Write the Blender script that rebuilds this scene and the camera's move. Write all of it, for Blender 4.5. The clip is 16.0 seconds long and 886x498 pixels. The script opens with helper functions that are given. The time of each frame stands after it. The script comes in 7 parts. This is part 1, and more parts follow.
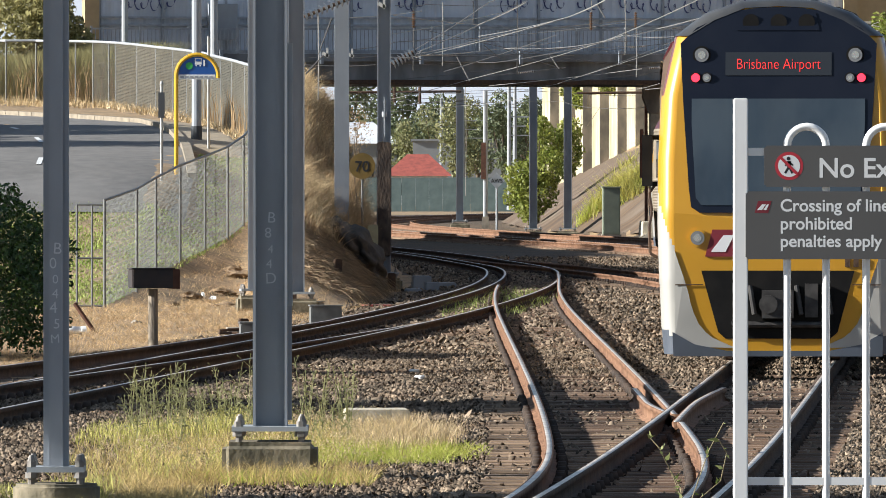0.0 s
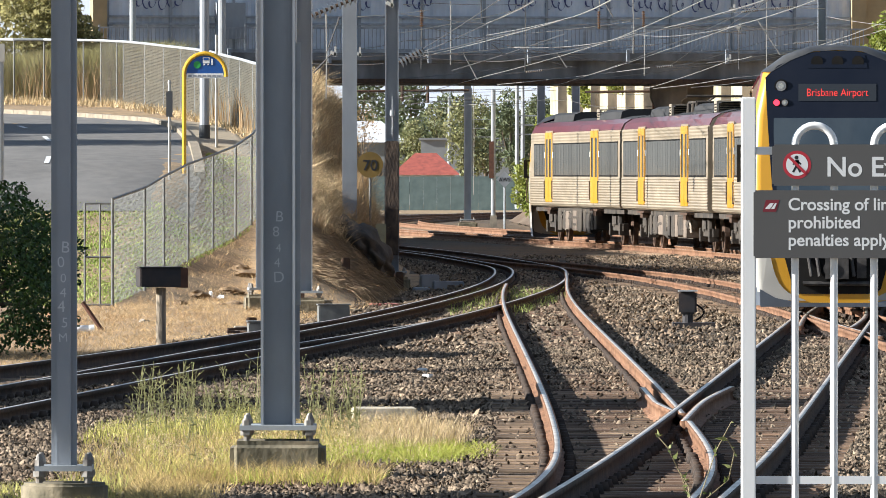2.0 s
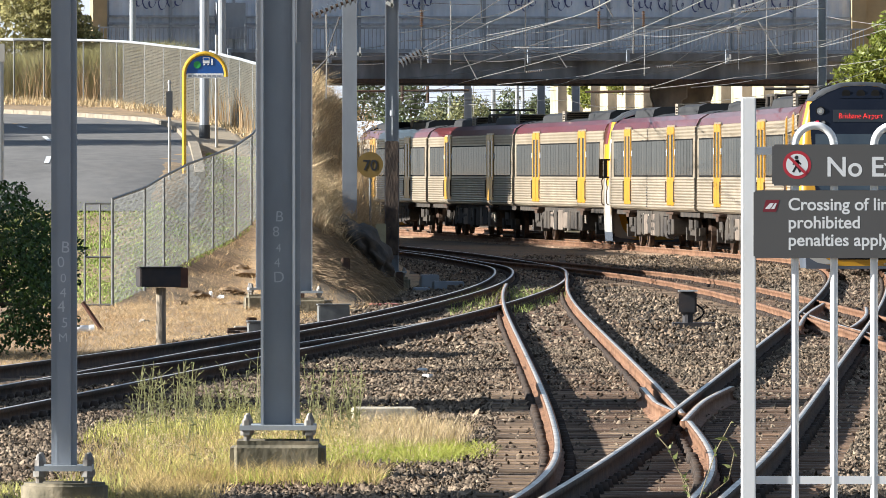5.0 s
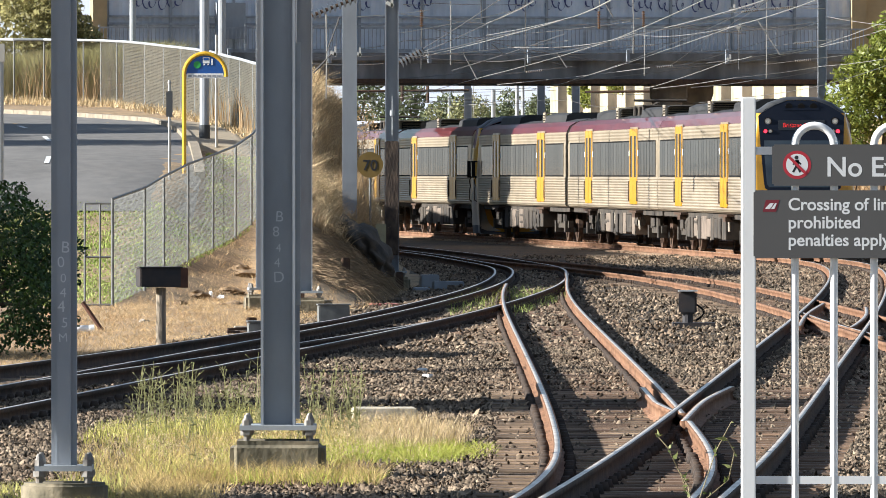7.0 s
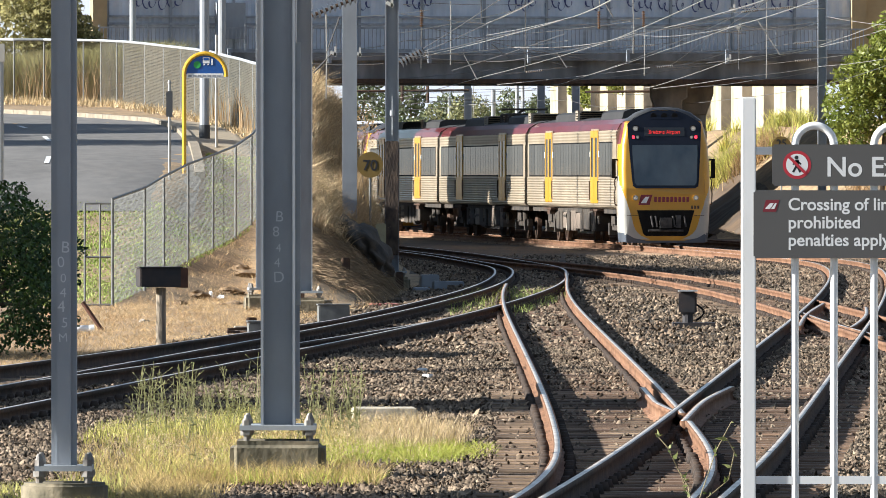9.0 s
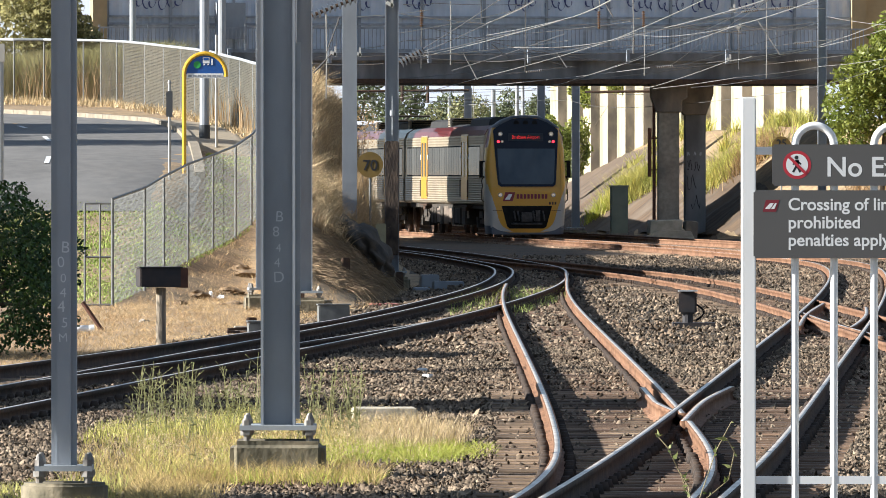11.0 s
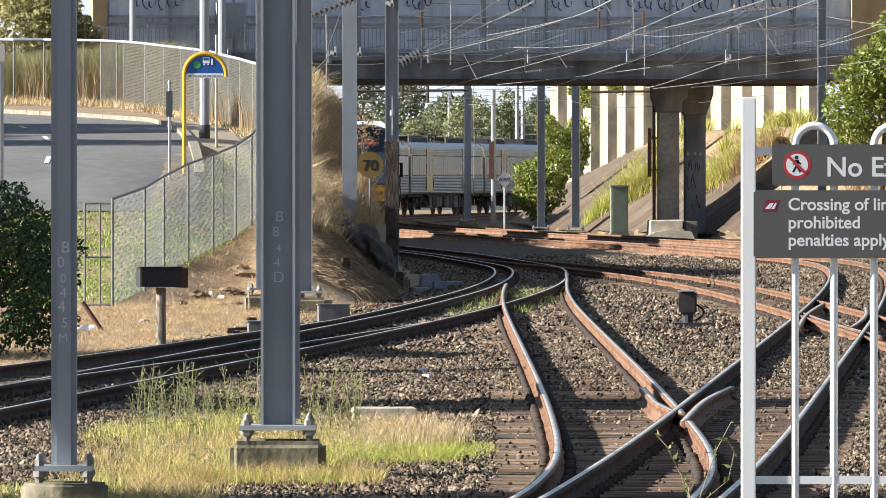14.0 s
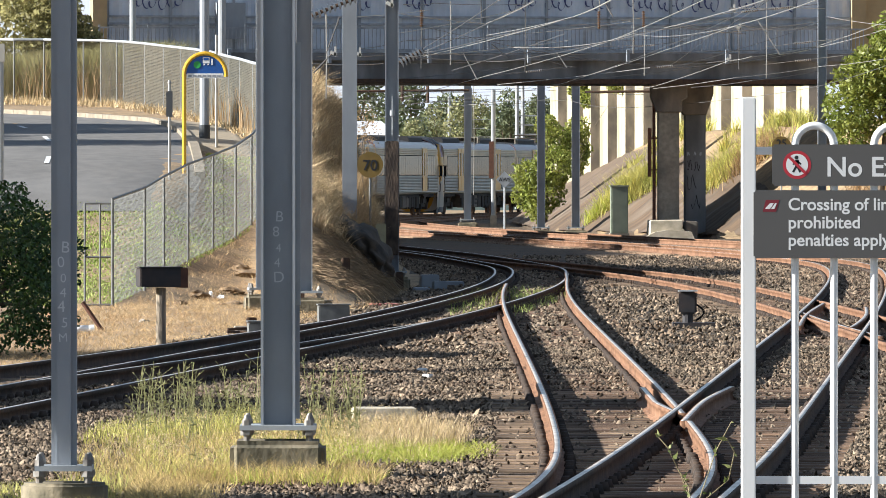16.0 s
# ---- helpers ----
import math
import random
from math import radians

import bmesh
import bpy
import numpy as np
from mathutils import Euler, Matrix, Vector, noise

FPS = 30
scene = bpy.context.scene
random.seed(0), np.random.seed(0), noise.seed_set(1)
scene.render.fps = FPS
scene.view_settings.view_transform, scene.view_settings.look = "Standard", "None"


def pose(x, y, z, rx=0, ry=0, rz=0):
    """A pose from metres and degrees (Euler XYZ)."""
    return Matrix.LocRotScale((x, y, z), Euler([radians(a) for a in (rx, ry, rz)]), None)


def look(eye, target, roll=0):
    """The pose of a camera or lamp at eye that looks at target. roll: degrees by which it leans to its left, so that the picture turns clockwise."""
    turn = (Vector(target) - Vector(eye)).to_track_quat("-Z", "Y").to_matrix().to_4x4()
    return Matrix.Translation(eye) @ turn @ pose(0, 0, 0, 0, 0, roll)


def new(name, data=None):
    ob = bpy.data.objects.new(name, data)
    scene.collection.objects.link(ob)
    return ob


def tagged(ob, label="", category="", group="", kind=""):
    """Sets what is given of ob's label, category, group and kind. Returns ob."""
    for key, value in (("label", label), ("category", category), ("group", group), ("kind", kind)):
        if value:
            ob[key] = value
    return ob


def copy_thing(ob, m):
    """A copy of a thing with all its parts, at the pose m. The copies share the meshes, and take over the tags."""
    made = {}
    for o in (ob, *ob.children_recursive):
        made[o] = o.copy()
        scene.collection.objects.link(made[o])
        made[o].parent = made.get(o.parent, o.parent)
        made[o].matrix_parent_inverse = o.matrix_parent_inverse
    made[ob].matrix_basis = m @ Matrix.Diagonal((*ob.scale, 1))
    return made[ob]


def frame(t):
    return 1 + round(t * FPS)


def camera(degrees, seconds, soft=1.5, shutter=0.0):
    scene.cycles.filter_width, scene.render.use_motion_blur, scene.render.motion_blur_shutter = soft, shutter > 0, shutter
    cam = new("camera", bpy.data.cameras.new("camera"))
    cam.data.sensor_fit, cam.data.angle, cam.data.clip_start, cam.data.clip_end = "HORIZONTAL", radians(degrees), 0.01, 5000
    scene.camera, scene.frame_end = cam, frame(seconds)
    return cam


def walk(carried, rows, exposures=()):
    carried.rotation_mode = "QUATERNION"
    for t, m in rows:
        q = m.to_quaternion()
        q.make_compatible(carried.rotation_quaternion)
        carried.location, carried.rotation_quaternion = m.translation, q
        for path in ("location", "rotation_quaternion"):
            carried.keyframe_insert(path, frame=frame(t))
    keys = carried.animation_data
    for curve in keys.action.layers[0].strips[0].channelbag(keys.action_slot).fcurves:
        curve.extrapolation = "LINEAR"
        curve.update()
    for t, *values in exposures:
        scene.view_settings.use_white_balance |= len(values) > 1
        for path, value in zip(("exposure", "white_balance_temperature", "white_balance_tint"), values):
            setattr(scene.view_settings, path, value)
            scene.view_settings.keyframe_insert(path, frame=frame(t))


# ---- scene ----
# World: x right, y away from the camera, z up; z = 0 is the top of the rails.
EYE = Vector((0.0, 0.0, 2.042))
cam = camera(5.752, 16.0, soft=0.82)


def aim(yaw, tilt):
    """A camera pose turned yaw degrees to the left and tilted down."""
    return pose(EYE.x, EYE.y, EYE.z, 90.0 - tilt, 0, yaw)


TILT = 0.4866
walk(cam, [(0.0, aim(-0.0514, TILT - 0.0073)), (0.3, aim(-0.030, TILT - 0.005)), (0.5, aim(-0.0169, TILT - 0.0035)), (0.7, aim(-0.009, TILT - 0.002)),
           (1.0, aim(-0.0030, TILT)), (1.5, aim(0, TILT)), (16.0, aim(0, TILT))],
     [(0.0, 1.12), (0.5, 1.20), (1.5, 1.32), (2.5, 1.37), (16.0, 1.39)])

# ---- light ----
SUN_FROM_LEFT, SUN_UP = 97.0, 23.0   # degrees left of the view's direction, degrees over the horizon
world = bpy.data.worlds.new("world")
scene.world = world
world.use_nodes = True
sky = world.node_tree.nodes.new("ShaderNodeTexSky")
sky.sky_type, sky.sun_disc = "NISHITA", False
sky.dust_density, sky.ozone_density, sky.air_density = 0.4, 2.0, 1.0
sky.sun_elevation, sky.sun_rotation = radians(SUN_UP), radians(-SUN_FROM_LEFT)
background = world.node_tree.nodes["Background"]
background.inputs["Strength"].default_value = 0.0425
haze = world.node_tree.nodes.new("ShaderNodeMix")   # a paler, bluer air than the clear-air model's
haze.data_type, haze.blend_type = "RGBA", "MIX"
haze.inputs[0].default_value = 0.38
haze.inputs[7].default_value = (3.5, 4.6, 6.5, 1)
world.node_tree.links.new(sky.outputs[0], haze.inputs[6])
world.node_tree.links.new(haze.outputs[2], background.inputs["Color"])
lamp = bpy.data.lights.new("sun", "SUN")
lamp.energy, lamp.angle, lamp.color = 5.0, radians(0.6), (1.0, 0.99, 0.965)
sun = new("sun", lamp)
sa, se = radians(SUN_FROM_LEFT), radians(SUN_UP)
sun_way = Vector((math.sin(sa) * math.cos(se), -math.cos(sa) * math.cos(se), -math.sin(se)))
sun.matrix_world = look((-60, 150, 60), Vector((-60, 150, 60)) + sun_way)


# ---- materials ----
def mat(name, colour, rough=0.6, metal=0.0, other=None, scale=8.0, mix=0.5, bump=0.0, bump_scale=40.0, island=0.0, random=0.0, stain=None, stain_scale=1.5, stain_amount=0.0, stretch=None, through_light=0.0, emit=0.0, coat=0.0):
    """A procedural surface: base colour, a second colour by fine noise, stains by coarse noise, relief, variation by piece."""
    m = bpy.data.materials.new(name)
    m.use_nodes = True
    nt = m.node_tree
    bsdf = nt.nodes["Principled BSDF"]
    bsdf.inputs["Roughness"].default_value = rough
    bsdf.inputs["Metallic"].default_value = metal
    if coat:
        bsdf.inputs["Coat Weight"].default_value = coat
    tex = nt.nodes.new("ShaderNodeTexCoord")
    src = tex.outputs["Object"]
    if stretch:
        mp = nt.nodes.new("ShaderNodeMapping")
        mp.inputs["Scale"].default_value = stretch
        nt.links.new(src, mp.inputs["Vector"])
        src = mp.outputs[0]

    def noise_fac(sc, lo, hi, detail=4):
        n = nt.nodes.new("ShaderNodeTexNoise")
        n.inputs["Scale"].default_value = sc
        n.inputs["Detail"].default_value = detail
        nt.links.new(src, n.inputs["Vector"])
        r = nt.nodes.new("ShaderNodeMapRange")
        r.inputs[1].default_value, r.inputs[2].default_value = lo, hi
        nt.links.new(n.outputs[0], r.inputs[0])
        return r.outputs[0], n.outputs[0]

    def blend(a, b, fac, kind="MIX"):
        mx = nt.nodes.new("ShaderNodeMix")
        mx.data_type, mx.blend_type = "RGBA", kind
        for sock, v in ((mx.inputs[6], a), (mx.inputs[7], b)):
            if isinstance(v, tuple):
                sock.default_value = (*v, 1)
            else:
                nt.links.new(v, sock)
        if isinstance(fac, float):
            mx.inputs[0].default_value = fac
        else:
            nt.links.new(fac, mx.inputs[0])
        return mx.outputs[2]

    def times(sock, k):
        mt = nt.nodes.new("ShaderNodeMath")
        mt.operation = "MULTIPLY"
        nt.links.new(sock, mt.inputs[0])
        mt.inputs[1].default_value = k
        return mt.outputs[0]

    col = colour
    if other:
        fac, _ = noise_fac(scale, 0.35, 0.65)
        col = blend(col, other, times(fac, mix) if mix < 1 else fac)
    if stain:
        fac, _ = noise_fac(stain_scale, 0.45, 0.7, 6)
        col = blend(col, stain, times(fac, stain_amount))
    if island or random:
        if island:
            info = nt.nodes.new("ShaderNodeNewGeometry").outputs["Random Per Island"]
        else:
            info = nt.nodes.new("ShaderNodeObjectInfo").outputs["Random"]
        k = island or random
        r = nt.nodes.new("ShaderNodeMapRange")
        r.inputs[3].default_value, r.inputs[4].default_value = 1 - k, 1 + k
        nt.links.new(info, r.inputs[0])
        comb = nt.nodes.new("ShaderNodeCombineColor")
        for n in range(3):
            nt.links.new(r.outputs[0], comb.inputs[n])
        col = blend(col, comb.outputs[0], 1.0, "MULTIPLY")
    if isinstance(col, tuple):
        bsdf.inputs["Base Color"].default_value = (*col, 1)
    else:
        nt.links.new(col, bsdf.inputs["Base Color"])
    if emit:
        bsdf.inputs["Emission Color"].default_value = (*colour, 1)
        bsdf.inputs["Emission Strength"].default_value = emit
    if bump:
        _, n = noise_fac(bump_scale, 0, 1, 5)
        b = nt.nodes.new("ShaderNodeBump")
        b.inputs["Strength"].default_value = bump
        b.inputs["Distance"].default_value = 0.02
        nt.links.new(n, b.inputs["Height"])
        nt.links.new(b.outputs[0], bsdf.inputs["Normal"])
    if through_light:
        tr = nt.nodes.new("ShaderNodeBsdfTranslucent")
        if isinstance(col, tuple):
            tr.inputs[0].default_value = (*col, 1)
        else:
            nt.links.new(col, tr.inputs[0])
        ms = nt.nodes.new("ShaderNodeMixShader")
        ms.inputs[0].default_value = through_light
        nt.links.new(bsdf.outputs[0], ms.inputs[1])
        nt.links.new(tr.outputs[0], ms.inputs[2])
        nt.links.new(ms.outputs[0], nt.nodes["Material Output"].inputs[0])
    return m


M_BALLAST = mat("ballast_bed", (0.075, 0.06, 0.044), 0.95, 0, (0.13, 0.102, 0.074), 18, 1.0, 0.9, 22, stain=(0.06, 0.045, 0.035), stain_scale=0.5, stain_amount=0.5)
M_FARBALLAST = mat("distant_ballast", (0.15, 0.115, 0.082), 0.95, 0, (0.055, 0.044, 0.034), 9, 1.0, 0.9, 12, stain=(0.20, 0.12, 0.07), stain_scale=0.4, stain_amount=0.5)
M_STONE = mat("ballast_stone", (0.265, 0.20, 0.137), 0.9, 0, (0.115, 0.09, 0.065), 1.3, 1.0, island=0.75, stain=(0.11, 0.065, 0.04), stain_scale=0.5, stain_amount=0.6)
M_SOIL = mat("dry_soil", (0.22, 0.145, 0.08), 0.95, 0, (0.38, 0.26, 0.14), 5, 1.0, 0.8, 14, stain=(0.10, 0.08, 0.04), stain_scale=0.6, stain_amount=0.6)
M_RAIL = mat("rusty_rail", (0.17, 0.088, 0.052), 0.75, 0.1, (0.27, 0.155, 0.095), 6, 1.0, 0.3, 30, stain=(0.08, 0.04, 0.025), stain_scale=1.2, stain_amount=0.6)
M_RAILDARK = mat("dark_brown_rail", (0.06, 0.038, 0.027), 0.8, 0.1, (0.10, 0.062, 0.042), 6, 1.0, 0.3, 30, stain=(0.03, 0.022, 0.018), stain_scale=1.0, stain_amount=0.6)
M_RAILTOP = mat("polished_rail_head", (0.86, 0.79, 0.70), 0.40, 0.8, (0.42, 0.34, 0.27), 3, 0.7)
for m in (M_RAIL, M_RAILDARK, M_BALLAST, M_FARBALLAST, M_STONE):
    m.node_tree.nodes["Principled BSDF"].inputs["Specular IOR Level"].default_value = 0.15
M_SLEEPER = mat("weathered_timber_sleeper", (0.105, 0.066, 0.041), 0.9, 0, (0.31, 0.215, 0.135), 7, 1.0, 0.9, 14, random=0.45, stain=(0.10, 0.042, 0.022), stain_scale=1.1, stain_amount=0.75, stretch=(0.22, 7, 3))
M_IRON = mat("dark_rusted_iron", (0.05, 0.03, 0.022), 0.8, 0.2, (0.10, 0.055, 0.03), 12, 1.0, 0.3, 40)
M_MAST = mat("galvanised_mast_steel", (0.30, 0.322, 0.345), 0.6, 0.1, (0.265, 0.285, 0.308), 5, 1.0, 0.03, 60, stain=(0.17, 0.18, 0.185), stain_scale=1.3, stain_amount=0.4, stretch=(1, 1, 0.4))
M_CONCRETE = mat("weathered_concrete", (0.37, 0.32, 0.25), 0.9, 0, (0.27, 0.23, 0.18), 6, 1.0, 0.15, 25, stain=(0.09, 0.08, 0.07), stain_scale=0.9, stain_amount=0.7)
M_FOOTING = mat("mossy_stained_concrete", (0.27, 0.225, 0.15), 0.95, 0, (0.15, 0.13, 0.085), 9, 1.0, 0.5, 22, stain=(0.06, 0.055, 0.035), stain_scale=3.0, stain_amount=0.85)
M_SLEEVE = mat("grimy_brown_sleeve", (0.06, 0.04, 0.028), 0.9, 0, (0.028, 0.02, 0.016), 9, 1.0, 0.6, 22, stain=(0.12, 0.085, 0.06), stain_scale=5.0, stain_amount=0.7, stretch=(1, 1, 0.6))
M_BOLT = mat("weathered_galvanised_bolt", (0.26, 0.25, 0.23), 0.6, 0.3, (0.16, 0.13, 0.1), 20, 0.8)
M_PALECON = mat("pale_concrete", (0.56, 0.49, 0.38), 0.9, 0, (0.40, 0.35, 0.26), 4, 1.0, 0.3, 20)
M_CHALK = mat("chalk_marking", (0.52, 0.54, 0.56), 0.9)
M_POLE = mat("pale_grey_pole", (0.36, 0.38, 0.39), 0.6, 0.1, (0.28, 0.30, 0.31), 3, 0.8)
M_WHITE = mat("white_fence_paint", (0.88, 0.87, 0.84), 0.4, 0, (0.80, 0.79, 0.75), 4, 0.5, coat=0.2)

# ---- helpers for meshes ----


def box(bm, cx, cy, cz, sx, sy, sz, rot=None):
    m = Matrix.Translation((cx, cy, cz)) @ (rot or Matrix()) @ Matrix.Diagonal((sx, sy, sz, 1))
    return bmesh.ops.create_cube(bm, size=1.0, matrix=m)["verts"]


def rod(bm, a, b, r, seg=8, r2=None):
    a, b = Vector(a), Vector(b)
    d = b - a
    m = Matrix.Translation((a + b) / 2) @ d.to_track_quat("Z", "Y").to_matrix().to_4x4()
    bmesh.ops.create_cone(bm, cap_ends=True, segments=seg, radius1=r, radius2=r if r2 is None else r2, depth=d.length, matrix=m)


def prism(bm, pts, axis, lo, hi):
    """The polygon pts (2 coordinates each), drawn out along an axis from lo to hi."""
    def put(p, t):
        return {"x": (t, p[0], p[1]), "y": (p[0], t, p[1]), "z": (p[0], p[1], t)}[axis]
    a = [bm.verts.new(put(p, lo)) for p in pts]
    b = [bm.verts.new(put(p, hi)) for p in pts]
    bm.faces.new(a), bm.faces.new(b[::-1])
    for i in range(len(pts)):
        j = (i + 1) % len(pts)
        bm.faces.new((a[i], b[i], b[j], a[j]))
    bmesh.ops.recalc_face_normals(bm, faces=bm.faces)


def part(name, bm, material, parent=None, label="", smooth=False):
    """Links a bmesh as one mesh object, under its thing if one is given."""
    me = bpy.data.meshes.new(name)
    bm.to_mesh(me)
    bm.free()
    me.materials.append(material)
    if smooth:
        for p in me.polygons:
            p.use_smooth = True
    ob = new(name, me)
    ob.parent = parent
    if label:
        tagged(ob, label)
    return ob


def sheet(name, verts, faces, material, parent=None):
    """A mesh from computed arrays: vertices (n, 3) and faces of one size (m, k)."""
    verts, faces = np.asarray(verts, dtype=np.float32), np.asarray(faces, dtype=np.int32)
    me = bpy.data.meshes.new(name)
    me.vertices.add(len(verts))
    me.vertices.foreach_set("co", verts.ravel())
    k = faces.shape[1]
    me.loops.add(faces.size)
    me.loops.foreach_set("vertex_index", faces.ravel())
    me.polygons.add(len(faces))
    me.polygons.foreach_set("loop_start", np.arange(0, faces.size, k, dtype=np.int32))
    me.update(calc_edges=True)
    me.materials.append(material)
    ob = new(name, me)
    ob.parent = parent
    return ob


def thing(name, label, category, at=(0, 0, 0), turn=0.0, group="", kind=""):
    ob = new(name)
    ob.matrix_basis = pose(*at, 0, 0, turn)
    ob.empty_display_size = 0.2
    return tagged(ob, label, category, group, kind)


def spline(xk, yk):
    """Natural cubic spline through the knots, as a function; straight beyond the ends."""
    xk, yk = np.asarray(xk, float), np.asarray(yk, float)
    n, hh = len(xk), np.diff(xk)
    mm, rr = np.zeros((n, n)), np.zeros(n)
    mm[0, 0] = mm[-1, -1] = 1
    for i in range(1, n - 1):
        mm[i, i - 1], mm[i, i], mm[i, i + 1] = hh[i - 1], 2 * (hh[i - 1] + hh[i]), hh[i]
        rr[i] = 6 * ((yk[i + 1] - yk[i]) / hh[i] - (yk[i] - yk[i - 1]) / hh[i - 1])
    m = np.linalg.solve(mm, rr)
    first = (yk[1] - yk[0]) / hh[0] - hh[0] * m[1] / 6
    last = (yk[-1] - yk[-2]) / hh[-1] + hh[-1] * m[-2] / 6

    def f(x):
        x = np.asarray(x, float)
        c = np.clip(x, xk[0], xk[-1])
        i = np.clip(np.searchsorted(xk, c) - 1, 0, n - 2)
        a, b = (xk[i + 1] - c) / hh[i], (c - xk[i]) / hh[i]
        y = a * yk[i] + b * yk[i + 1] + ((a ** 3 - a) * m[i] + (b ** 3 - b) * m[i + 1]) * hh[i] ** 2 / 6
        return y + first * np.minimum(x - xk[0], 0) + last * np.maximum(x - xk[-1], 0)
    return f


def px(x, y_depth):
    """Sideways place that stands at column x of the picture, y_depth metres away."""
    return (x - 784) * y_depth / 15606.0


def pz(y, y_depth):
    return EYE.z - (y - 308.45) * y_depth / 15606.0


# ---- the tracks in plan: x as a function of y ----
MAIN = spline([40.8, 61.2, 81.6, 102, 127.5, 153, 173.4, 193.8, 209.1, 224.4, 244.8, 265.2, 290.7, 316.2, 341.7, 362.1, 382.5, 402.9, 428.4, 459, 489.6, 530.4],
              [0.05, 1.59, 2.89, 4.13, 5.67, 7.12, 8.17, 8.98, 9.03, 8.14, 6.67, 4.76, 1.93, -0.95, -3.45, -4.82, -5.58, -5.38, -3.26, 1.44, 7.02, 16.92])
YARD = spline([45, 50, 55.6, 63, 70, 80, 93, 120, 141, 158, 172, 188], [-0.35, 0.45, 1.0, 1.36, 1.46, 1.5, 1.51, 1.5, 1.53, 1.66, 1.85, 2.05])
DUAL = spline([60, 72, 85, 97, 110, 120, 130, 144, 161, 175, 188, 197, 207, 225, 250, 290], [-5.95, -4.9, -3.81, -2.82, -1.74, -0.96, -0.24, 0.62, 1.45, 1.88, 2.05, 1.96, 1.5, 0.5, -1.5, -5.2])
STANDARD = spline([70, 85, 97, 104, 113, 125, 135], [-7.2, -5.25, -3.75, -2.95, -2.0, -0.79, -0.03])
CROSS = spline([60, 95, 108, 125, 146, 165, 180, 192, 203, 215, 228], [6.1, 6.05, 5.95, 5.8, 5.5, 5.0, 4.3, 3.4, 2.4, 1.3, 0.3])


def offset_line(f, o):
    """The line parallel to f at o to its right."""
    ys = np.arange(150, 560, 4.0)
    xs = f(ys)
    d = np.gradient(xs, ys)
    k = np.sqrt(1 + d * d)
    px, py = xs + o / k, ys - o * d / k
    return lambda y: np.interp(y, py, px)


SECOND = offset_line(MAIN, 4.0)
RAIL_H = 0.155

# ---- ground ----
def ramp(x, xs, zs):
    return np.interp(x, xs, zs)


def ground_z(x, y):
    """Height of the ground: ballast bed, the bank and street on one side, the cutting's slope on the other."""
    x, y = np.asarray(x, float), np.asarray(y, float)
    z = np.full(np.broadcast(x, y).shape, -0.20)
    # street side
    lag = ramp(x, [-6.6, -5.6, -3.8, -2.5], [0, 0, 9, 10]) * ramp(y, [185, 205], [1, 0.4])
    street = ramp(y - lag, [60, 128, 150, 158, 165, 172, 177, 185, 205, 225, 245, 300, 312, 326, 400, 470, 900], [0, 0.0, 0.0, 0.3, 0.75, 1.3, 1.75, 2.25, 2.95, 3.5, 4.1, 5.1, 3.2, 1.2, 0.8, 0.6, 0.5])
    edge = ramp(y, [60, 95, 113, 130, 150, 165, 175, 190, 205, 225, 250, 300, 340, 380, 430, 470], [-9.0, -6.2, -4.2, -2.7, -1.7, -1.5, -1.0, -0.75, -1.2, -2.6, -4.2, -7.5, -11, -12.5, -11, -9])
    steep = ramp(y, [60, 128, 150, 165, 177, 192, 205, 230, 300], [4.0, 4.0, 3.0, 2.2, 1.8, 1.5, 1.4, 2.0, 3.0])
    k = np.clip((edge - x) / steep, 0, 1)
    z = z + k * k * (3 - 2 * k) * (street + 0.2 * np.clip(street / 0.4, 0, 1))
    z = z + 1.0 * np.exp(-((x + 2.75) / 0.8) ** 2 - ((y - 198) / 11) ** 2)
    # spur of the bank that comes down to the track
    rise = ramp(y, [147, 152, 158, 165, 170, 174, 182, 200, 212], [-0.2, 0.45, 0.75, 1.1, 1.4, 1.55, 1.6, 1.2, -0.2])
    foot = ramp(y, [150, 160, 170, 173, 180, 200, 212], [-1.3, -1.1, -1.05, -0.85, -0.75, -0.9, -1.2])
    s = np.clip((foot - x) / 1.4, 0, 1) ** 0.75 * ramp(x, [-3.3, -2.75], [0, 1])
    z = np.maximum(z, -0.2 + s * (rise + 0.2))
    # narrow crest hidden behind the masts, added to shade the spur's slope
    z = z + 0.95 * np.exp(-((x + 2.98) / 0.27) ** 2) * ramp(y, [158, 167, 194, 204], [0, 1, 1, 0])
    # cutting side
    toe = ramp(y, [60, 180, 240, 290, 303, 307, 318, 335, 398, 412, 470, 520], [12, 13.5, 13, 12.4, 11.6, 9.25, 8.6, 3.9, 3.0, 22, 60, 90])
    top = ramp(y, [60, 180, 260, 310, 340, 420, 520], [0.6, 1.0, 3.0, 4.0, 3.6, 3.6, 1.0])
    k2 = np.clip((x - toe) / 5.5, 0, 1)
    z = z + k2 * (top + 0.2)
    return z


def gz(x, y):
    return float(ground_z(x, y))


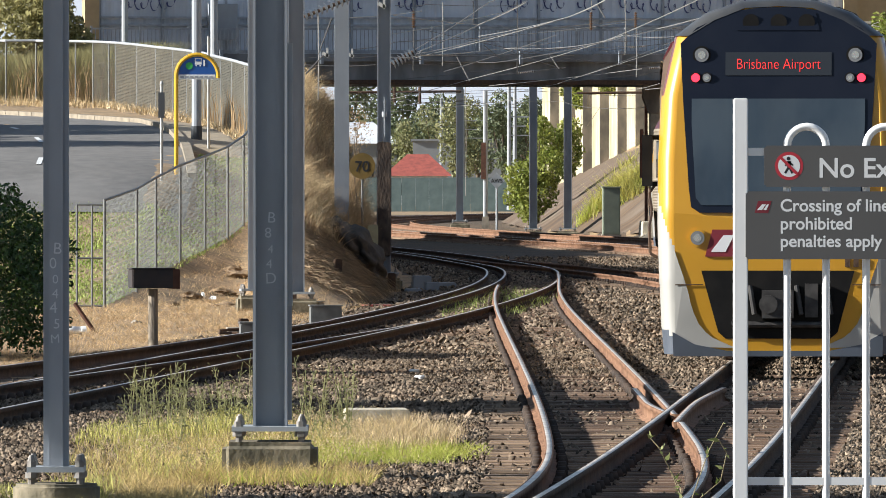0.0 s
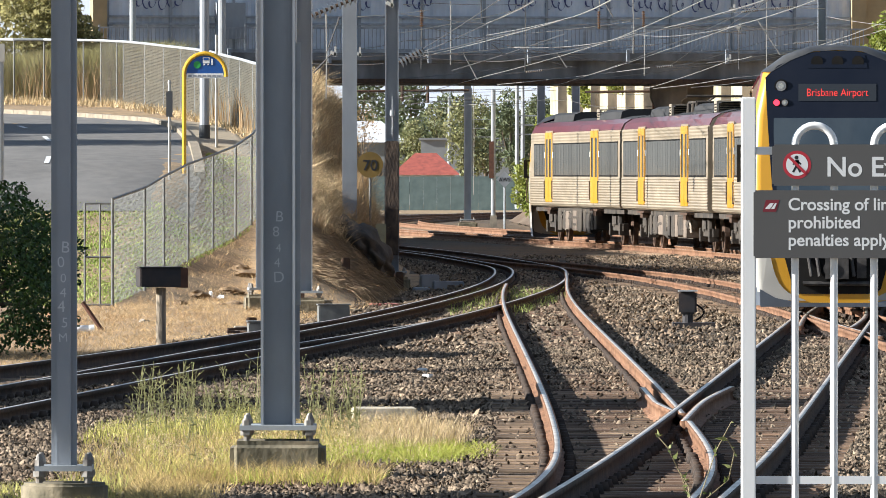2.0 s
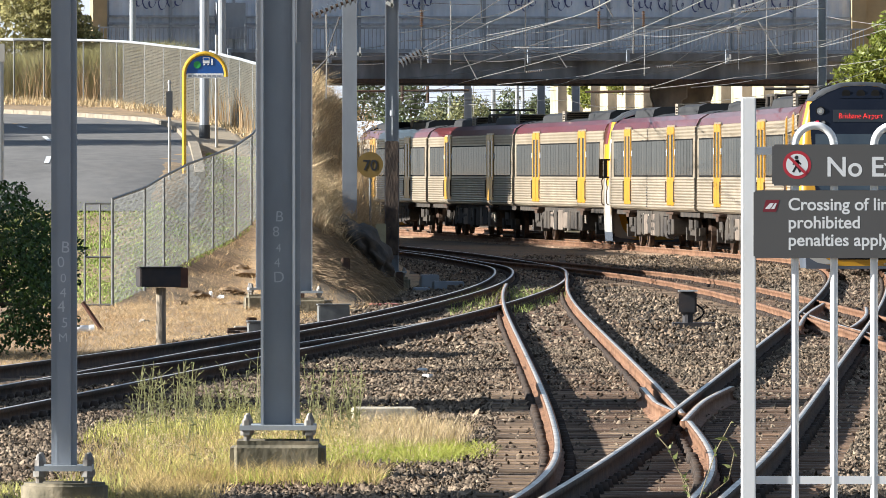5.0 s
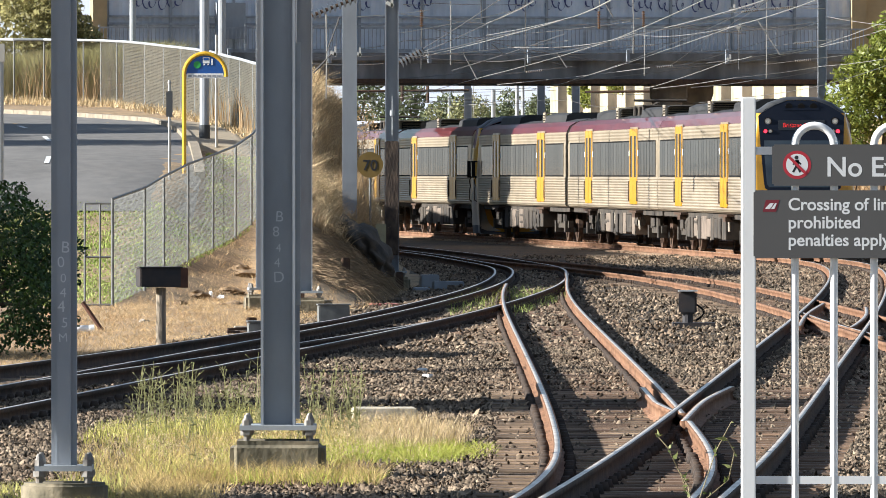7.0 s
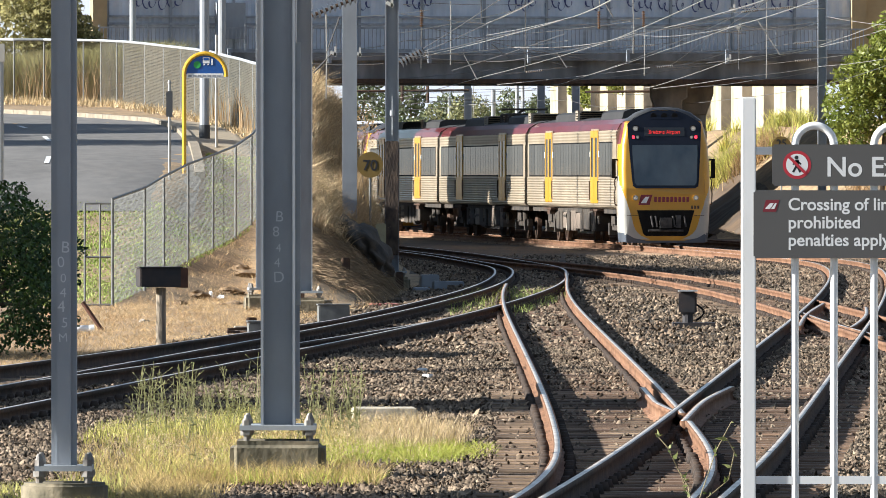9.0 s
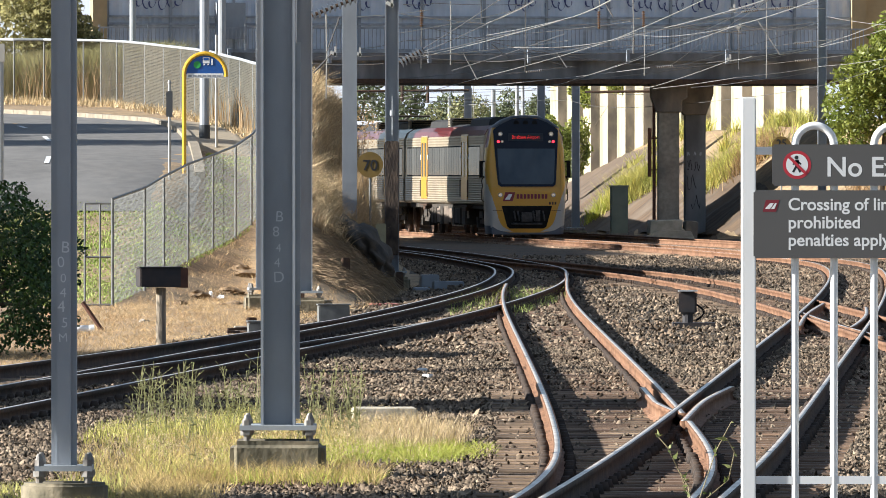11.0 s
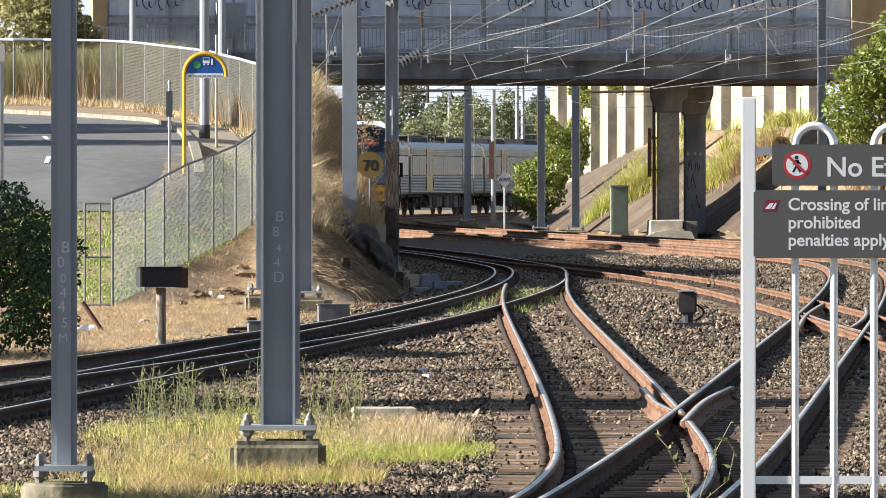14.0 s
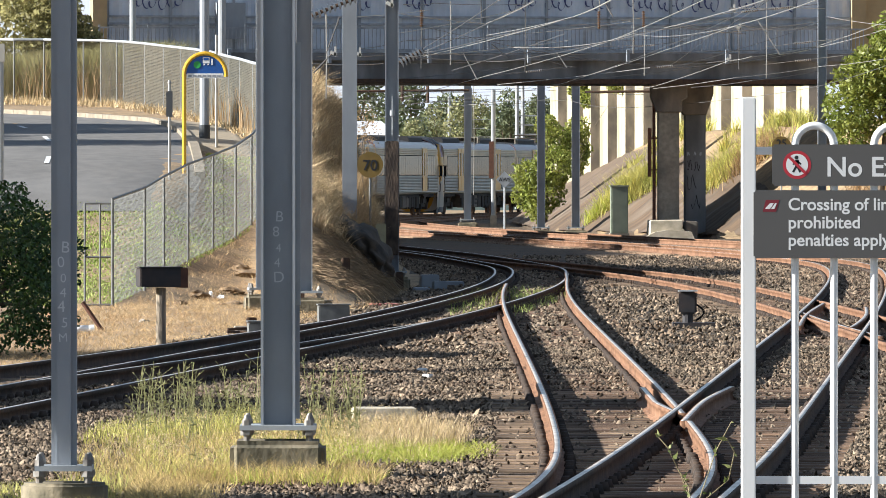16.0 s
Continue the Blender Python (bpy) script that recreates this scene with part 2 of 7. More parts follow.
def build_ground():
    ys = np.unique(np.concatenate([np.arange(-60, 50, 10), np.arange(50, 240, 1.0), np.arange(240, 480, 2.5), np.arange(480, 700, 20), np.arange(700, 4001, 300)]))
    xs = np.unique(np.concatenate([np.arange(-1500, -40, 120), np.arange(-40, -14, 2.0), np.arange(-14, 20, 0.25), np.arange(20, 40, 2.0), np.arange(40, 1500, 120)]))
    X, Y = np.meshgrid(xs, ys)
    Z = ground_z(X, Y)
    rng = np.random.default_rng(3)
    Z = Z + rng.normal(0, 0.012, Z.shape) * (Y > 50) * (Y < 240)
    n = len(xs)
    i, j = np.meshgrid(np.arange(len(ys) - 1), np.arange(n - 1), indexing="ij")
    a = (i * n + j).ravel()
    faces = np.stack([a, a + 1, a + n + 1, a + n], 1)
    verts = np.stack([X.ravel(), Y.ravel(), Z.ravel()], 1)
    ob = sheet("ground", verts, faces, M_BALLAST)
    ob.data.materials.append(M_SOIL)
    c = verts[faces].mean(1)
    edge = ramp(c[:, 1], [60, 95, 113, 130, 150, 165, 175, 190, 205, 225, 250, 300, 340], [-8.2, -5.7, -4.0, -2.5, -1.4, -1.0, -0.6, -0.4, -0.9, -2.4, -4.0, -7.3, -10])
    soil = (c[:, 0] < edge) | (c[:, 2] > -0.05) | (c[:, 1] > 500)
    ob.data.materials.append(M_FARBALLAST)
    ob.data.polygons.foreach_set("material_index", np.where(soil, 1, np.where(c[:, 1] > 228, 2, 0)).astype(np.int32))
    for p in ob.data.polygons:
        p.use_smooth = True
    tagged(ob, "grey stone ballast bed with dry earth banks", "ground", kind="structure")


def path_frame(f, ys, o=0.0):
    xs = f(ys)
    d = np.gradient(xs, ys)
    k = np.sqrt(1 + d * d)
    return xs + o / k, ys - o * d / k, d, k


def sweep(name, f, o, ys, profile, z0, material, parent, label=""):
    """Draws a profile (sideways, up) along a line at offset o."""
    px, py, d, k = path_frame(f, ys, o)
    prof = np.array(profile, float)
    n, m = len(ys), len(prof)
    V = np.zeros((n, m, 3))
    V[:, :, 0] = px[:, None] + prof[None, :, 0] / k[:, None]
    V[:, :, 1] = py[:, None] - prof[None, :, 0] * (d / k)[:, None]
    V[:, :, 2] = z0 + prof[None, :, 1]
    mid0, mid1 = V[:1].mean(1, keepdims=True), V[-1:].mean(1, keepdims=True)
    V = np.concatenate([np.repeat(mid0, m, 1), V, np.repeat(mid1, m, 1)])
    n += 2
    i, j = np.meshgrid(np.arange(n - 1), np.arange(m), indexing="ij")
    a, b = (i * m + j).ravel(), (i * m + (j + 1) % m).ravel()
    ob = sheet(name, V.reshape(-1, 3), np.stack([a, b, b + m, a + m], 1), material, parent)
    if label:
        tagged(ob, label)
    return ob


H = RAIL_H
RAIL_PROFILE = [(-0.066, -H), (-0.066, -H + 0.012), (-0.012, -H + 0.03), (-0.010, -0.048), (-0.034, -0.038), (-0.035, -0.006), (-0.029, -0.001),
                (0.029, -0.001), (0.035, -0.006), (0.034, -0.038), (0.010, -0.048), (0.012, -H + 0.03), (0.066, -H + 0.012), (0.066, -H)]
HEAD_PROFILE = [(-0.021, -0.004), (-0.021, 0.0), (0.021, 0.0), (0.021, -0.004)]


def rail(f, o, y0, y1, parent, polished=True, z=0.0, dark=False):
    ys = np.concatenate([np.arange(y0, y1, 1.0 if y1 < 260 else 1.5), [y1]])
    ob = sweep("rail", f, o, ys, RAIL_PROFILE, z, M_RAILDARK if dark else M_RAIL, parent)
    sweep("running_surface", f, o, ys, HEAD_PROFILE, z, M_RAILTOP if polished else M_RAIL, ob, "worn bright rail head")


SLEEPER_ME = None


def sleepers(f, y0, y1, near, parent, length=2.15, pitch=0.63):
    """Timber sleepers: those nearer than near as pieces of their own, the rest joined."""
    global SLEEPER_ME
    if SLEEPER_ME is None:
        bm = bmesh.new()
        box(bm, 0, 0, 0, 2.15, 0.23, 0.14)
        bmesh.ops.bevel(bm, geom=bm.edges[:], offset=0.012, segments=1, affect="EDGES")
        SLEEPER_ME = bpy.data.meshes.new("sleeper")
        bm.to_mesh(SLEEPER_ME)
        bm.free()
        SLEEPER_ME.materials.append(M_SLEEPER)
    rng = np.random.default_rng(int(y0 * 7 + y1))
    ys = np.arange(y0, y1, pitch)
    xs = f(ys)
    d = np.gradient(xs, ys)
    far_v, far_f = [], []
    cube = np.array([(sx, sy, sz) for sz in (-1, 1) for sy in (-1, 1) for sx in (-1, 1)]) * np.array([length / 2, 0.115, 0.07])
    quads = np.array([(0, 2, 3, 1), (4, 5, 7, 6), (0, 1, 5, 4), (2, 6, 7, 3), (1, 3, 7, 5), (0, 4, 6, 2)])
    for x, y, s in zip(xs, ys, d):
        z = -RAIL_H - 0.07 + rng.uniform(-0.008, 0.004)
        turn = -math.degrees(math.atan(s)) + rng.normal(0, 0.8)
        if y < near:
            ob = new("sleeper", SLEEPER_ME)
            ob.matrix_basis = pose(x + rng.normal(0, 0.03), y + rng.normal(0, 0.02), z, 0, 0, turn)
            ob.parent = parent
        else:
            c, sn = math.cos(radians(turn)), math.sin(radians(turn))
            w = np.stack([cube[:, 0] * c - cube[:, 1] * sn + x, cube[:, 0] * sn + cube[:, 1] * c + y, cube[:, 2] + z], 1)
            far_f.append(quads + 8 * len(far_v))
            far_v.append(w)
    if far_v:
        ob = sheet("sleeper_row", np.concatenate(far_v), np.concatenate(far_f), M_SLEEPER, parent)
        tagged(ob, "weathered timber sleepers", kind="stuff")


M_CLIP = mat("dark_oiled_rail_chairs", (0.035, 0.026, 0.02), 0.85, 0.1, (0.07, 0.045, 0.03), 10, 1.0)


def fastenings(f, offsets, y0, y1, parent, pitch=0.63):
    """Chairs and spikes that hold the rails, one each side of each rail at each sleeper."""
    rng = np.random.default_rng(int(y0 + y1))
    ys = np.arange(y0, y1, pitch)
    cube = np.array([(sx, sy, sz) for sz in (-1, 1) for sy in (-1, 1) for sx in (-1, 1)], float)
    cube[4:, :2] *= 0.55
    quads = np.array([(0, 2, 3, 1), (4, 5, 7, 6), (0, 1, 5, 4), (2, 6, 7, 3), (1, 3, 7, 5), (0, 4, 6, 2)])
    V, F = [], []
    for o in offsets:
        for sg in (-1, 1):
            x, y, d, k = path_frame(f, ys, o + sg * 0.095)
            for a, b in zip(x, y):
                F.append(quads + 8 * len(V))
                V.append(cube * np.array([0.045, 0.07, 0.035]) * rng.uniform(0.8, 1.25, (1, 3)) + np.array([a, b, -RAIL_H + 0.025]))
    ob = sheet("rail_fastenings", np.concatenate(V), np.concatenate(F), M_CLIP, parent)
    tagged(ob, "dark iron rail chairs and spikes", kind="stuff")


def check_rail(f, o, y0, y1, parent, z=-0.005, near=0.0, far=0.0):
    """A short guard or wing rail; near and far tell how far its ends bend aside."""
    def g(y):
        k = (np.asarray(y, float) - y0) / (y1 - y0)
        return f(y) + near * np.clip(1 - k / 0.45, 0, 1) ** 1.4 + far * np.clip((k - 0.55) / 0.45, 0, 1) ** 1.4
    ob = sweep("check_rail", g, o, np.linspace(y0, y1, 24), RAIL_PROFILE, z, M_RAIL, parent, "short guard rail with a bent end")
    sweep("running_surface", g, o, np.linspace(y0, y1, 24), HEAD_PROFILE, z, M_RAILTOP, ob, "worn bright rail head")


def build_tracks():
    g = 0.565
    t = thing("track_main", "narrow-gauge railway track with worn rails on timber sleepers", "railway track", kind="structure")
    rail(MAIN, -g, 44, 170, t, dark=True), rail(MAIN, g, 44, 170, t, dark=True)
    rail(MAIN, -g, 170, 520, t), rail(MAIN, g, 170, 520, t)
    check_rail(MAIN, -g + 0.15, 73.2, 85, t, near=0.04, far=0.10)
    check_rail(MAIN, g - 0.13, 118, 136, t, near=-0.08, far=-0.08)
    check_rail(MAIN, -g + 0.13, 119, 140, t, near=0.08, far=0.08)
    fastenings(MAIN, (-g, g), 46, 230, t)
    sleepers(MAIN, 44, 520, 190, t)
    t = thing("track_yard", "rusty railway track with timber sleepers joining a turnout", "railway track", kind="structure")
    rail(YARD, -g, 46, 165, t, z=-0.004), rail(YARD, g, 46, 73.2, t, z=-0.004), rail(YARD, g, 75.6, 186, t, z=-0.004)
    check_rail(YARD, g - 0.15, 75.8, 85, t, z=-0.012, near=0.14)
    fastenings(YARD, (-g, g), 47, 160, t)
    sleepers(YARD, 46, 150, 150, t)
    t = thing("track_dual_gauge", "dual-gauge railway track with dark brown rails", "railway track", kind="structure")
    rail(DUAL, -g, 58, 288, t, z=-0.016, dark=True), rail(DUAL, g, 58, 288, t, z=-0.016, dark=True)
    rail(DUAL, g - 1.505, 126, 288, t, z=-0.016, dark=True)
    fastenings(DUAL, (-g, g), 60, 230, t)
    sleepers(DUAL, 60, 288, 190, t)
    t = thing("track_standard_gauge", "standard-gauge railway track leaving a turnout", "railway track", kind="structure")
    rail(STANDARD, -0.7525, 70, 127, t, z=-0.022, dark=True), rail(STANDARD, 0.7525, 70, 124, t, z=-0.022, dark=True)
    sleepers(STANDARD, 70, 108, 100, t)
    t = thing("track_crossover", "rusty orange railway track crossing the main line", "railway track", kind="structure")
    rail(CROSS, -g, 60, 222, t, False, -0.010), rail(CROSS, g, 60, 222, t, False, -0.010)
    check_rail(CROSS, -g + 0.13, 112, 134, t, z=-0.014, near=0.08, far=0.08)
    fastenings(CROSS, (-g, g), 90, 200, t)
    sleepers(CROSS, 60, 200, 190, t)
    t = thing("track_second_main", "railway track beside the main line under the bridge", "railway track", kind="structure")
    rail(SECOND, -g, 215, 520, t, False), rail(SECOND, g, 215, 520, t, False)
    sleepers(SECOND, 215, 480, 0, t)


# ---- masts ----
def h_column(bm, w, d, z0, z1, tf=0.02):
    a, b, t = w / 2, d / 2, tf / 2
    half = [(-a, -b), (a, -b), (a, -b + tf), (t, -b + tf), (t, b - tf), (a, b - tf), (a, b), (-a, b), (-a, b - tf), (-t, b - tf), (-t, -b + tf), (-a, -b + tf)]
    prism(bm, half, "z", z0, z1)


def mast(x, y, z, w=0.25, top=9.0, turn=0.0, footing="square", label="grey galvanised steel overhead line mast on a concrete footing"):
    t = thing("overhead_line_mast", label, "mast", (x, y, z), turn, "overhead line masts")
    bm = bmesh.new()
    if footing == "round":
        box(bm, 0, 0, (top - z) / 2 + 0.08, w, w, top - z - 0.16)
        bmesh.ops.bevel(bm, geom=[e for e in bm.edges if abs(e.verts[0].co.z - e.verts[1].co.z) > 1], offset=w * 0.22, segments=4, affect="EDGES")
    else:
        h_column(bm, w, w, 0.16, top - z)
    part("column", bm, M_MAST, t)
    bm = bmesh.new()
    box(bm, 0, 0, 0.145, w * 2.25, w * 2.2, 0.035)
    part("base_plate", bm, M_POLE, t)
    bm = bmesh.new()
    if footing == "round":
        rod(bm, (0, 0, -0.5), (0, 0, 0.05), w * 1.72, 28)
    else:
        box(bm, 0, 0, -0.2, w * 2.75, w * 2.75, 0.5)
    bmesh.ops.bevel(bm, geom=[e for e in bm.edges if e.is_boundary or e.calc_face_angle(0) > 0.6], offset=0.02 if footing == "round" else 0.05, segments=3, affect="EDGES")
    part("footing", bm, M_FOOTING, t, "weathered mossy concrete footing")
    for sx in (-1, 1):
        for sy in (-1, 1):
            bm = bmesh.new()
            rod(bm, (sx * w * 0.95, sy * w * 0.9, 0.04), (sx * w * 0.95, sy * w * 0.9, 0.20), 0.022, 8)
            rod(bm, (sx * w * 0.95, sy * w * 0.9, 0.16), (sx * w * 0.95, sy * w * 0.9, 0.20), 0.034, 6)
            rod(bm, (sx * w * 0.95, sy * w * 0.9, 0.20), (sx * w * 0.95, sy * w * 0.9, 0.24), 0.028, 10, 0.014)
            rod(bm, (sx * w * 0.95, sy * w * 0.9, 0.09), (sx * w * 0.95, sy * w * 0.9, 0.128), 0.045, 6)
            part("anchor_bolt", bm, M_BOLT, t)
    return t


def chalk(m, text, size, x, y, z0, step, turn):
    """Hand-chalked letters, one below the other, on a mast's face."""
    for k, ch in enumerate(text):
        slant = Matrix.Rotation(math.radians(turn[2]), 3, "Z") @ Vector((0.012 * math.sin(k * 2.3 + size * 90), 0, 0))
        words(ch, size * (1 + 0.14 * math.sin(k * 1.7 + 1)), M_CHALK, m, (x + slant.x, y + slant.y, z0 - k * step), (turn[0], 6 * math.sin(k * 2.9 + 0.6), turn[2]), "chalk_letter", "pale hand-chalked letter", 0.0004, -0.0005)


def build_masts():
    m = mast(-2.47, 57.5, -0.018, 0.165, 11, 0, "round", "slim grey steel mast on a round concrete footing")
    chalk(m, "B00445M", 0.095, -0.03, -0.0835, pz(447, 57.4) + 0.018, 0.0975, (90, 0, 0))
    lift = 0.048
    m = mast(-1.205, 64.5, lift, 0.252, 12, 90)
    bm = bmesh.new()
    box(bm, -0.06, -0.142, (pz(75, 64.5) + pz(540, 64.5)) / 2 - lift, 0.05, 0.045, pz(75, 64.5) - pz(540, 64.5))
    chalk(m, "B844D", 0.10, -0.0115, 0.03, pz(392, 64.4) - lift, 0.112, (90, 0, -90))
    part("conduit_cover", bm, M_POLE, m, "pale steel conduit cover strip")
    bm = bmesh.new()
    box(bm, -0.04, -0.140, pz(640, 64.5) - lift, 0.04, 0.035, pz(540, 64.5) - pz(742, 64.5))
    part("conduit", bm, M_MAST, m)
    mast(-2.98, 146, 0.0, 0.22, 11, 6)
    mast(-2.24, 142, 0.0, 0.27, 11, 92)
    mast(-1.82, 172, 0.45, 0.28, 11, 2)
    m = mast(-0.99, 171, 0.0, 0.26, 11, 90)
    bm = bmesh.new()
    h0, h1 = pz(452, 171), pz(250, 171)
    box(bm, 0, 0, (h0 + h1) / 2, 0.285, 0.285, h1 - h0)
    bmesh.ops.bevel(bm, geom=bm.edges[:], offset=0.015, segments=2, affect="EDGES")
    part("sleeve", bm, M_SLEEVE, m, "dark brown grimy sleeve round the mast's foot")
    bm = bmesh.new()
    rod(bm, (-0.15, -0.01, pz(240, 171)), (-0.15, -0.01, pz(170, 171)), 0.012, 6)
    rod(bm, (-0.15, -0.01, pz(205, 171)), (-0.15, -0.01, pz(196, 171)), 0.05, 12)
    part("bracket", bm, M_POLE, m)
    mast(1.02, 366, 0, 0.3, 8.5, 90)
    mast(3.66, 329, -0.1, 0.3, 8.5, 90)
    mast(4.95, 329, -0.1, 0.3, 8.5, 90)
    mast(12.55, 292, gz(12.55, 292), 0.28, 11, 90)


# ---- the road bridge ----
M_BRIDGE = mat("grimy_bridge_concrete", (0.28, 0.28, 0.28), 0.9, 0, (0.16, 0.16, 0.16), 1.6, 1.0, 0.3, 10, stain=(0.04, 0.038, 0.038), stain_scale=0.7, stain_amount=0.85, stretch=(1, 1, 0.35))
M_SCREEN = mat("grey_sheet_screen", (0.63, 0.67, 0.73), 0.7, 0.0, (0.52, 0.555, 0.61), 1.2, 1.0, 0.05, 20, stain=(0.33, 0.34, 0.35), stain_scale=0.4, stain_amount=0.5)
M_STEELGREY = mat("grey_painted_steel", (0.37, 0.39, 0.42), 0.6, 0.1, (0.2, 0.21, 0.22), 4, 0.7)
M_BEIGE = mat("beige_masonry", (0.42, 0.31, 0.17), 0.85, 0, (0.36, 0.27, 0.15), 3, 1.0, 0.2, 20)


M_PIER = mat("dark_stained_concrete", (0.27, 0.225, 0.18), 0.9, 0, (0.17, 0.145, 0.12), 1.6, 1.0, 0.3, 12, stain=(0.06, 0.055, 0.055), stain_scale=0.8, stain_amount=0.8, stretch=(1, 1, 0.5))
M_RUSTPIPE = mat("rusty_pipe", (0.16, 0.06, 0.035), 0.8, 0, (0.10, 0.04, 0.025), 7, 1.0)
M_SCRIBBLE = mat("blue_spray_paint", (0.05, 0.06, 0.16), 0.7)


def build_bridge():
    t = thing("road_bridge", "grimy concrete road bridge with grey screens and steel railing", "bridge", (0, 306, 0), 9)
    bm = bmesh.new()
    box(bm, 1.5, 6, 5.62, 27, 11.6, 0.75)
    part("deck", bm, M_BRIDGE, t)
    for i in range(6):
        bm = bmesh.new()
        box(bm, 1.5, 0.45 + i * 2.2, 5.6, 27, 0.6, 0.75)
        part("girder", bm, M_BRIDGE, t)
    bm = bmesh.new()
    box(bm, 1.5, 0.02, 6.12, 27, 0.3, 0.26)
    part("kerb_beam", bm, M_BRIDGE, t)
    part("railing", bm_railing(-12, 15), M_STEELGREY, t, "grey steel bar railing")
    for i in range(8):
        bm = bmesh.new()
        box(bm, -11.0 + i * 3.5, -0.17, 6.13, 0.13, 0.06, 0.5)
        bmesh.ops.bevel(bm, geom=bm.edges[:], offset=0.015, segments=1, affect="EDGES")
        part("railing_bracket", bm, M_MAST, t)
    bm = bmesh.new()
    box(bm, 1.5, 0.1, 5.27, 27, 0.24, 0.16)
    part("bottom_flange", bm, M_IRON, t, "dark bottom flange of the edge girder")
    # screens along the far parapet
    for i in range(12):
        bm = bmesh.new()
        x0 = -11.6 + i * 2.2
        wave = [(x0 + k * 0.1, 0.9 + (0.03 if (k // 2) % 2 else 0)) for k in range(23)]
        prism(bm, wave + [(x, y + 0.02) for x, y in wave[::-1]], "z", 6.24, 9.2)
        part("screen_panel", bm, M_SCREEN, t)
        bm = bmesh.new()
        box(bm, x0, 0.875, 7.7, 0.09, 0.08, 3.2)
        part("screen_post", bm, M_MAST, t)
    for z in (6.35, 7.25, 7.5):
        bm = bmesh.new()
        box(bm, 1.6, 0.815, z, 26.4, 0.1, 0.07)
        part("screen_rail", bm, M_STEELGREY, t)
    for x in (-11.9, 14.85):
        bm = bmesh.new()
        box(bm, x, 1.0, 7.4, 0.5, 0.8, 3.6)
        part("end_pillar", bm, M_BEIGE, t)
    bm = bmesh.new()
    box(bm, 18.2, 1.1, 7.0, 6.1, 0.5, 5.0)
    part("wing_wall", bm, M_BEIGE, t, "beige masonry wing wall at the bridge end")
    rg = random.Random(12)
    for x0 in (-10.9, -9.9, -3.4, -1.2, 2.4, 3.7, 5.1, 6.6, 7.7, 8.9, 10.3, 11.7):
        bm = bmesh.new()
        old = None
        f1, f2 = rg.uniform(10, 15), rg.uniform(20, 30)
        for k in range(44):
            u = k / 43
            a = Vector((x0 + u * 0.95 + 0.07 * math.cos(u * f2), 0.872, 7.95 + 0.16 * math.sin(u * f2) + 0.10 * math.sin(u * f1 + x0)))
            v = (bm.verts.new(a), bm.verts.new(a + Vector((0.03, 0, 0.035))), bm.verts.new(a + Vector((0.015, 0.01, 0.015))))
            if old:
                for q in range(3):
                    bm.faces.new((old[q], old[(q + 1) % 3], v[(q + 1) % 3], v[q]))
            old = v
        bmesh.ops.recalc_face_normals(bm, faces=bm.faces)
        part("painted_scribble", bm, M_SCRIBBLE, t, "dark blue spray-paint scribble")
    bm = bmesh.new()
    box(bm, -7.35, 0.7, 7.35, 1.0, 0.5, 1.25)
    part("switch_box", bm, M_MAST, t, "grey steel switch box")
    # pier
    p = thing("bridge_pier", "dark concrete bridge pier with two columns and flared head", "bridge pier", (8.25, 309.5, 0))
    # crossheads take darker concrete in place of the shade under the deck
    bm = bmesh.new()
    prism(bm, [(-0.78, 4.2), (0.12, 4.2), (0.12, 4.62), (0.3, 4.7), (0.3, 5.25), (-1.0, 5.25), (-1.0, 4.75)], "y", -1.1, 0.0)
    bmesh.ops.bevel(bm, geom=bm.edges[:], offset=0.03, segments=1, affect="EDGES")
    part("crosshead", bm, M_PIER, p)
    bm = bmesh.new()
    prism(bm, [(0.2, 4.12), (1.0, 4.12), (1.25, 4.85), (1.25, 5.25), (-0.1, 5.25), (-0.1, 4.7)], "y", 0.1, 1.4)
    bmesh.ops.bevel(bm, geom=bm.edges[:], offset=0.03, segments=1, affect="EDGES")
    part("crosshead", bm, M_PIER, p)
    rg = random.Random(23)
    for x0, z0, size in ((0.3, 2.35, 0.22), (0.55, 2.3, 0.2), (0.3, 1.75, 0.34), (0.5, 1.05, 0.3), (0.32, 2.75, 0.08), (0.55, 2.76, 0.08), (0.75, 2.74, 0.08)):
        bm = bmesh.new()
        old = None
        for k in range(14):
            u = k / 13
            q = Vector((x0 + size * u + rg.uniform(-0.04, 0.04) * (size > 0.1), 0.296, z0 + size * 0.8 * math.sin(u * 9 + x0 * 7)))
            v = (bm.verts.new(q), bm.verts.new(q + Vector((0.022, 0, 0.026))), bm.verts.new(q + Vector((0.011, 0.01, 0.013))))
            if old:
                for j in range(3):
                    bm.faces.new((old[j], old[(j + 1) % 3], v[(j + 1) % 3], v[j]))
            old = v
        bmesh.ops.recalc_face_normals(bm, faces=bm.faces)
        part("painted_scribble", bm, M_BOX if size > 0.1 else M_CHALK, p, "spray-paint scribble on the column")
    # paler left and darker right column: sun and shade put into the materials
    for x, y, w in ((-0.36, -0.6, 0.76), (0.60, 0.7, 0.76)):
        bm = bmesh.new()
        box(bm, x, y, 2.1, w, 0.8, 4.3)
        bmesh.ops.bevel(bm, geom=bm.edges[:], offset=0.05, segments=2, affect="EDGES")
        part("column", bm, M_CONCRETE if x < 0 else M_BRIDGE, p)
    bm = bmesh.new()
    rod(bm, (-1.02, -0.9, 1.95), (-1.02, -0.9, 3.65), 0.07, 10)
    rod(bm, (-1.02, -0.9, 2.2), (-0.7, -0.6, 2.2), 0.03, 8)
    rod(bm, (-1.02, -0.9, 3.3), (-0.7, -0.6, 3.3), 0.03, 8)
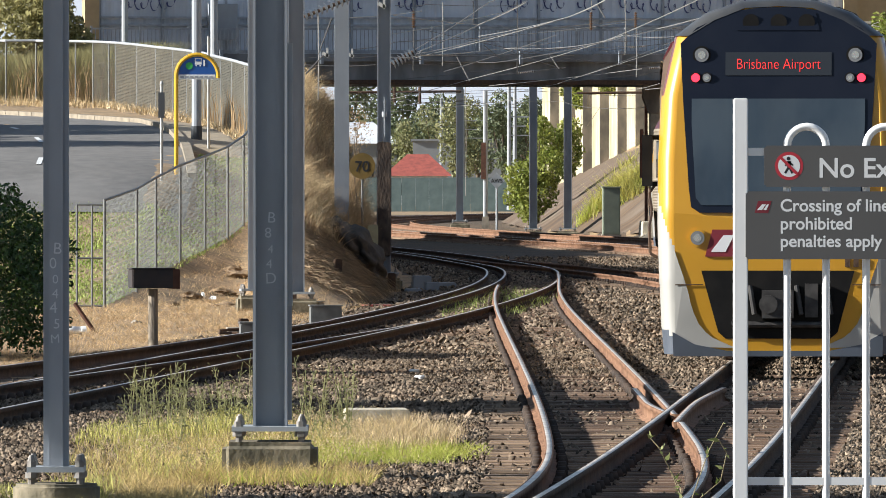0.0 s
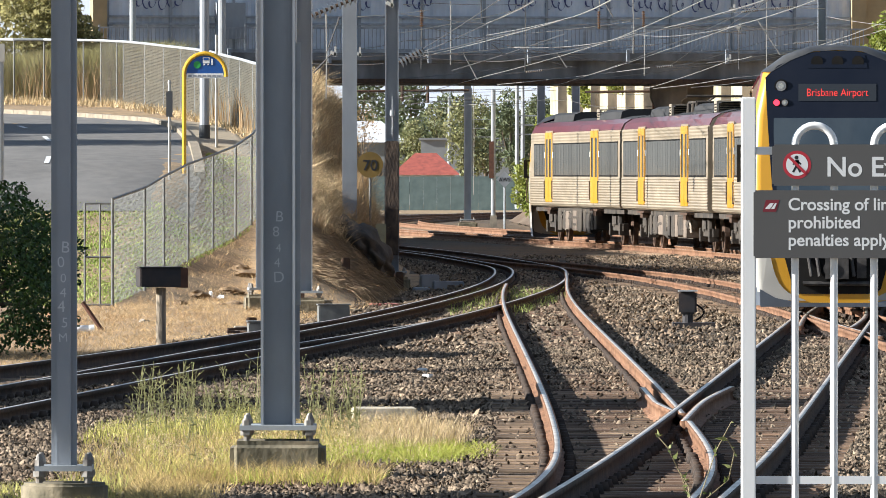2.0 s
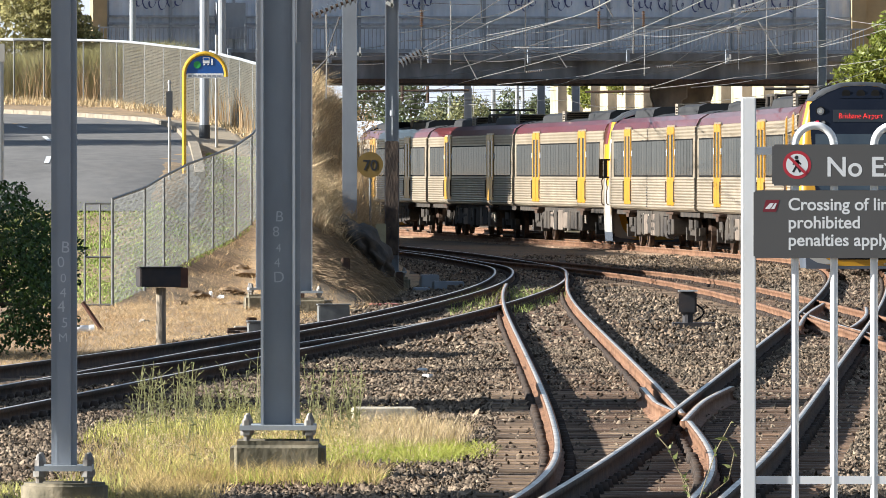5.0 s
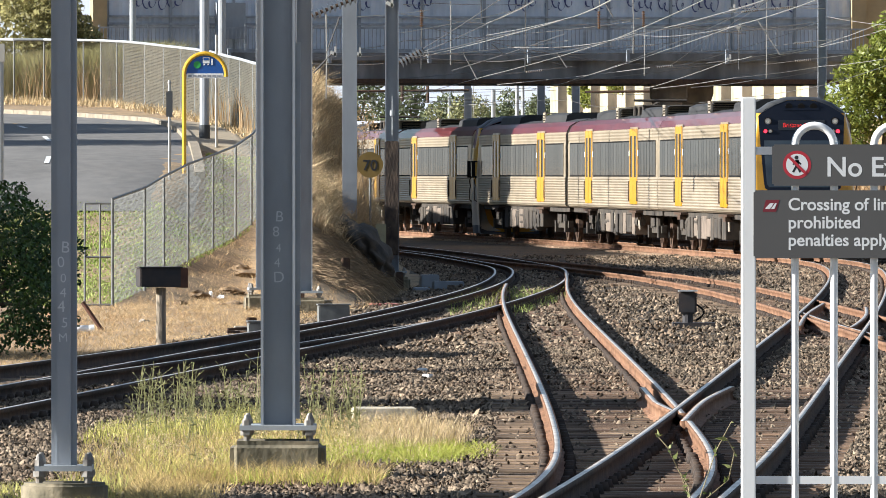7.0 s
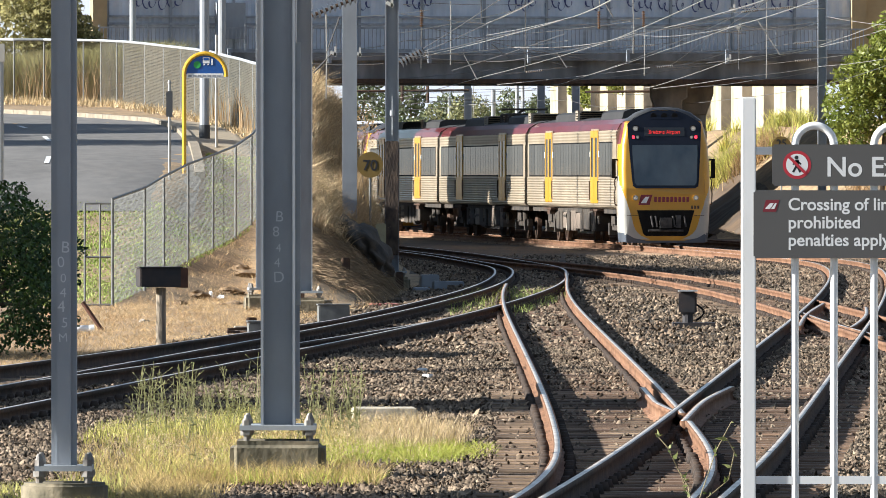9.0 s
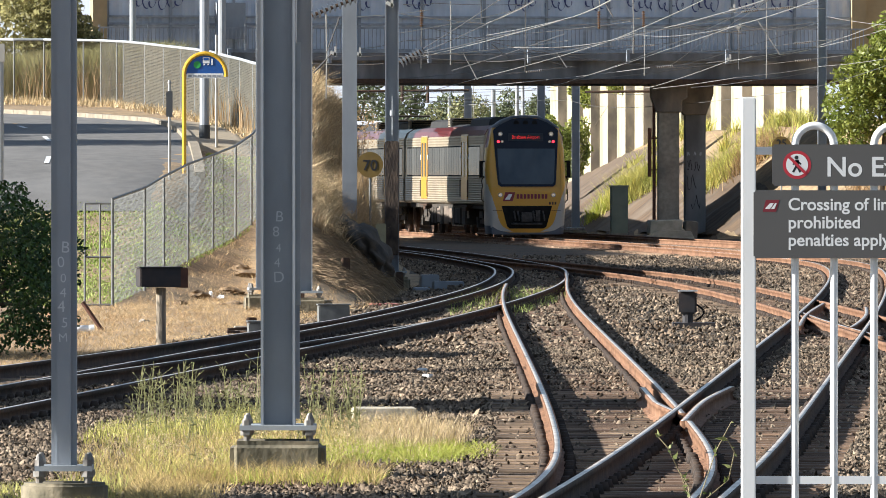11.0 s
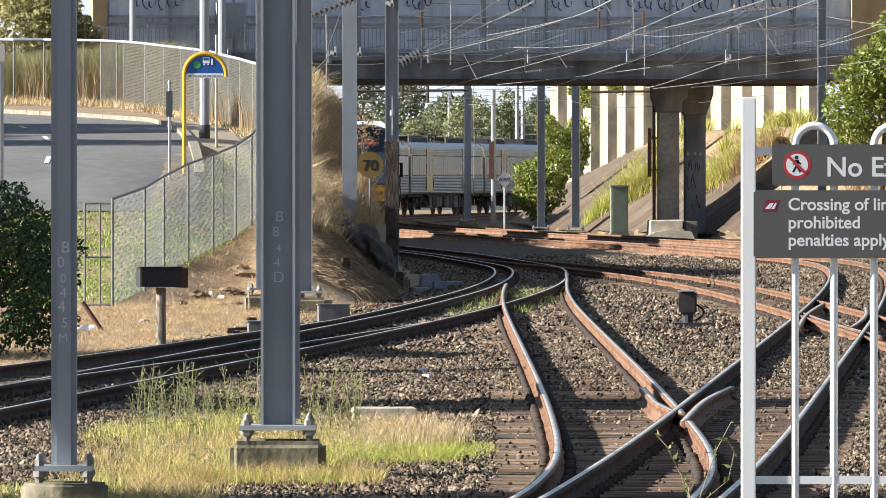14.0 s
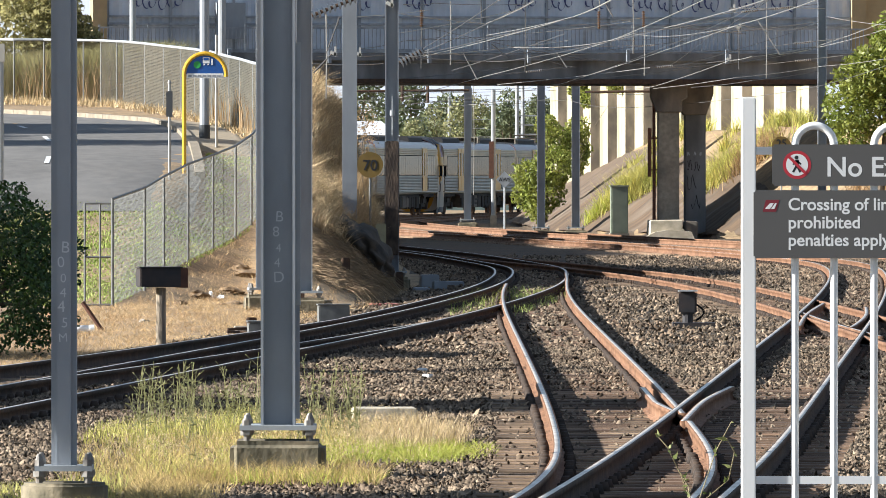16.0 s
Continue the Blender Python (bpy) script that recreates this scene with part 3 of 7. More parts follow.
    part("drain_pipe", bm, M_RUSTPIPE, p, "rusty brown drain pipe")
    bm = bmesh.new()
    rod(bm, (-0.86, -0.75, 0.3), (-0.86, -0.75, 5.2), 0.06, 10)
    part("drain_pipe", bm, M_RUSTPIPE, p, "slim dark drain pipe down the column")
    bm = bmesh.new()
    prism(bm, [(-1.12, -0.26), (0.12, -0.26), (0.10, 0.14), (0.02, 0.16), (0.05, 0.46), (-1.08, 0.44)], "y", -4.8, -0.4)
    bmesh.ops.bevel(bm, geom=bm.edges[:], offset=0.03, segments=1, affect="EDGES")
    part("plinth", bm, M_PALECON, p, "chipped pale concrete plinth")
    bm = bmesh.new()
    box(bm, 0.36, -2.2, 0.08, 0.42, 3.6, 0.66, Matrix.Rotation(0.03, 4, "Y"))
    bmesh.ops.bevel(bm, geom=bm.edges[:], offset=0.04, segments=2, affect="EDGES")
    part("plinth", bm, M_CONCRETE, p)
    bm = bmesh.new()
    prism(bm, [(-1.55, -0.26), (0.45, -0.26), (0.3, 0.06), (-0.5, 0.12), (-0.95, 0.04)], "y", -6.1, -4.75)
    part("apron", bm, M_PALECON, p, "broken pale concrete apron")


def bm_railing(x0, x1):
    bm = bmesh.new()
    for z in (6.3, 7.1):
        box(bm, (x0 + x1) / 2, 0, z, x1 - x0, 0.05, 0.06)
    n = int((x1 - x0) / 0.14)
    for i in range(n + 1):
        box(bm, x0 + i * 0.14, 0, 6.7, 0.03, 0.03, 0.8)
    for i in range(int((x1 - x0) / 1.7) + 1):
        box(bm, x0 + i * 1.7, 0, 6.7, 0.07, 0.07, 1.0)
    return bm


# ---- white platform-end fence with signs ----
M_SIGN = mat("dark_grey_sign_face", (0.105, 0.10, 0.094), 0.45, 0, (0.092, 0.087, 0.083), 3, 0.6)
M_SIGNWHITE = mat("white_sign_print", (0.78, 0.78, 0.76), 0.5)
M_SIGNRED = mat("red_sign_print", (0.48, 0.03, 0.045), 0.5)
M_BLACK = mat("black_sign_print", (0.02, 0.02, 0.022), 0.5)
M_MAROON = mat("maroon_print", (0.20, 0.02, 0.03), 0.5)


def words(text, size, material, parent, at, turn=(90, 0, 0), name="lettering", label="", depth=0.001, bold=0.0, align="LEFT", width=1.0):
    cu = bpy.data.curves.new(name, "FONT")
    cu.body, cu.size, cu.extrude, cu.offset, cu.align_x = text, size, depth, bold, align
    tmp = new(name, cu)
    me = bpy.data.meshes.new_from_object(tmp)
    bpy.data.objects.remove(tmp)
    bpy.data.curves.remove(cu)
    me.materials.clear()
    me.materials.append(material)
    # one mesh for each word: cut at the gaps between words
    xs = sorted((min(me.vertices[v].co.x for v in p.vertices), max(me.vertices[v].co.x for v in p.vertices)) for p in me.polygons)
    cuts, reach = [], xs[0][1]
    for a, b in xs:
        if a - reach > size * 0.16 and " " in text:
            cuts.append((a + reach) / 2)
        reach = max(reach, b)
    ob = None
    for k in range(len(cuts) + 1):
        lo, hi = (cuts[k - 1] if k else -1e9), (cuts[k] if k < len(cuts) else 1e9)
        bm = bmesh.new()
        bm.from_mesh(me)
        bmesh.ops.delete(bm, geom=[v for v in bm.verts if not lo < v.co.x < hi], context="VERTS")
        one = me.copy()
        bm.to_mesh(one)
        bm.free()
        ob = new(name, one)
        ob.parent = parent
        ob.matrix_basis = pose(*at, *turn) @ Matrix.Diagonal((width, 1, 1, 1))
        if label:
            tagged(ob, label)
    return ob


def build_platform_fence():
    fy = 27.0
    s = fy / 15606.0

    def X(px):
        return (px - 784) * s

    def Z(py):
        return EYE.z - (py - 308.45) * s
    t = thing("platform_fence", "white painted tubular steel fence with looped bar tops", "fence", (0, fy, 0))
    bm = bmesh.new()
    box(bm, X(1324.5), 0, (Z(172) + 0.55) / 2, 26 * s, 26 * s, Z(172) - 0.55)
    bmesh.ops.bevel(bm, geom=bm.edges[:], offset=0.004, segments=2, affect="EDGES")
    part("post", bm, M_WHITE, t)
    for py in (267, 850):
        bm = bmesh.new()
        box(bm, X(1700), 0, Z(py), 2 * (X(1700) - X(1338)), 0.02, 14 * s)
        part("cross_rail", bm, M_WHITE, t)
    bars = [1407, 1476, 1547, 1616, 1687, 1756, 1827, 1896, 1967, 2036]
    for i in range(0, len(bars), 2):
        # a hoop: two bars and the bend that joins them
        bm = bmesh.new()
        r = 7 * s
        a, b, zt = X(bars[i]), X(bars[i + 1]), Z(257)
        pts = [(a, 0.3)] + [(a + (b - a) * (0.5 - 0.5 * math.cos(q * math.pi / 12)), zt + 0.5 * (b - a) * math.sin(q * math.pi / 12)) for q in range(13)] + [(b, 0.3)]
        ring = []
        for q, (x, z) in enumerate(pts):
            p0, p1 = pts[max(q - 1, 0)], pts[min(q + 1, len(pts) - 1)]
            tx, tz = p1[0] - p0[0], p1[1] - p0[1]
            ln = math.hypot(tx, tz)
            nx, nz = -tz / ln, tx / ln
            ring.append([bm.verts.new((x + nx * r * math.cos(u * math.pi / 5), r * math.sin(u * math.pi / 5), z + nz * r * math.cos(u * math.pi / 5))) for u in range(10)])
        for q in range(len(ring) - 1):
            for u in range(10):
                bm.faces.new((ring[q][u], ring[q][(u + 1) % 10], ring[q + 1][(u + 1) % 10], ring[q + 1][u]))
        bmesh.ops.recalc_face_normals(bm, faces=bm.faces)
        part("hoop_bar", bm, M_WHITE, t, smooth=True)

    def board(name, x0, x1, y0, y1, dy, label):
        sg = thing(name, label, "sign", (0, fy - dy, 0), 0, "fence signs")
        bm = bmesh.new()
        box(bm, X((x0 + x1) / 2), 0, Z((y0 + y1) / 2), X(x1) - X(x0), 0.004, Z(y0) - Z(y1))
        bmesh.ops.bevel(bm, geom=[e for e in bm.edges if abs(e.verts[0].co.y - e.verts[1].co.y) > 0.001], offset=0.006, segments=3, affect="EDGES")
        part("panel", bm, M_SIGN, sg)
        return sg
    a = board("entry_sign", 1366, 1800, 256, 329, 0.018, "dark grey sign with white words and a no-walking symbol")
    words("No Exit", 49 * s, M_SIGNWHITE, a, (X(1461), -0.0021, Z(312)), label="white lettering", depth=0.0002, bold=0.0012)
    bm = bmesh.new()
    c = (X(1410), Z(292))
    for r0, r1, mt, y in ((0, 25, M_SIGNRED, -0.0019), (0, 19.5, M_SIGNWHITE, -0.0022)):
        bm = bmesh.new()
        rod(bm, (c[0], y, c[1]), (c[0], y - 0.0004, c[1]), r1 * s, 40)
        part("roundel", bm, mt, a)
    bm = bmesh.new()
    y = -0.0026

    def limb(x0, y0, x1, y1, w):
        m = Matrix.Translation((c[0] + (x0 + x1) / 2 * s, y, c[1] - (y0 + y1) / 2 * s)) @ Matrix.Rotation(math.atan2(x1 - x0, -(y1 - y0)), 4, "Y")
        bmesh.ops.create_cube(bm, size=1, matrix=m @ Matrix.Diagonal((w * s, 0.0004, math.hypot(x1 - x0, y1 - y0) * s, 1)))
    rod(bm, (c[0] - 1 * s, y - 0.0003, c[1] + 13 * s), (c[0] - 1 * s, y + 0.0003, c[1] + 13 * s), 3.4 * s, 16)
    for q in ((0, -9, 0, 2, 7), (0, -7, -7, 0, 3), (0, -7, 7, -1, 3), (0, 1, -7, 13, 4), (0, 1, 6, 13, 4)):
        limb(*q)
    part("walking_symbol", bm, M_BLACK, a)
    bm = bmesh.new()
    y = -0.0029
    limb(-15, -15, 15, 15, 5)
    part("slash", bm, M_SIGNRED, a)
    b = board("penalty_sign", 1333, 1800, 337, 457, 0.024, "dark grey warning sign with three lines of white words")
    for text, py in (("Crossing of lines", 372), ("prohibited", 404), ("penalties apply", 435)):
        words(text, 30.5 * s, M_SIGNWHITE, b, (X(1394), -0.0021, Z(py)), label="white lettering", depth=0.0002, bold=0.0009, width=1.0)
    bm = bmesh.new()
    prism(bm, [(X(1349), Z(375)), (X(1373), Z(375)), (X(1379), Z(354)), (X(1355), Z(354))], "y", -0.0024, -0.002)
    part("operator_badge", bm, M_MAROON, b)
    bm = bmesh.new()
    for q in (((1353, 370), (1362, 370), (1369, 360), (1362, 360)), ((1364, 370), (1370, 370), (1374, 360), (1371, 360))):
        prism(bm, [(X(p), Z(v)) for p, v in q], "y", -0.0028, -0.0022)
    part("badge_mark", bm, M_SIGNWHITE, b)


# ---- the train ----
M_SILVER = mat("ribbed_stainless_steel", (0.58, 0.475, 0.34), 0.36, 0.5, (0.44, 0.36, 0.26), 2, 1.0, 0.05, 30, stain=(0.36, 0.29, 0.20), stain_scale=0.6, stain_amount=0.6, stretch=(1, 0.3, 1))
M_TRAINRED = mat("maroon_roof_paint", (0.18, 0.035, 0.04), 0.34, 0, (0.12, 0.028, 0.03), 2, 0.7, coat=0.6)
M_ROOFGREY = mat("dusty_grey_roof", (0.028, 0.027, 0.027), 0.75, 0, (0.018, 0.018, 0.018), 2, 1.0)
M_YELLOW = mat("yellow_train_paint", (0.57, 0.29, 0.02), 0.35, 0, (0.55, 0.27, 0.02), 1.5, 0.7, coat=0.3)
M_CABWHITE = mat("pale_grey_train_paint", (0.43, 0.415, 0.375), 0.4, 0, (0.35, 0.335, 0.30), 1.5, 0.8, coat=0.3)
M_NAVY = mat("navy_black_gloss", (0.009, 0.012, 0.021), 0.25, 0, (0.015, 0.018, 0.027), 2, 0.6, coat=0.15)
# upright paler streaks stand in for reflections in the window glass
M_GLASS = mat("tinted_reflection_streak_glass", (0.012, 0.014, 0.014), 0.07, 0.0, (0.06, 0.054, 0.045), 1.6, 0.8, 0.2, 1.4, random=0.6, stretch=(1, 3.5, 0.25))
M_GLASS.node_tree.nodes["Principled BSDF"].inputs["Specular IOR Level"].default_value = 0.3
# paler blue tones painted in for what the windscreen reflects
M_SCREENGLASS = mat("reflection_toned_windscreen", (0.026, 0.040, 0.055), 0.08, 0.0, (0.06, 0.078, 0.092), 1.4, 0.8, stain=(0.08, 0.085, 0.085), stain_scale=1.6, stain_amount=0.3, stretch=(1, 1, 0.5))
M_UNDER = mat("dusty_underframe", (0.035, 0.03, 0.026), 0.9, 0.1, (0.075, 0.06, 0.045), 3, 1.0, 0.3, 20)
M_EQUIP = mat("grey_brown_equipment", (0.22, 0.17, 0.13), 0.8, 0.1, (0.14, 0.11, 0.085), 3, 1.0)
M_DOORGLASS = mat("door_glass", (0.03, 0.03, 0.03), 0.1)
M_TAIL = mat("red_tail_light", (1.0, 0.03, 0.06), 0.3, emit=1.1)
M_CLEAR = mat("clear_lamp_lens", (0.35, 0.35, 0.36), 0.15, 0.6)
M_REFLECTOR = mat("lamp_reflector", (0.75, 0.74, 0.70), 0.2, 0.8)
M_LED = mat("red_led_letters", (1.0, 0.04, 0.035), 0.5, emit=0.25)
M_LEDPANEL = mat("led_panel", (0.03, 0.035, 0.042), 0.4)
M_SKIRT = mat("slate_skirt_paint", (0.085, 0.10, 0.125), 0.5, 0, (0.06, 0.07, 0.085), 2, 0.8)
M_COUPLER = mat("greasy_coupler_steel", (0.07, 0.065, 0.06), 0.6, 0.3, (0.03, 0.027, 0.025), 8, 1.0)
M_LOUVRE = mat("dusty_beige_louvre", (0.36, 0.31, 0.24), 0.7, 0, (0.25, 0.21, 0.16), 5, 1.0)
# the grey is dust plus a sky reflection put into the colour
M_ROOFCAP = mat("dusty_sky_greyed_roof_cap", (0.032, 0.034, 0.038), 0.4, 0, (0.065, 0.065, 0.063), 3, 0.8)
M_RUBBER = mat("black_rubber", (0.009, 0.009, 0.009), 0.9, 0, (0.02, 0.018, 0.016), 4, 0.7)

for m in (M_RUBBER, M_NAVY, M_LEDPANEL):
    m.node_tree.nodes["Principled BSDF"].inputs["Specular IOR Level"].default_value = 0.15
HALF, PITCH = 1.30, 24.13


def section():
    """Half outline of the car body, from floor to roof, at x >= 0."""
    return [(1.20, 1.05), (1.29, 1.10), (1.30, 2.0), (1.30, 2.9), (1.255, 3.30), (1.16, 3.47), (0.95, 3.60), (0.5, 3.70), (0, 3.72)]


def loft(bm, rings):
    rows = [[bm.verts.new(p) for p in r] for r in rings]
    for a, b in zip(rows, rows[1:]):
        for i in range(len(a) - 1):
            bm.faces.new((a[i], a[i + 1], b[i + 1], b[i]))
    return rows


def ribbed(bm, x, y0, y1, z0, z1, pitch=0.075, depth=0.022):
    """A ribbed side sheet: ridges along the car."""
    n = int((z1 - z0) / pitch)
    zs = np.linspace(z0, z1, 2 * n + 1)
    sgn = 1 if x > 0 else -1
    prev = None
    for i, z in enumerate(zs):
        xx = x + sgn * (depth if i % 2 else 0)
        v = (bm.verts.new((xx, y0, z)), bm.verts.new((xx, y1, z)))
        if prev:
            bm.faces.new((prev[0], prev[1], v[1], v[0]))
        prev = v


def make_car(cab):
    """A carriage, y forward, with a driver's cab at its tail if cab is true."""
    label = "silver ribbed suburban train end car with yellow driver's cab" if cab else "silver ribbed suburban train middle car with yellow doors"
    t = thing("train_car", label, "train car", (0, 0, 0), 0, "six-car train")
    L0, L1 = (-11.1 if cab else -11.8), 11.8
    full = [(-x, z) for x, z in section()][:-1] + section()[::-1]
    bm = bmesh.new()
    rings = [[(x, y, z) for x, z in full] for y in (L0, L1)]
    rows = loft(bm, rings)
    bm.faces.new(rows[0]), bm.faces.new(rows[1][::-1])
    bmesh.ops.recalc_face_normals(bm, faces=bm.faces)
    part("body", bm, M_SILVER, t)
    for sgn in (-1, 1):
        bm = bmesh.new()
        ribbed(bm, sgn * 1.302, L0, L1, 1.12, 1.95)
        ribbed(bm, sgn * 1.29, L0, L1, 3.02, 3.28, 0.08, 0.01)
        bmesh.ops.recalc_face_normals(bm, faces=bm.faces)
        part("ribbed_siding", bm, M_SILVER, t)
        bm = bmesh.new()
        pr = [(1.268, 3.30), (1.178, 3.478), (0.96, 3.612), (0.94, 3.59), (1.16, 3.45), (1.25, 3.29)]
        prism(bm, [(sgn * x, z) for x, z in pr], "y", L0, L1)
        part("roof_band", bm, M_TRAINRED, t, "maroon roof edge band")
    bm = bmesh.new()
    prism(bm, [(-0.95, 3.605), (-0.5, 3.71), (0, 3.73), (0.5, 3.71), (0.95, 3.605)], "y", L0, L1)
    part("roof", bm, M_ROOFGREY, t)
    for c in (-6.2, 5.6):
        bm = bmesh.new()
        prism(bm, [(-0.85, 3.62), (-0.8, 3.83), (-0.6, 3.91), (0.6, 3.91), (0.8, 3.83), (0.85, 3.62)], "y", c - 2.6, c + 2.6)
        pod = part("air_conditioner", bm, M_ROOFGREY, t, "dark roof air-conditioning unit")
        if cab and c < 0:
            continue
        bm = bmesh.new()
        for i in range(5):
            box(bm, 0, c - 2.62, 3.68 + i * 0.06, 1.35, 0.05, 0.03)
        for sx in (-0.8, 0.8):
            for i in range(4):
                box(bm, sx, c - 2.95, 3.66 + i * 0.075, 0.06, 0.66, 0.035)
            for yy in (-3.26, -2.64):
                box(bm, sx, c + yy, 3.77, 0.06, 0.05, 0.3)
        box(bm, 0, c - 2.95, 3.925, 1.66, 0.7, 0.03)
        part("louvre", bm, M_LOUVRE, pod, "dusty beige louvred end")
    doors = (-6.0, 5.8)
    for sgn in (-1, 1):
        spans = [(L0 + (0.9 if cab else 0.5), doors[0] - 1.0), (doors[0] + 1.0, doors[1] - 1.0), (doors[1] + 1.0, L1 - 0.5)]
        for y0, y1 in spans:
            bm = bmesh.new()
            box(bm, sgn * 1.300, (y0 + y1) / 2, 2.47, 0.012, y1 - y0, 1.0)
            part("window_band", bm, M_RUBBER, t, "black surround of the side windows")
            n = max(1, round((y1 - y0) / 0.72))
            w = (y1 - y0) / n
            for i in range(n):
                bm = bmesh.new()
                box(bm, sgn * 1.303, y0 + (i + 0.5) * w, 2.47, 0.014, w - 0.045, 0.92)
                part("window", bm, M_GLASS, t)
        for c in doors:
            bm = bmesh.new()
            box(bm, sgn * 1.30, c, 2.25, 0.02, 1.9, 2.2)
            dr = part("door_surround", bm, M_SILVER, t)
            for q in (-1, 1):
                bm = bmesh.new()
                cy = c + q * 0.46
                for yy, zz, sy, sz in ((cy - 0.36, 2.25, 0.16, 2.08), (cy + 0.36, 2.25, 0.16, 2.08), (cy, 1.58, 0.58, 0.75), (cy, 3.2, 0.58, 0.2)):
                    box(bm, sgn * 1.318, yy, zz, 0.03, sy, sz)
                leaf = part("door_leaf", bm, M_YELLOW, t, "yellow sliding door leaf")
                bm = bmesh.new()
                box(bm, sgn * 1.311, cy, 2.53, 0.02, 0.56, 1.15)
                part("door_window", bm, M_DOORGLASS, leaf)
            bm = bmesh.new()
            box(bm, sgn * 1.24, c, 1.0, 0.22, 1.9, 0.06)
            box(bm, sgn * 1.22, c, 0.92, 0.2, 0.7, 0.16)
            part("door_step", bm, M_IRON, t)
            for q in (-1.08, 1.08):
                bm = bmesh.new()
                box(bm, sgn * 1.318, c + q, 2.62, 0.012, 0.13, 0.16)
                part("door_notice", bm, M_SIGNWHITE, t, "small white notice beside the door")
                bm = bmesh.new()
                rod(bm, (sgn * 1.345, c + q * 0.95, 1.3), (sgn * 1.345, c + q * 0.95, 1.85), 0.018, 6)
                rod(bm, (sgn * 1.3, c + q * 0.95, 1.32), (sgn * 1.345, c + q * 0.95, 1.32), 0.014, 6)
                rod(bm, (sgn * 1.3, c + q * 0.95, 1.83), (sgn * 1.345, c + q * 0.95, 1.83), 0.014, 6)
                part("handrail", bm, M_IRON, t, "dark handrail beside the door")
    # underframe, equipment boxes and bogies
    bm = bmesh.new()
    box(bm, 0, (L0 + L1) / 2, 0.98, 2.3, L1 - L0 - 0.4, 0.14)
    part("underframe", bm, M_UNDER, t)
    rng = random.Random(5 if cab else 8)
    y = -4.9
    while y < 4.9:
        w = rng.uniform(0.5, 1.2)
        for sgn in (-1, 1):
            bm = bmesh.new()
            box(bm, sgn * 0.92, y + w / 2, 0.66, 0.5, w, rng.uniform(0.45, 0.62))
            bmesh.ops.bevel(bm, geom=bm.edges[:], offset=0.02, segments=1, affect="EDGES")
            part("equipment_box", bm, M_EQUIP if rng.random() < 0.3 else M_UNDER, t)
        y += w + rng.uniform(0.08, 0.5)
    for k in range(26):
        y, sgn = rng.uniform(-6.3, 6.3), rng.choice((-1, 1))
        bm = bmesh.new()
        z = rng.uniform(0.42, 0.8)
        if k % 3:
            rod(bm, (sgn * 1.12, y, 0.95), (sgn * 1.12, y + rng.uniform(-0.3, 0.3), z - 0.1), rng.uniform(0.02, 0.05), 7)
            part("pipe", bm, M_UNDER if k % 2 else M_LOUVRE, t)
        else:
            rod(bm, (sgn * 1.05, y - 0.35, z), (sgn * 1.05, y + 0.35, z), 0.13, 12)
            part("air_reservoir", bm, M_UNDER, t)
    if not cab:
        bm = bmesh.new()
        for y in (-1.3, -0.3, 0.9):
            for sgn in (-1, 1):
                rod(bm, (sgn * 0.5, y, 3.7), (sgn * 0.5, y, 3.95), 0.07, 10, 0.05)
        for a, b in (((-0.5, -1.3, 3.97), (0.5, -1.3, 3.97)), ((-0.5, 0.9, 3.97), (0.5, 0.9, 3.97)), ((-0.5, -1.3, 3.97), (-0.5, 0.9, 3.97)), ((0.5, -1.3, 3.97), (0.5, 0.9, 3.97)), ((0, 0.9, 3.99), (0, -1.0, 4.12)), ((-0.75, -1.0, 4.13), (0.75, -1.0, 4.13))):
            rod(bm, a, b, 0.035, 8)
        part("pantograph", bm, M_UNDER, t, "folded dark pantograph on its insulators")
    for c in (-8.1, 8.1):
        bm = bmesh.new()
        for sgn in (-1, 1):
            box(bm, sgn * 0.86, c, 0.52, 0.14, 3.0, 0.2)
            box(bm, sgn * 0.9, c, 0.72, 0.24, 0.9, 0.22)
            for q in (-1.15, 1.15):
                box(bm, sgn * 0.88, c + q, 0.46, 0.26, 0.3, 0.34)
                rod(bm, (sgn * 0.9, c + q * 0.6, 0.55), (sgn * 0.9, c + q * 0.6, 0.9), 0.1, 10)
        bg = part("bogie", bm, M_UNDER, t)
        for q in (-1.15, 1.15):
            for sgn in (-1, 1):
                bm = bmesh.new()
                rod(bm, (sgn * 0.50, c + q, 0.43), (sgn * 0.63, c + q, 0.43), 0.43, 24)
                part("wheel", bm, M_IRON, bg)
    bm = bmesh.new()
    box(bm, 0, L1 + 0.16, 2.2, 1.1, 0.36, 2.1)
    part("gangway", bm, M_RUBBER, t)
    if cab:
        make_cab(t, L0)
    else:
        bm = bmesh.new()
        box(bm, 0, L0 - 0.16, 2.2, 1.1, 0.3, 2.1)
        part("gangway", bm, M_RUBBER, t)
    return t


# the curved line between the yellow front and the pale corners of the cab
SWEEP_Z = (0.20, 0.25, 0.36, 0.56, 0.78, 1.12, 1.45, 1.78, 1.90)
SWEEP_X = (0.30, 0.59, 0.775, 0.90, 0.96, 1.07, 1.18, 1.29, 1.40)


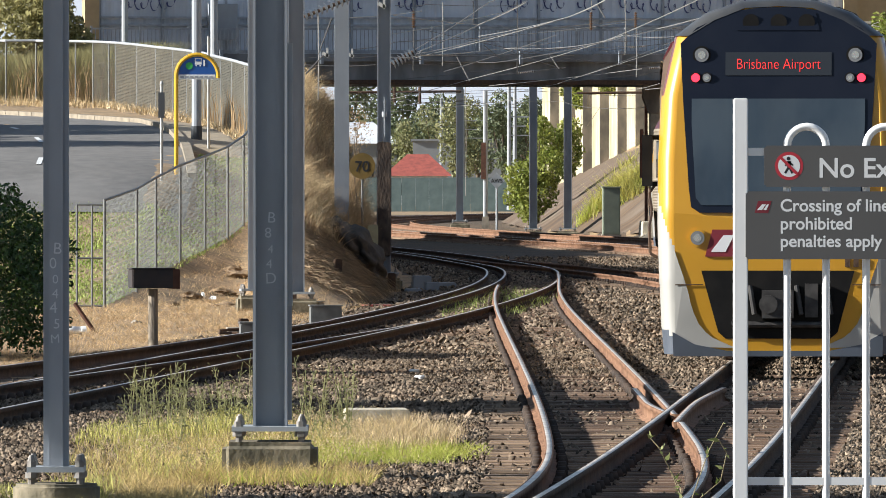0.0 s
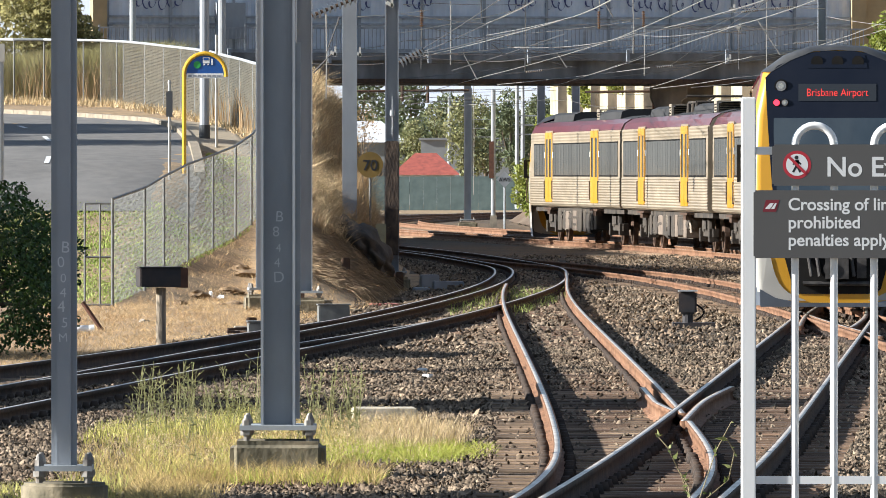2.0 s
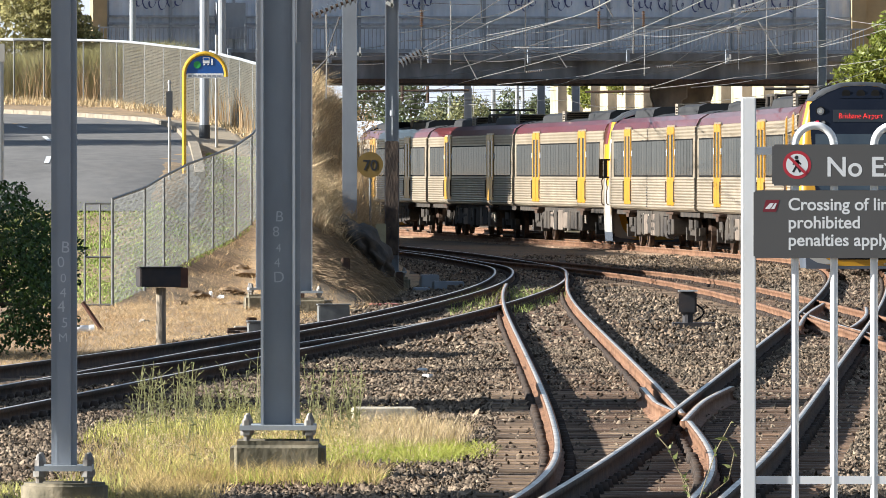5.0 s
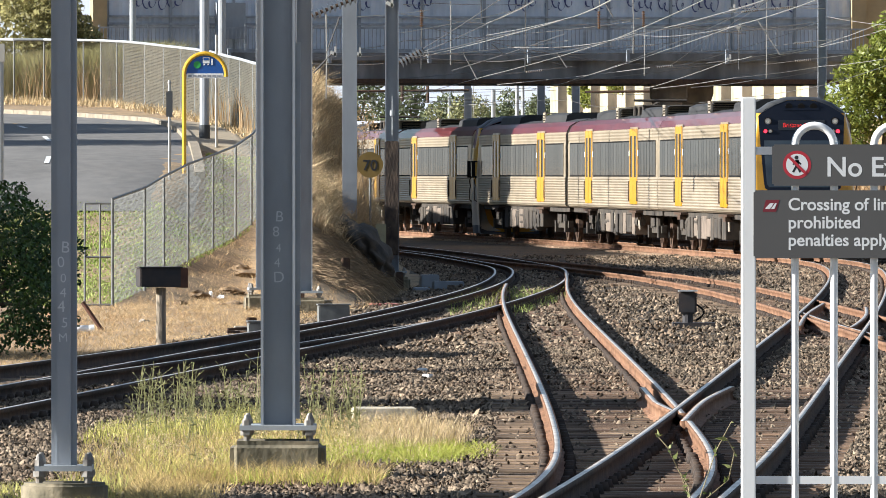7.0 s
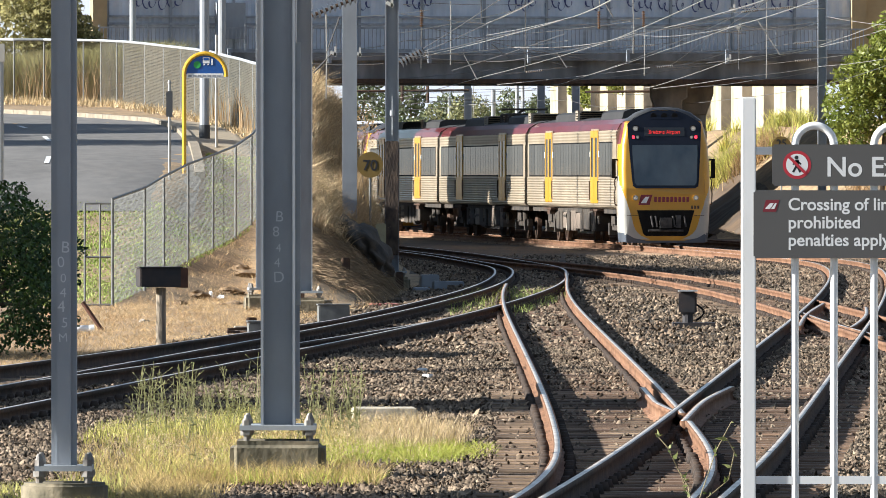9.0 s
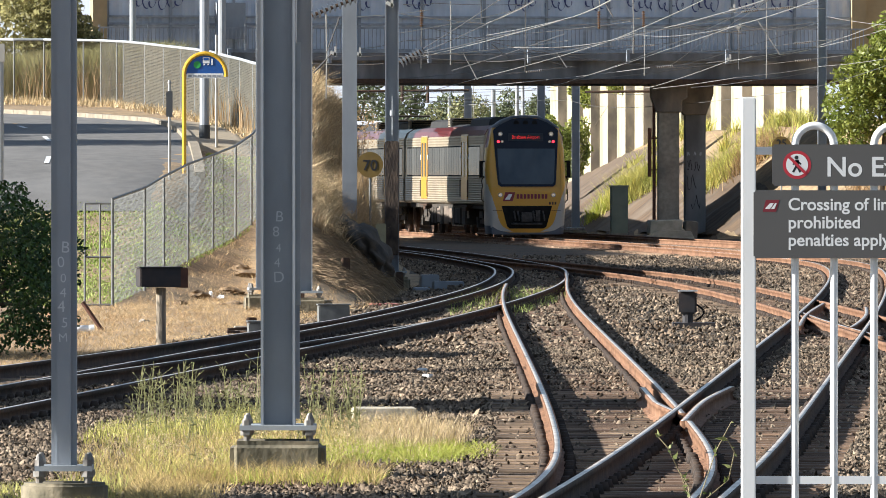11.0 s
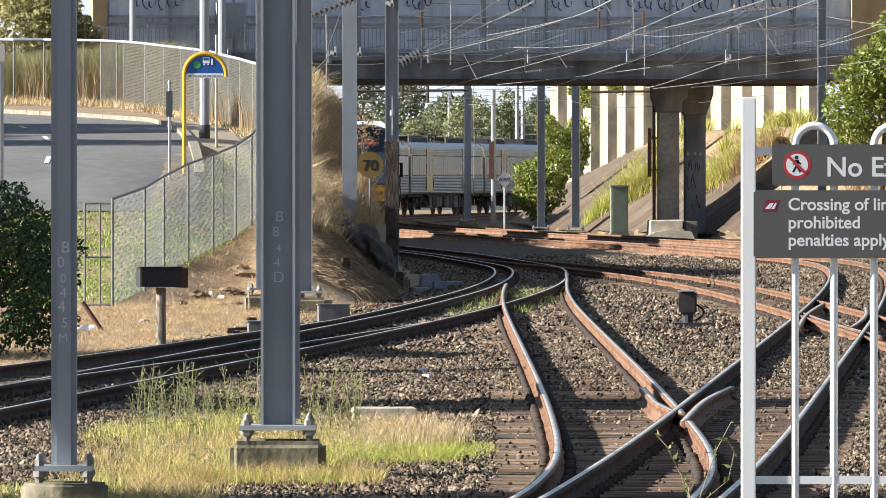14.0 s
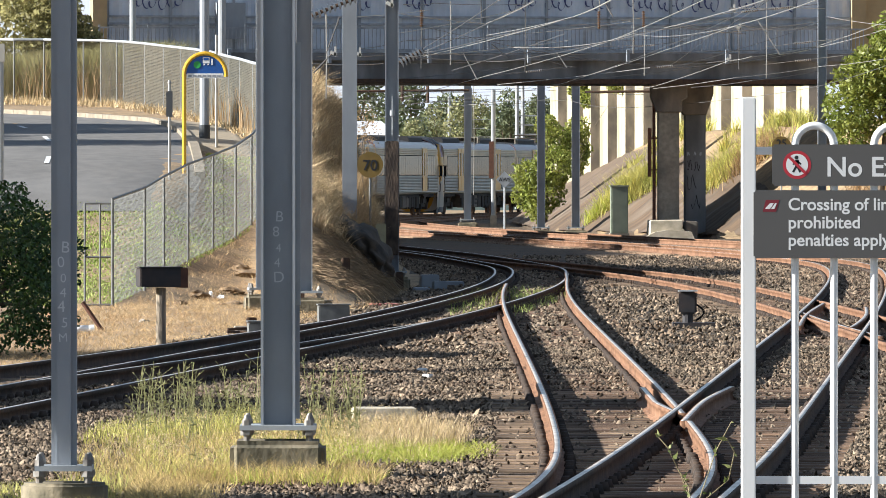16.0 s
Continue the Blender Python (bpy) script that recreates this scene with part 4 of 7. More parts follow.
def make_cab(t, y0):
    """The driver's cab, whose face looks to -y; its nose is 0.95 m beyond y0."""
    nose = y0 - 0.95

    def rake(z):
        return max(0.0, z - 1.65) * 0.20 + max(0.0, 0.9 - z) * 0.06

    def ring(w, dy, top, fine=False):
        pts = [(1.24 * w, 0.12), (1.27 * w, 0.45), (1.285 * w, 0.86), (1.29 * w, 0.88), (1.31 * w, 1.5), (1.31 * w, 2.2), (1.27 * w, 2.9), (1.13 * w, 3.53), (0.80 * w, top - 0.13), (0.42 * w, top), (0, top + 0.02)]
        if fine:
            low = []
            for (xa, za), (xb, zb) in zip(pts[:6], pts[1:7]):
                m = max(1, round((zb - za) / 0.07))
                low += [(xa + (xb - xa) * i / m, za + (zb - za) * i / m) for i in range(m)]
            pts = low + pts[6:]
        out = [(-x, z) for x, z in pts][:-1] + pts[::-1]
        return [(x, nose + dy + rake(z) * min(1.0, (0.95 - dy) / 0.7), z) for x, z in out]
    bm = bmesh.new()
    rows = loft(bm, [ring(*q, True) for q in ((0.995, 0.95, 3.80), (0.998, 0.78, 3.84), (1.0, 0.66, 3.86), (1.0, 0.55, 3.88), (0.995, 0.42, 3.90), (0.99, 0.30, 3.91), (0.982, 0.24, 3.91), (0.972, 0.18, 3.91))])
    bmesh.ops.recalc_face_normals(bm, faces=bm.faces)
    side = part("cab_side", bm, M_CABWHITE, t, "pale grey cab side with maroon top", smooth=True)
    side.data.materials.append(M_TRAINRED)
    side.data.materials.append(M_YELLOW)
    side.data.materials.append(M_SILVER)
    side.data.materials.append(M_SKIRT)
    for p in side.data.polygons:
        ahead = p.center.y < nose + 0.62 + rake(p.center.z)
        if p.center.z > 2.95:
            p.material_index = 1
        elif p.center.z > 0.88:
            sweep_top = 1.72 + 1.6 * max(0.0, p.center.y - nose - rake(p.center.z) - 0.2)
            p.material_index = (2 if p.center.z > sweep_top else 0) if ahead else 3
        elif p.center.z < 0.40:
            p.material_index = 4
    bm = bmesh.new()
    rows = loft(bm, [ring(*q, True) for q in ((0.973, 0.18, 3.91), (0.964, 0.138, 3.908), (0.955, 0.10, 3.905), (0.94, 0.07, 3.90), (0.925, 0.045, 3.89), (0.908, 0.026, 3.875), (0.89, 0.012, 3.86), (0.87, 0.005, 3.845), (0.85, 0.0, 3.83))])
    bm.faces.new(rows[-1][::-1])
    bmesh.ops.recalc_face_normals(bm, faces=bm.faces)
    front = part("cab_front", bm, M_YELLOW, t, "yellow cab front with pale lower corners")
    front.data.materials.append(M_CABWHITE)
    front.data.materials.append(M_SKIRT)
    for p in front.data.polygons:
        p.use_smooth = len(p.vertices) == 4
        if len(p.vertices) == 4:
            across, up = abs(p.center.x), p.center.z
            if up < np.interp(across, (0.55, 0.9, 1.1, 1.25), (0.17, 0.20, 0.30, 0.42)):
                p.material_index = 2
            elif up < 1.9 and across > np.interp(up, SWEEP_Z, SWEEP_X):
                p.material_index = 1
    # black roof cap
    bm = bmesh.new()
    loft(bm, [[(x * 1.01, y, z + 0.012) for x, y, z in ring(w, dy, tp)[7:14]] for w, dy, tp in ((0.995, 0.95, 3.80), (1.0, 0.55, 3.88), (0.985, 0.30, 3.91), (0.965, 0.14, 3.91), (0.93, 0.03, 3.89), (0.89, -0.004, 3.86), (0.85, -0.014, 3.83))])
    bmesh.ops.recalc_face_normals(bm, faces=bm.faces)
    part("roof_cap", bm, M_ROOFCAP, t, "dusty black cab roof cap greyed for sky reflection", smooth=True)

    def plate(name, pts, d0, d1, material, label="", parent=None):
        bm = bmesh.new()
        a = [bm.verts.new((x, nose + rake(z) - d0, z)) for x, z in pts]
        b = [bm.verts.new((x, nose + rake(z) - d1, z)) for x, z in pts]
        bm.faces.new(a), bm.faces.new(b[::-1])
        for i in range(len(pts)):
            j = (i + 1) % len(pts)
            bm.faces.new((a[i], b[i], b[j], a[j]))
        bmesh.ops.recalc_face_normals(bm, faces=bm.faces)
        return part(name, bm, material, parent or t, label)

    def sym(pts):
        return pts + [(-x, z) for x, z in pts[::-1]]
    plate("windscreen_surround", sym([(0.84, 1.64), (0.93, 1.70), (0.955, 1.9), (1.02, 2.8), (1.055, 3.46), (0.88, 3.63), (0.48, 3.81), (0.2, 3.85)]), -0.03, 0.012, M_NAVY, "gloss black windscreen surround")
    plate("windscreen", sym([(0.82, 1.72), (0.88, 1.8), (0.93, 2.6), (0.93, 2.865)]), 0.012, 0.02, M_SCREENGLASS, "dark windscreen with bluish reflection tones in its colour")
    plate("coupler_recess", sym([(0.56, 0.29), (0.64, 0.36), (0.82, 1.02)]), -0.01, 0.012, M_RUBBER, "black coupler recess")
    plate("skirt", sym([(1.12, 0.10), (1.13, 0.36), (0.9, 0.23), (0.55, 0.16)]), -0.05, 0.018, M_SKIRT, "slate-grey lower skirt")
    for sg in (-1, 1):
        plate("corner_panel", [(sg * x, z) for x, z in ((1.105, 0.27), (0.9, 0.2), (0.45, 0.19), (0.59, 0.25), (0.70, 0.30), (0.775, 0.36), (0.85, 0.45), (0.90, 0.56), (0.935, 0.67), (0.96, 0.78), (1.01, 0.95), (1.07, 1.12), (1.105, 1.23))], -0.05, 0.012, M_CABWHITE, "pale corner panel with a curved edge")
        plate("panel_seam", [(sg * x, z) for x, z in ((0.80, 0.862), (1.10, 0.862), (1.10, 0.874), (0.80, 0.874))], 0.008, 0.0135, M_IRON)
        if sg < 0:
            plate("destination_frame", sym([(0.57, 3.115), (0.57, 3.365)]), 0.012, 0.02, M_LEDPANEL)
        else:
            vent = plate("roof_vent", sym([(0.44, 3.60), (0.40, 3.79)]), 0.012, 0.02, M_NAVY)
            for vx in (-0.3, 0.0, 0.3):
                bm = bmesh.new()
                vy = nose + rake(3.69) - 0.022
                rod(bm, (vx, vy + 0.02, 3.69), (vx, vy - 0.006, 3.69), 0.088, 18)
                part("horn_opening", bm, M_RUBBER, vent)
        for x, z, r, m, nm in ((0.825, 3.335, 0.075, M_CLEAR, "headlight"), (0.89, 3.09, 0.046, M_TAIL, "tail_light"), (0.77, 3.09, 0.045, M_CLEAR, "marker_light"), (0.86, 1.37, 0.075, M_CLEAR, "lower_headlight")):
            bm = bmesh.new()
            yy = nose + rake(z)
            rod(bm, (sg * x, yy - 0.02, z), (sg * x, yy - 0.035, z), r, 24)
            lp = part(nm, bm, m, t)
            bm = bmesh.new()
            rod(bm, (sg * x, yy + 0.02, z), (sg * x, yy - 0.024, z), r * 1.3, 24)
            part("bezel", bm, M_RUBBER if z > 2 else M_YELLOW, lp)
            if m is M_CLEAR:
                bm = bmesh.new()
                rod(bm, (sg * x, yy - 0.03, z), (sg * x, yy - 0.038, z), r * 0.55, 16)
                part("reflector", bm, M_REFLECTOR, lp)
        bm = bmesh.new()
        box(bm, sg * 1.42, nose + 0.55, 2.2, 0.11, 0.10, 0.55)
        box(bm, sg * 1.36, nose + 0.6, 2.45, 0.16, 0.05, 0.05)
        box(bm, sg * 1.36, nose + 0.6, 1.95, 0.16, 0.05, 0.05)
        part("side_mirror", bm, M_RUBBER, t, "black wing mirror")
        bm = bmesh.new()
        grip = [(1.33, 1.95), (1.40, 1.85), (1.37, 1.65), (1.40, 1.5), (1.39, 1.2), (1.31, 1.15)]
        for (xa, za), (xb, zb) in zip(grip, grip[1:]):
            rod(bm, (sg * xa, nose + 0.6, za), (sg * xb, nose + 0.6, zb), 0.016, 6)
        part("grab_rail", bm, M_IRON, t, "dark grab rail under the mirror")
    words("Brisbane Airport", 0.165, M_LED, t, (0, nose + rake(3.19) - 0.022, 3.185), (90 - 11, 0, 0), "destination_lettering", "glowing red destination lettering", 0.001, -0.0025, "CENTER", 0.81)
    # operator badge and dark lettering bars
    plate("badge", [(-0.78, 1.17), (-0.46, 1.17), (-0.38, 1.46), (-0.70, 1.46)], -0.01, 0.016, M_MAROON, "maroon badge")
    plate("badge_mark", [(-0.72, 1.22), (-0.56, 1.22), (-0.47, 1.40), (-0.58, 1.40)], 0.014, 0.02, M_SIGNWHITE)
    for i in range(9):
        x = -0.33 + i * 0.115
        plate("lettering_bar", [(x, 1.25), (x + 0.075, 1.25), (x + 0.075, 1.40), (x, 1.40)], -0.01, 0.014, M_MAROON)
    for i in range(3):
        x = 0.72 + i * 0.09
        plate("number_bar", [(x, 1.06), (x + 0.055, 1.06), (x + 0.055, 1.15), (x, 1.15)], -0.01, 0.014, M_IRON)
    # coupler
    bm = bmesh.new()
    box(bm, 0, nose - 0.05, 0.66, 0.34, 0.12, 0.3)
    rod(bm, (-0.1, nose - 0.02, 0.66), (-0.1, nose - 0.13, 0.66), 0.1, 16)
    box(bm, 0.36, nose - 0.02, 0.7, 0.14, 0.06, 0.36)
    for q in (-0.42, -0.3, 0.2, 0.52):
        rod(bm, (q, nose - 0.02, 0.86), (q + 0.05, nose - 0.06, 0.55), 0.028, 8)
    rod(bm, (-0.5, nose - 0.02, 0.44), (0.5, nose - 0.02, 0.44), 0.035, 8)
    part("coupler", bm, M_COUPLER, t)


# ---- street side ----
M_ASPHALT = mat("worn_asphalt", (0.155, 0.144, 0.13), 0.85, 0, (0.115, 0.108, 0.098), 3, 1.0, 0.2, 40, stain=(0.19, 0.18, 0.165), stain_scale=0.35, stain_amount=0.6, stretch=(1, 0.4, 1))
M_KERB = mat("concrete_kerb", (0.30, 0.25, 0.18), 0.9, 0, (0.2, 0.165, 0.12), 4, 1.0, 0.3, 25)
M_PATH = mat("dusty_footpath", (0.27, 0.22, 0.16), 0.9, 0, (0.36, 0.29, 0.19), 3, 1.0, 0.3, 25)
M_LINE = mat("white_road_paint", (0.7, 0.7, 0.68), 0.7, 0, (0.5, 0.5, 0.48), 6, 0.8)
M_GALV = mat("galvanised_pipe", (0.40, 0.40, 0.37), 0.5, 0.4, (0.24, 0.24, 0.23), 6, 0.8)
M_WIRE = mat("galvanised_wire", (0.36, 0.345, 0.29), 0.5, 0.3, (0.27, 0.26, 0.22), 3, 0.8)
M_STRAW = mat("dry_straw_grass", (0.64, 0.49, 0.29), 0.8, 0, (0.45, 0.32, 0.16), 1.2, 1.0, island=0.5, through_light=0.18)
M_BROWNSTRAW = mat("brown_dead_grass", (0.46, 0.31, 0.16), 0.85, 0, (0.28, 0.18, 0.09), 1.5, 1.0, island=0.5, through_light=0.3)
M_DRY = mat("yellow_dry_grass", (0.68, 0.51, 0.22), 0.8, 0, (0.36, 0.25, 0.09), 2.2, 1.0, island=0.6, through_light=0.4)
M_VERGE = mat("trampled_dry_grass", (0.66, 0.47, 0.25), 0.85, 0, (0.38, 0.24, 0.12), 1.1, 1.0, island=0.5, through_light=0.3)
M_SEED = mat("pale_seed_heads", (0.66, 0.53, 0.31), 0.8, 0, (0.48, 0.35, 0.18), 1.5, 1.0, island=0.4, through_light=0.4)
M_WEED = mat("green_weed_stalk", (0.22, 0.235, 0.085), 0.7, 0, (0.35, 0.31, 0.15), 2, 1.0, island=0.3, through_light=0.3)
M_TUFT = mat("yellow_green_grass", (0.62, 0.54, 0.16), 0.7, 0, (0.30, 0.31, 0.07), 1.6, 1.0, island=0.5, through_light=0.4)
M_GREEN = mat("bright_green_grass", (0.50, 0.50, 0.10), 0.7, 0, (0.30, 0.34, 0.055), 3, 1.0, island=0.4, through_light=0.45)
M_LAWNBLADE = mat("pale_lawn_grass", (0.22, 0.30, 0.055), 0.8, 0, (0.34, 0.36, 0.12), 0.7, 1.0, island=0.4, through_light=0.3)
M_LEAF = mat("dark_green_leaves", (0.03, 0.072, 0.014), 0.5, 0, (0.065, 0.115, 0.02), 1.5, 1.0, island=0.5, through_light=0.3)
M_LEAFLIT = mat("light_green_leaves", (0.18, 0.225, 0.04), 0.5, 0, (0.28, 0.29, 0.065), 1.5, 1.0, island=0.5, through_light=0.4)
M_FARLEAF = mat("dusty_green_leaves", (0.17, 0.185, 0.075), 0.6, 0, (0.27, 0.26, 0.12), 0.8, 1.0, island=0.5, through_light=0.3)
M_HEDGE = mat("shade_darkened_green_hedge", (0.021, 0.058, 0.011), 0.6, 0, (0.044, 0.088, 0.016), 1.5, 1.0, island=0.5, through_light=0.2)
M_DISTANT = mat("grey_green_distant_leaves", (0.075, 0.10, 0.05), 0.7, 0, (0.15, 0.17, 0.08), 0.8, 1.0, island=0.5, through_light=0.2)
M_OLIVE = mat("olive_green_leaves", (0.26, 0.245, 0.10), 0.6, 0, (0.36, 0.32, 0.15), 0.9, 1.0, island=0.5, through_light=0.6)
# darker than the other straw: the bank's shade is in the colour
M_HAY = mat("shade_darkened_dead_stalks", (0.27, 0.19, 0.11), 0.9, 0, (0.17, 0.118, 0.068), 1.2, 1.0, island=0.5)
M_BARK = mat("grey_brown_bark", (0.16, 0.12, 0.08), 0.9, 0, (0.09, 0.07, 0.05), 6, 1.0, 0.6, 20, stretch=(1, 1, 0.3))
M_BLUE = mat("blue_sign_face", (0.015, 0.09, 0.32), 0.4)
M_SIGNGREEN = mat("green_sign_dot", (0.03, 0.36, 0.08), 0.4)
M_SIGNYELLOW = mat("yellow_enamel", (0.62, 0.36, 0.02), 0.45, 0, (0.55, 0.31, 0.02), 3, 0.6)
# yellow lowered so the colour carries the shade of grass round the sign
M_DULLYELLOW = mat("shade_dulled_yellow_sign", (0.20, 0.125, 0.025), 0.6, 0, (0.15, 0.095, 0.02), 5, 1.0, stain=(0.2, 0.13, 0.05), stain_scale=3.0, stain_amount=0.5)
M_BOX = mat("black_letterbox_paint", (0.022, 0.022, 0.025), 0.6, 0, (0.05, 0.035, 0.03), 6, 0.7)
M_RUST = mat("brown_rusty_sheet", (0.14, 0.06, 0.035), 0.8, 0, (0.09, 0.04, 0.025), 7, 1.0)
M_TIMBER = mat("grey_timber_post", (0.36, 0.29, 0.21), 0.9, 0, (0.18, 0.15, 0.12), 8, 1.0, 0.4, 30, stretch=(3, 3, 0.4))
M_DULLGALV = mat("dull_grey_galvanised_pipe", (0.19, 0.195, 0.185), 0.6, 0.3, (0.12, 0.12, 0.115), 6, 0.8)
M_DULLWIRE = mat("dull_chain_link_wire", (0.20, 0.205, 0.185), 0.6, 0.3, (0.15, 0.15, 0.135), 3, 0.8)
M_VINE = mat("dusty_green_vine_leaf", (0.15, 0.19, 0.045), 0.7, 0, (0.25, 0.26, 0.09), 12, 1.0, island=0.3, random=0.3, through_light=0.3)
M_VINESTEM = mat("pale_brown_vine_stem", (0.26, 0.21, 0.11), 0.8)
M_DARKGREY = mat("dark_grey_pole_base", (0.06, 0.065, 0.07), 0.8)


def blades(name, xy, height, width, lean, material, label, seed=1, parent=None, zoff=0.0, kind="stuff"):
    """Grass: one bent blade of two pieces at each place; heights and leans vary."""
    rng = np.random.default_rng(seed)
    n = len(xy)
    base = np.stack([xy[:, 0], xy[:, 1], ground_z(xy[:, 0], xy[:, 1]) - 0.02 + zoff], 1)
    h = rng.uniform(0.45, 1.0, n) * height
    a = rng.uniform(0, 2 * np.pi, n)
    side = np.stack([np.cos(a), np.sin(a), np.zeros(n)], 1) * (width * rng.uniform(0.6, 1.3, n))[:, None] / 2
    b = rng.uniform(0, 2 * np.pi, n)
    out = np.stack([np.cos(b), np.sin(b), np.zeros(n)], 1) * (h * lean * rng.uniform(0.2, 1.2, n))[:, None]
    up = np.zeros((n, 3))
    up[:, 2] = h
    p0, p1 = base - side, base + side
    m0, m1 = base + up * 0.55 + out * 0.3 - side * 0.7, base + up * 0.55 + out * 0.3 + side * 0.7
    t = base + up + out
    V = np.stack([p0, p1, m0, m1, t], 1).reshape(-1, 3)
    i = np.arange(n)[:, None] * 5
    F = np.concatenate([i + np.array([[0, 1, 3]]), i + np.array([[0, 3, 2]]), i + np.array([[2, 3, 4]])])
    ob = sheet(name, V, F, material, parent)
    return tagged(ob, label, "grass", kind=kind)


def hay_strands(n, seed):
    """Long dead stalks lying down the spur's slope towards the track."""
    rng = np.random.default_rng(seed)
    x, y = rng.uniform(-3.0, -0.95, n), rng.uniform(151, 171, n)
    ln = rng.uniform(0.12, 0.6, n)
    x1, y1 = x + ln * rng.uniform(0.2, 1.0, n), y - ln * rng.uniform(-1.2, 1.6, n)
    z, z1 = ground_z(x, y), ground_z(x1, y1)
    ok = (z > -0.1) & (z < 1.7) & (z1 < z + 0.03)
    x, y, z, x1, y1, z1 = (q[ok] for q in (x, y, z, x1, y1, z1))
    m = len(x)
    lift, w = rng.uniform(0.02, 0.13, m), rng.uniform(0.002, 0.005, m)
    xm, ym, zm = (x + x1) / 2, (y + y1) / 2, (z + z1) / 2 + lift + 0.05
    V = np.stack([np.stack(q, 1) for q in ((x, y, z + lift - w), (x, y, z + lift + w), (xm, ym, zm - w), (xm, ym, zm + w), (x1, y1, z1 + lift * 0.4 - w), (x1, y1, z1 + lift * 0.4 + w))], 1).reshape(-1, 3)
    i = np.arange(m)[:, None] * 6
    ob = sheet("fallen_hay", V, np.concatenate([i + np.array([[0, 2, 3, 1]]), i + np.array([[2, 4, 5, 3]])]), M_HAY)
    tagged(ob, "long dead stalks lying down the bank's slope", "grass", kind="stuff")


def scatter(n, x0, x1, y0, y1, seed, keep=None):
    rng = np.random.default_rng(seed)
    p = np.stack([rng.uniform(x0, x1, n), rng.uniform(y0, y1, n)], 1)
    if keep is not None:
        p = p[keep(p[:, 0], p[:, 1], rng)]
    return p


def leaf_cloud(blobs, n, size, seed):
    """Leaves in uneven clumps: small diamonds near the skin of each clump and a few within."""
    rng = np.random.default_rng(seed)
    vol = np.array([b[3] * b[4] + b[4] * b[5] + b[3] * b[5] for b in blobs])
    pick = rng.choice(len(blobs), n, p=vol / vol.sum())
    B = np.array(blobs)[pick]
    d = rng.normal(size=(n, 3))
    d /= np.linalg.norm(d, axis=1)[:, None]
    lump = 1 + 0.16 * np.sin(d[:, 0] * 7 + B[:, 0] * 3) * np.cos(d[:, 2] * 8 + B[:, 2] * 5) + 0.1 * np.sin(d[:, 1] * 13 + pick)
    r = lump * (1 - 0.45 * rng.random(n) ** 2.2)
    c = B[:, :3] + d * B[:, 3:6] * r[:, None]
    u = rng.normal(size=(n, 3))
    u /= np.linalg.norm(u, axis=1)[:, None]
    v = np.cross(u, rng.normal(size=(n, 3)))
    v /= np.linalg.norm(v, axis=1)[:, None]
    s = (size * rng.uniform(0.6, 1.4, n))[:, None]
    V = np.stack([c - u * s, c + v * s * 0.45, c + u * s, c - v * s * 0.45], 1).reshape(-1, 3)
    i = np.arange(n)[:, None] * 4
    return V, i + np.array([[0, 1, 2, 3]])


def plant(name, label, category, foot, blobs, n, size, material, seed, trunk=0.12, limbs=5, group=""):
    """A bush or tree: tapered trunk with limbs, and a crown of small leaves. Blobs are in world space."""
    t = thing(name, label, category, foot, 0, group)
    f = Vector(foot)
    rng = random.Random(seed)
    bm = bmesh.new()
    top = Vector((sum(b[0] for b in blobs) / len(blobs), sum(b[1] for b in blobs) / len(blobs), sum(b[2] for b in blobs) / len(blobs))) - f
    mid = top * 0.55 + Vector((rng.uniform(-0.1, 0.1), 0, 0))
    rod(bm, (0, 0, -0.1), mid, trunk, 9, trunk * 0.75)
    rod(bm, mid, top, trunk * 0.75, 9, trunk * 0.35)
    for b in blobs[:limbs * 2]:
        rod(bm, mid * rng.uniform(0.7, 1.2), Vector(b[:3]) - f, trunk * 0.45, 6, trunk * 0.12)
    part("trunk", bm, M_BARK, t)
    V, F = leaf_cloud([(b[0] - f.x, b[1] - f.y, b[2] - f.z, *b[3:]) for b in blobs], n, size, seed)
    ob = sheet("crown", V, F, material, t)
    return t


def link_mesh(name, a, b, za, zb, h, parent, cell, r, material):
    """Woven wire between two posts: two sets of slanting flat wires. a, b: (x, y); za, zb: foot heights."""
    ax, ay = a
    bx, by = b
    ln = math.hypot(bx - ax, by - ay)
    V, F = [], []
    n = int((ln + h) / cell)
    for sgn in (1, -1):
        for i in range(n):
            s0 = i * cell - (h if sgn > 0 else 0)
            s1 = s0 + sgn * h if sgn > 0 else s0 - h
            lo, hi = (s0, 0.0), (s1, h)
            # clip to the bay
            def cut(p, q, lim):
                k = (lim - p[0]) / (q[0] - p[0])
                return (lim, p[1] + k * (q[1] - p[1]))
            p, q = lo, hi
            if max(p[0], q[0]) <= 0 or min(p[0], q[0]) >= ln:
                continue
            if p[0] < 0: p = cut(p, q, 0.0)
            if q[0] < 0: q = cut(p, q, 0.0)
            if p[0] > ln: p = cut(p, q, ln)
            if q[0] > ln: q = cut(p, q, ln)
            base = len(V)
            for s, z in (p, q):
                k = s / ln
                x, y, zz = ax + (bx - ax) * k, ay + (by - ay) * k, za + (zb - za) * k + z
                ux, uy = (by - ay) / ln, -(bx - ax) / ln
                for w in (-r, r):
                    V.append((x + ux * (0.001 * sgn + w), y + uy * (0.001 * sgn + w), zz + w))
            F.append((base, base + 1, base + 3, base + 2))
    if F:
        ob = sheet("wire_mesh", np.array(V), np.array(F), material, parent)
        tagged(ob, "woven chain-link wire")


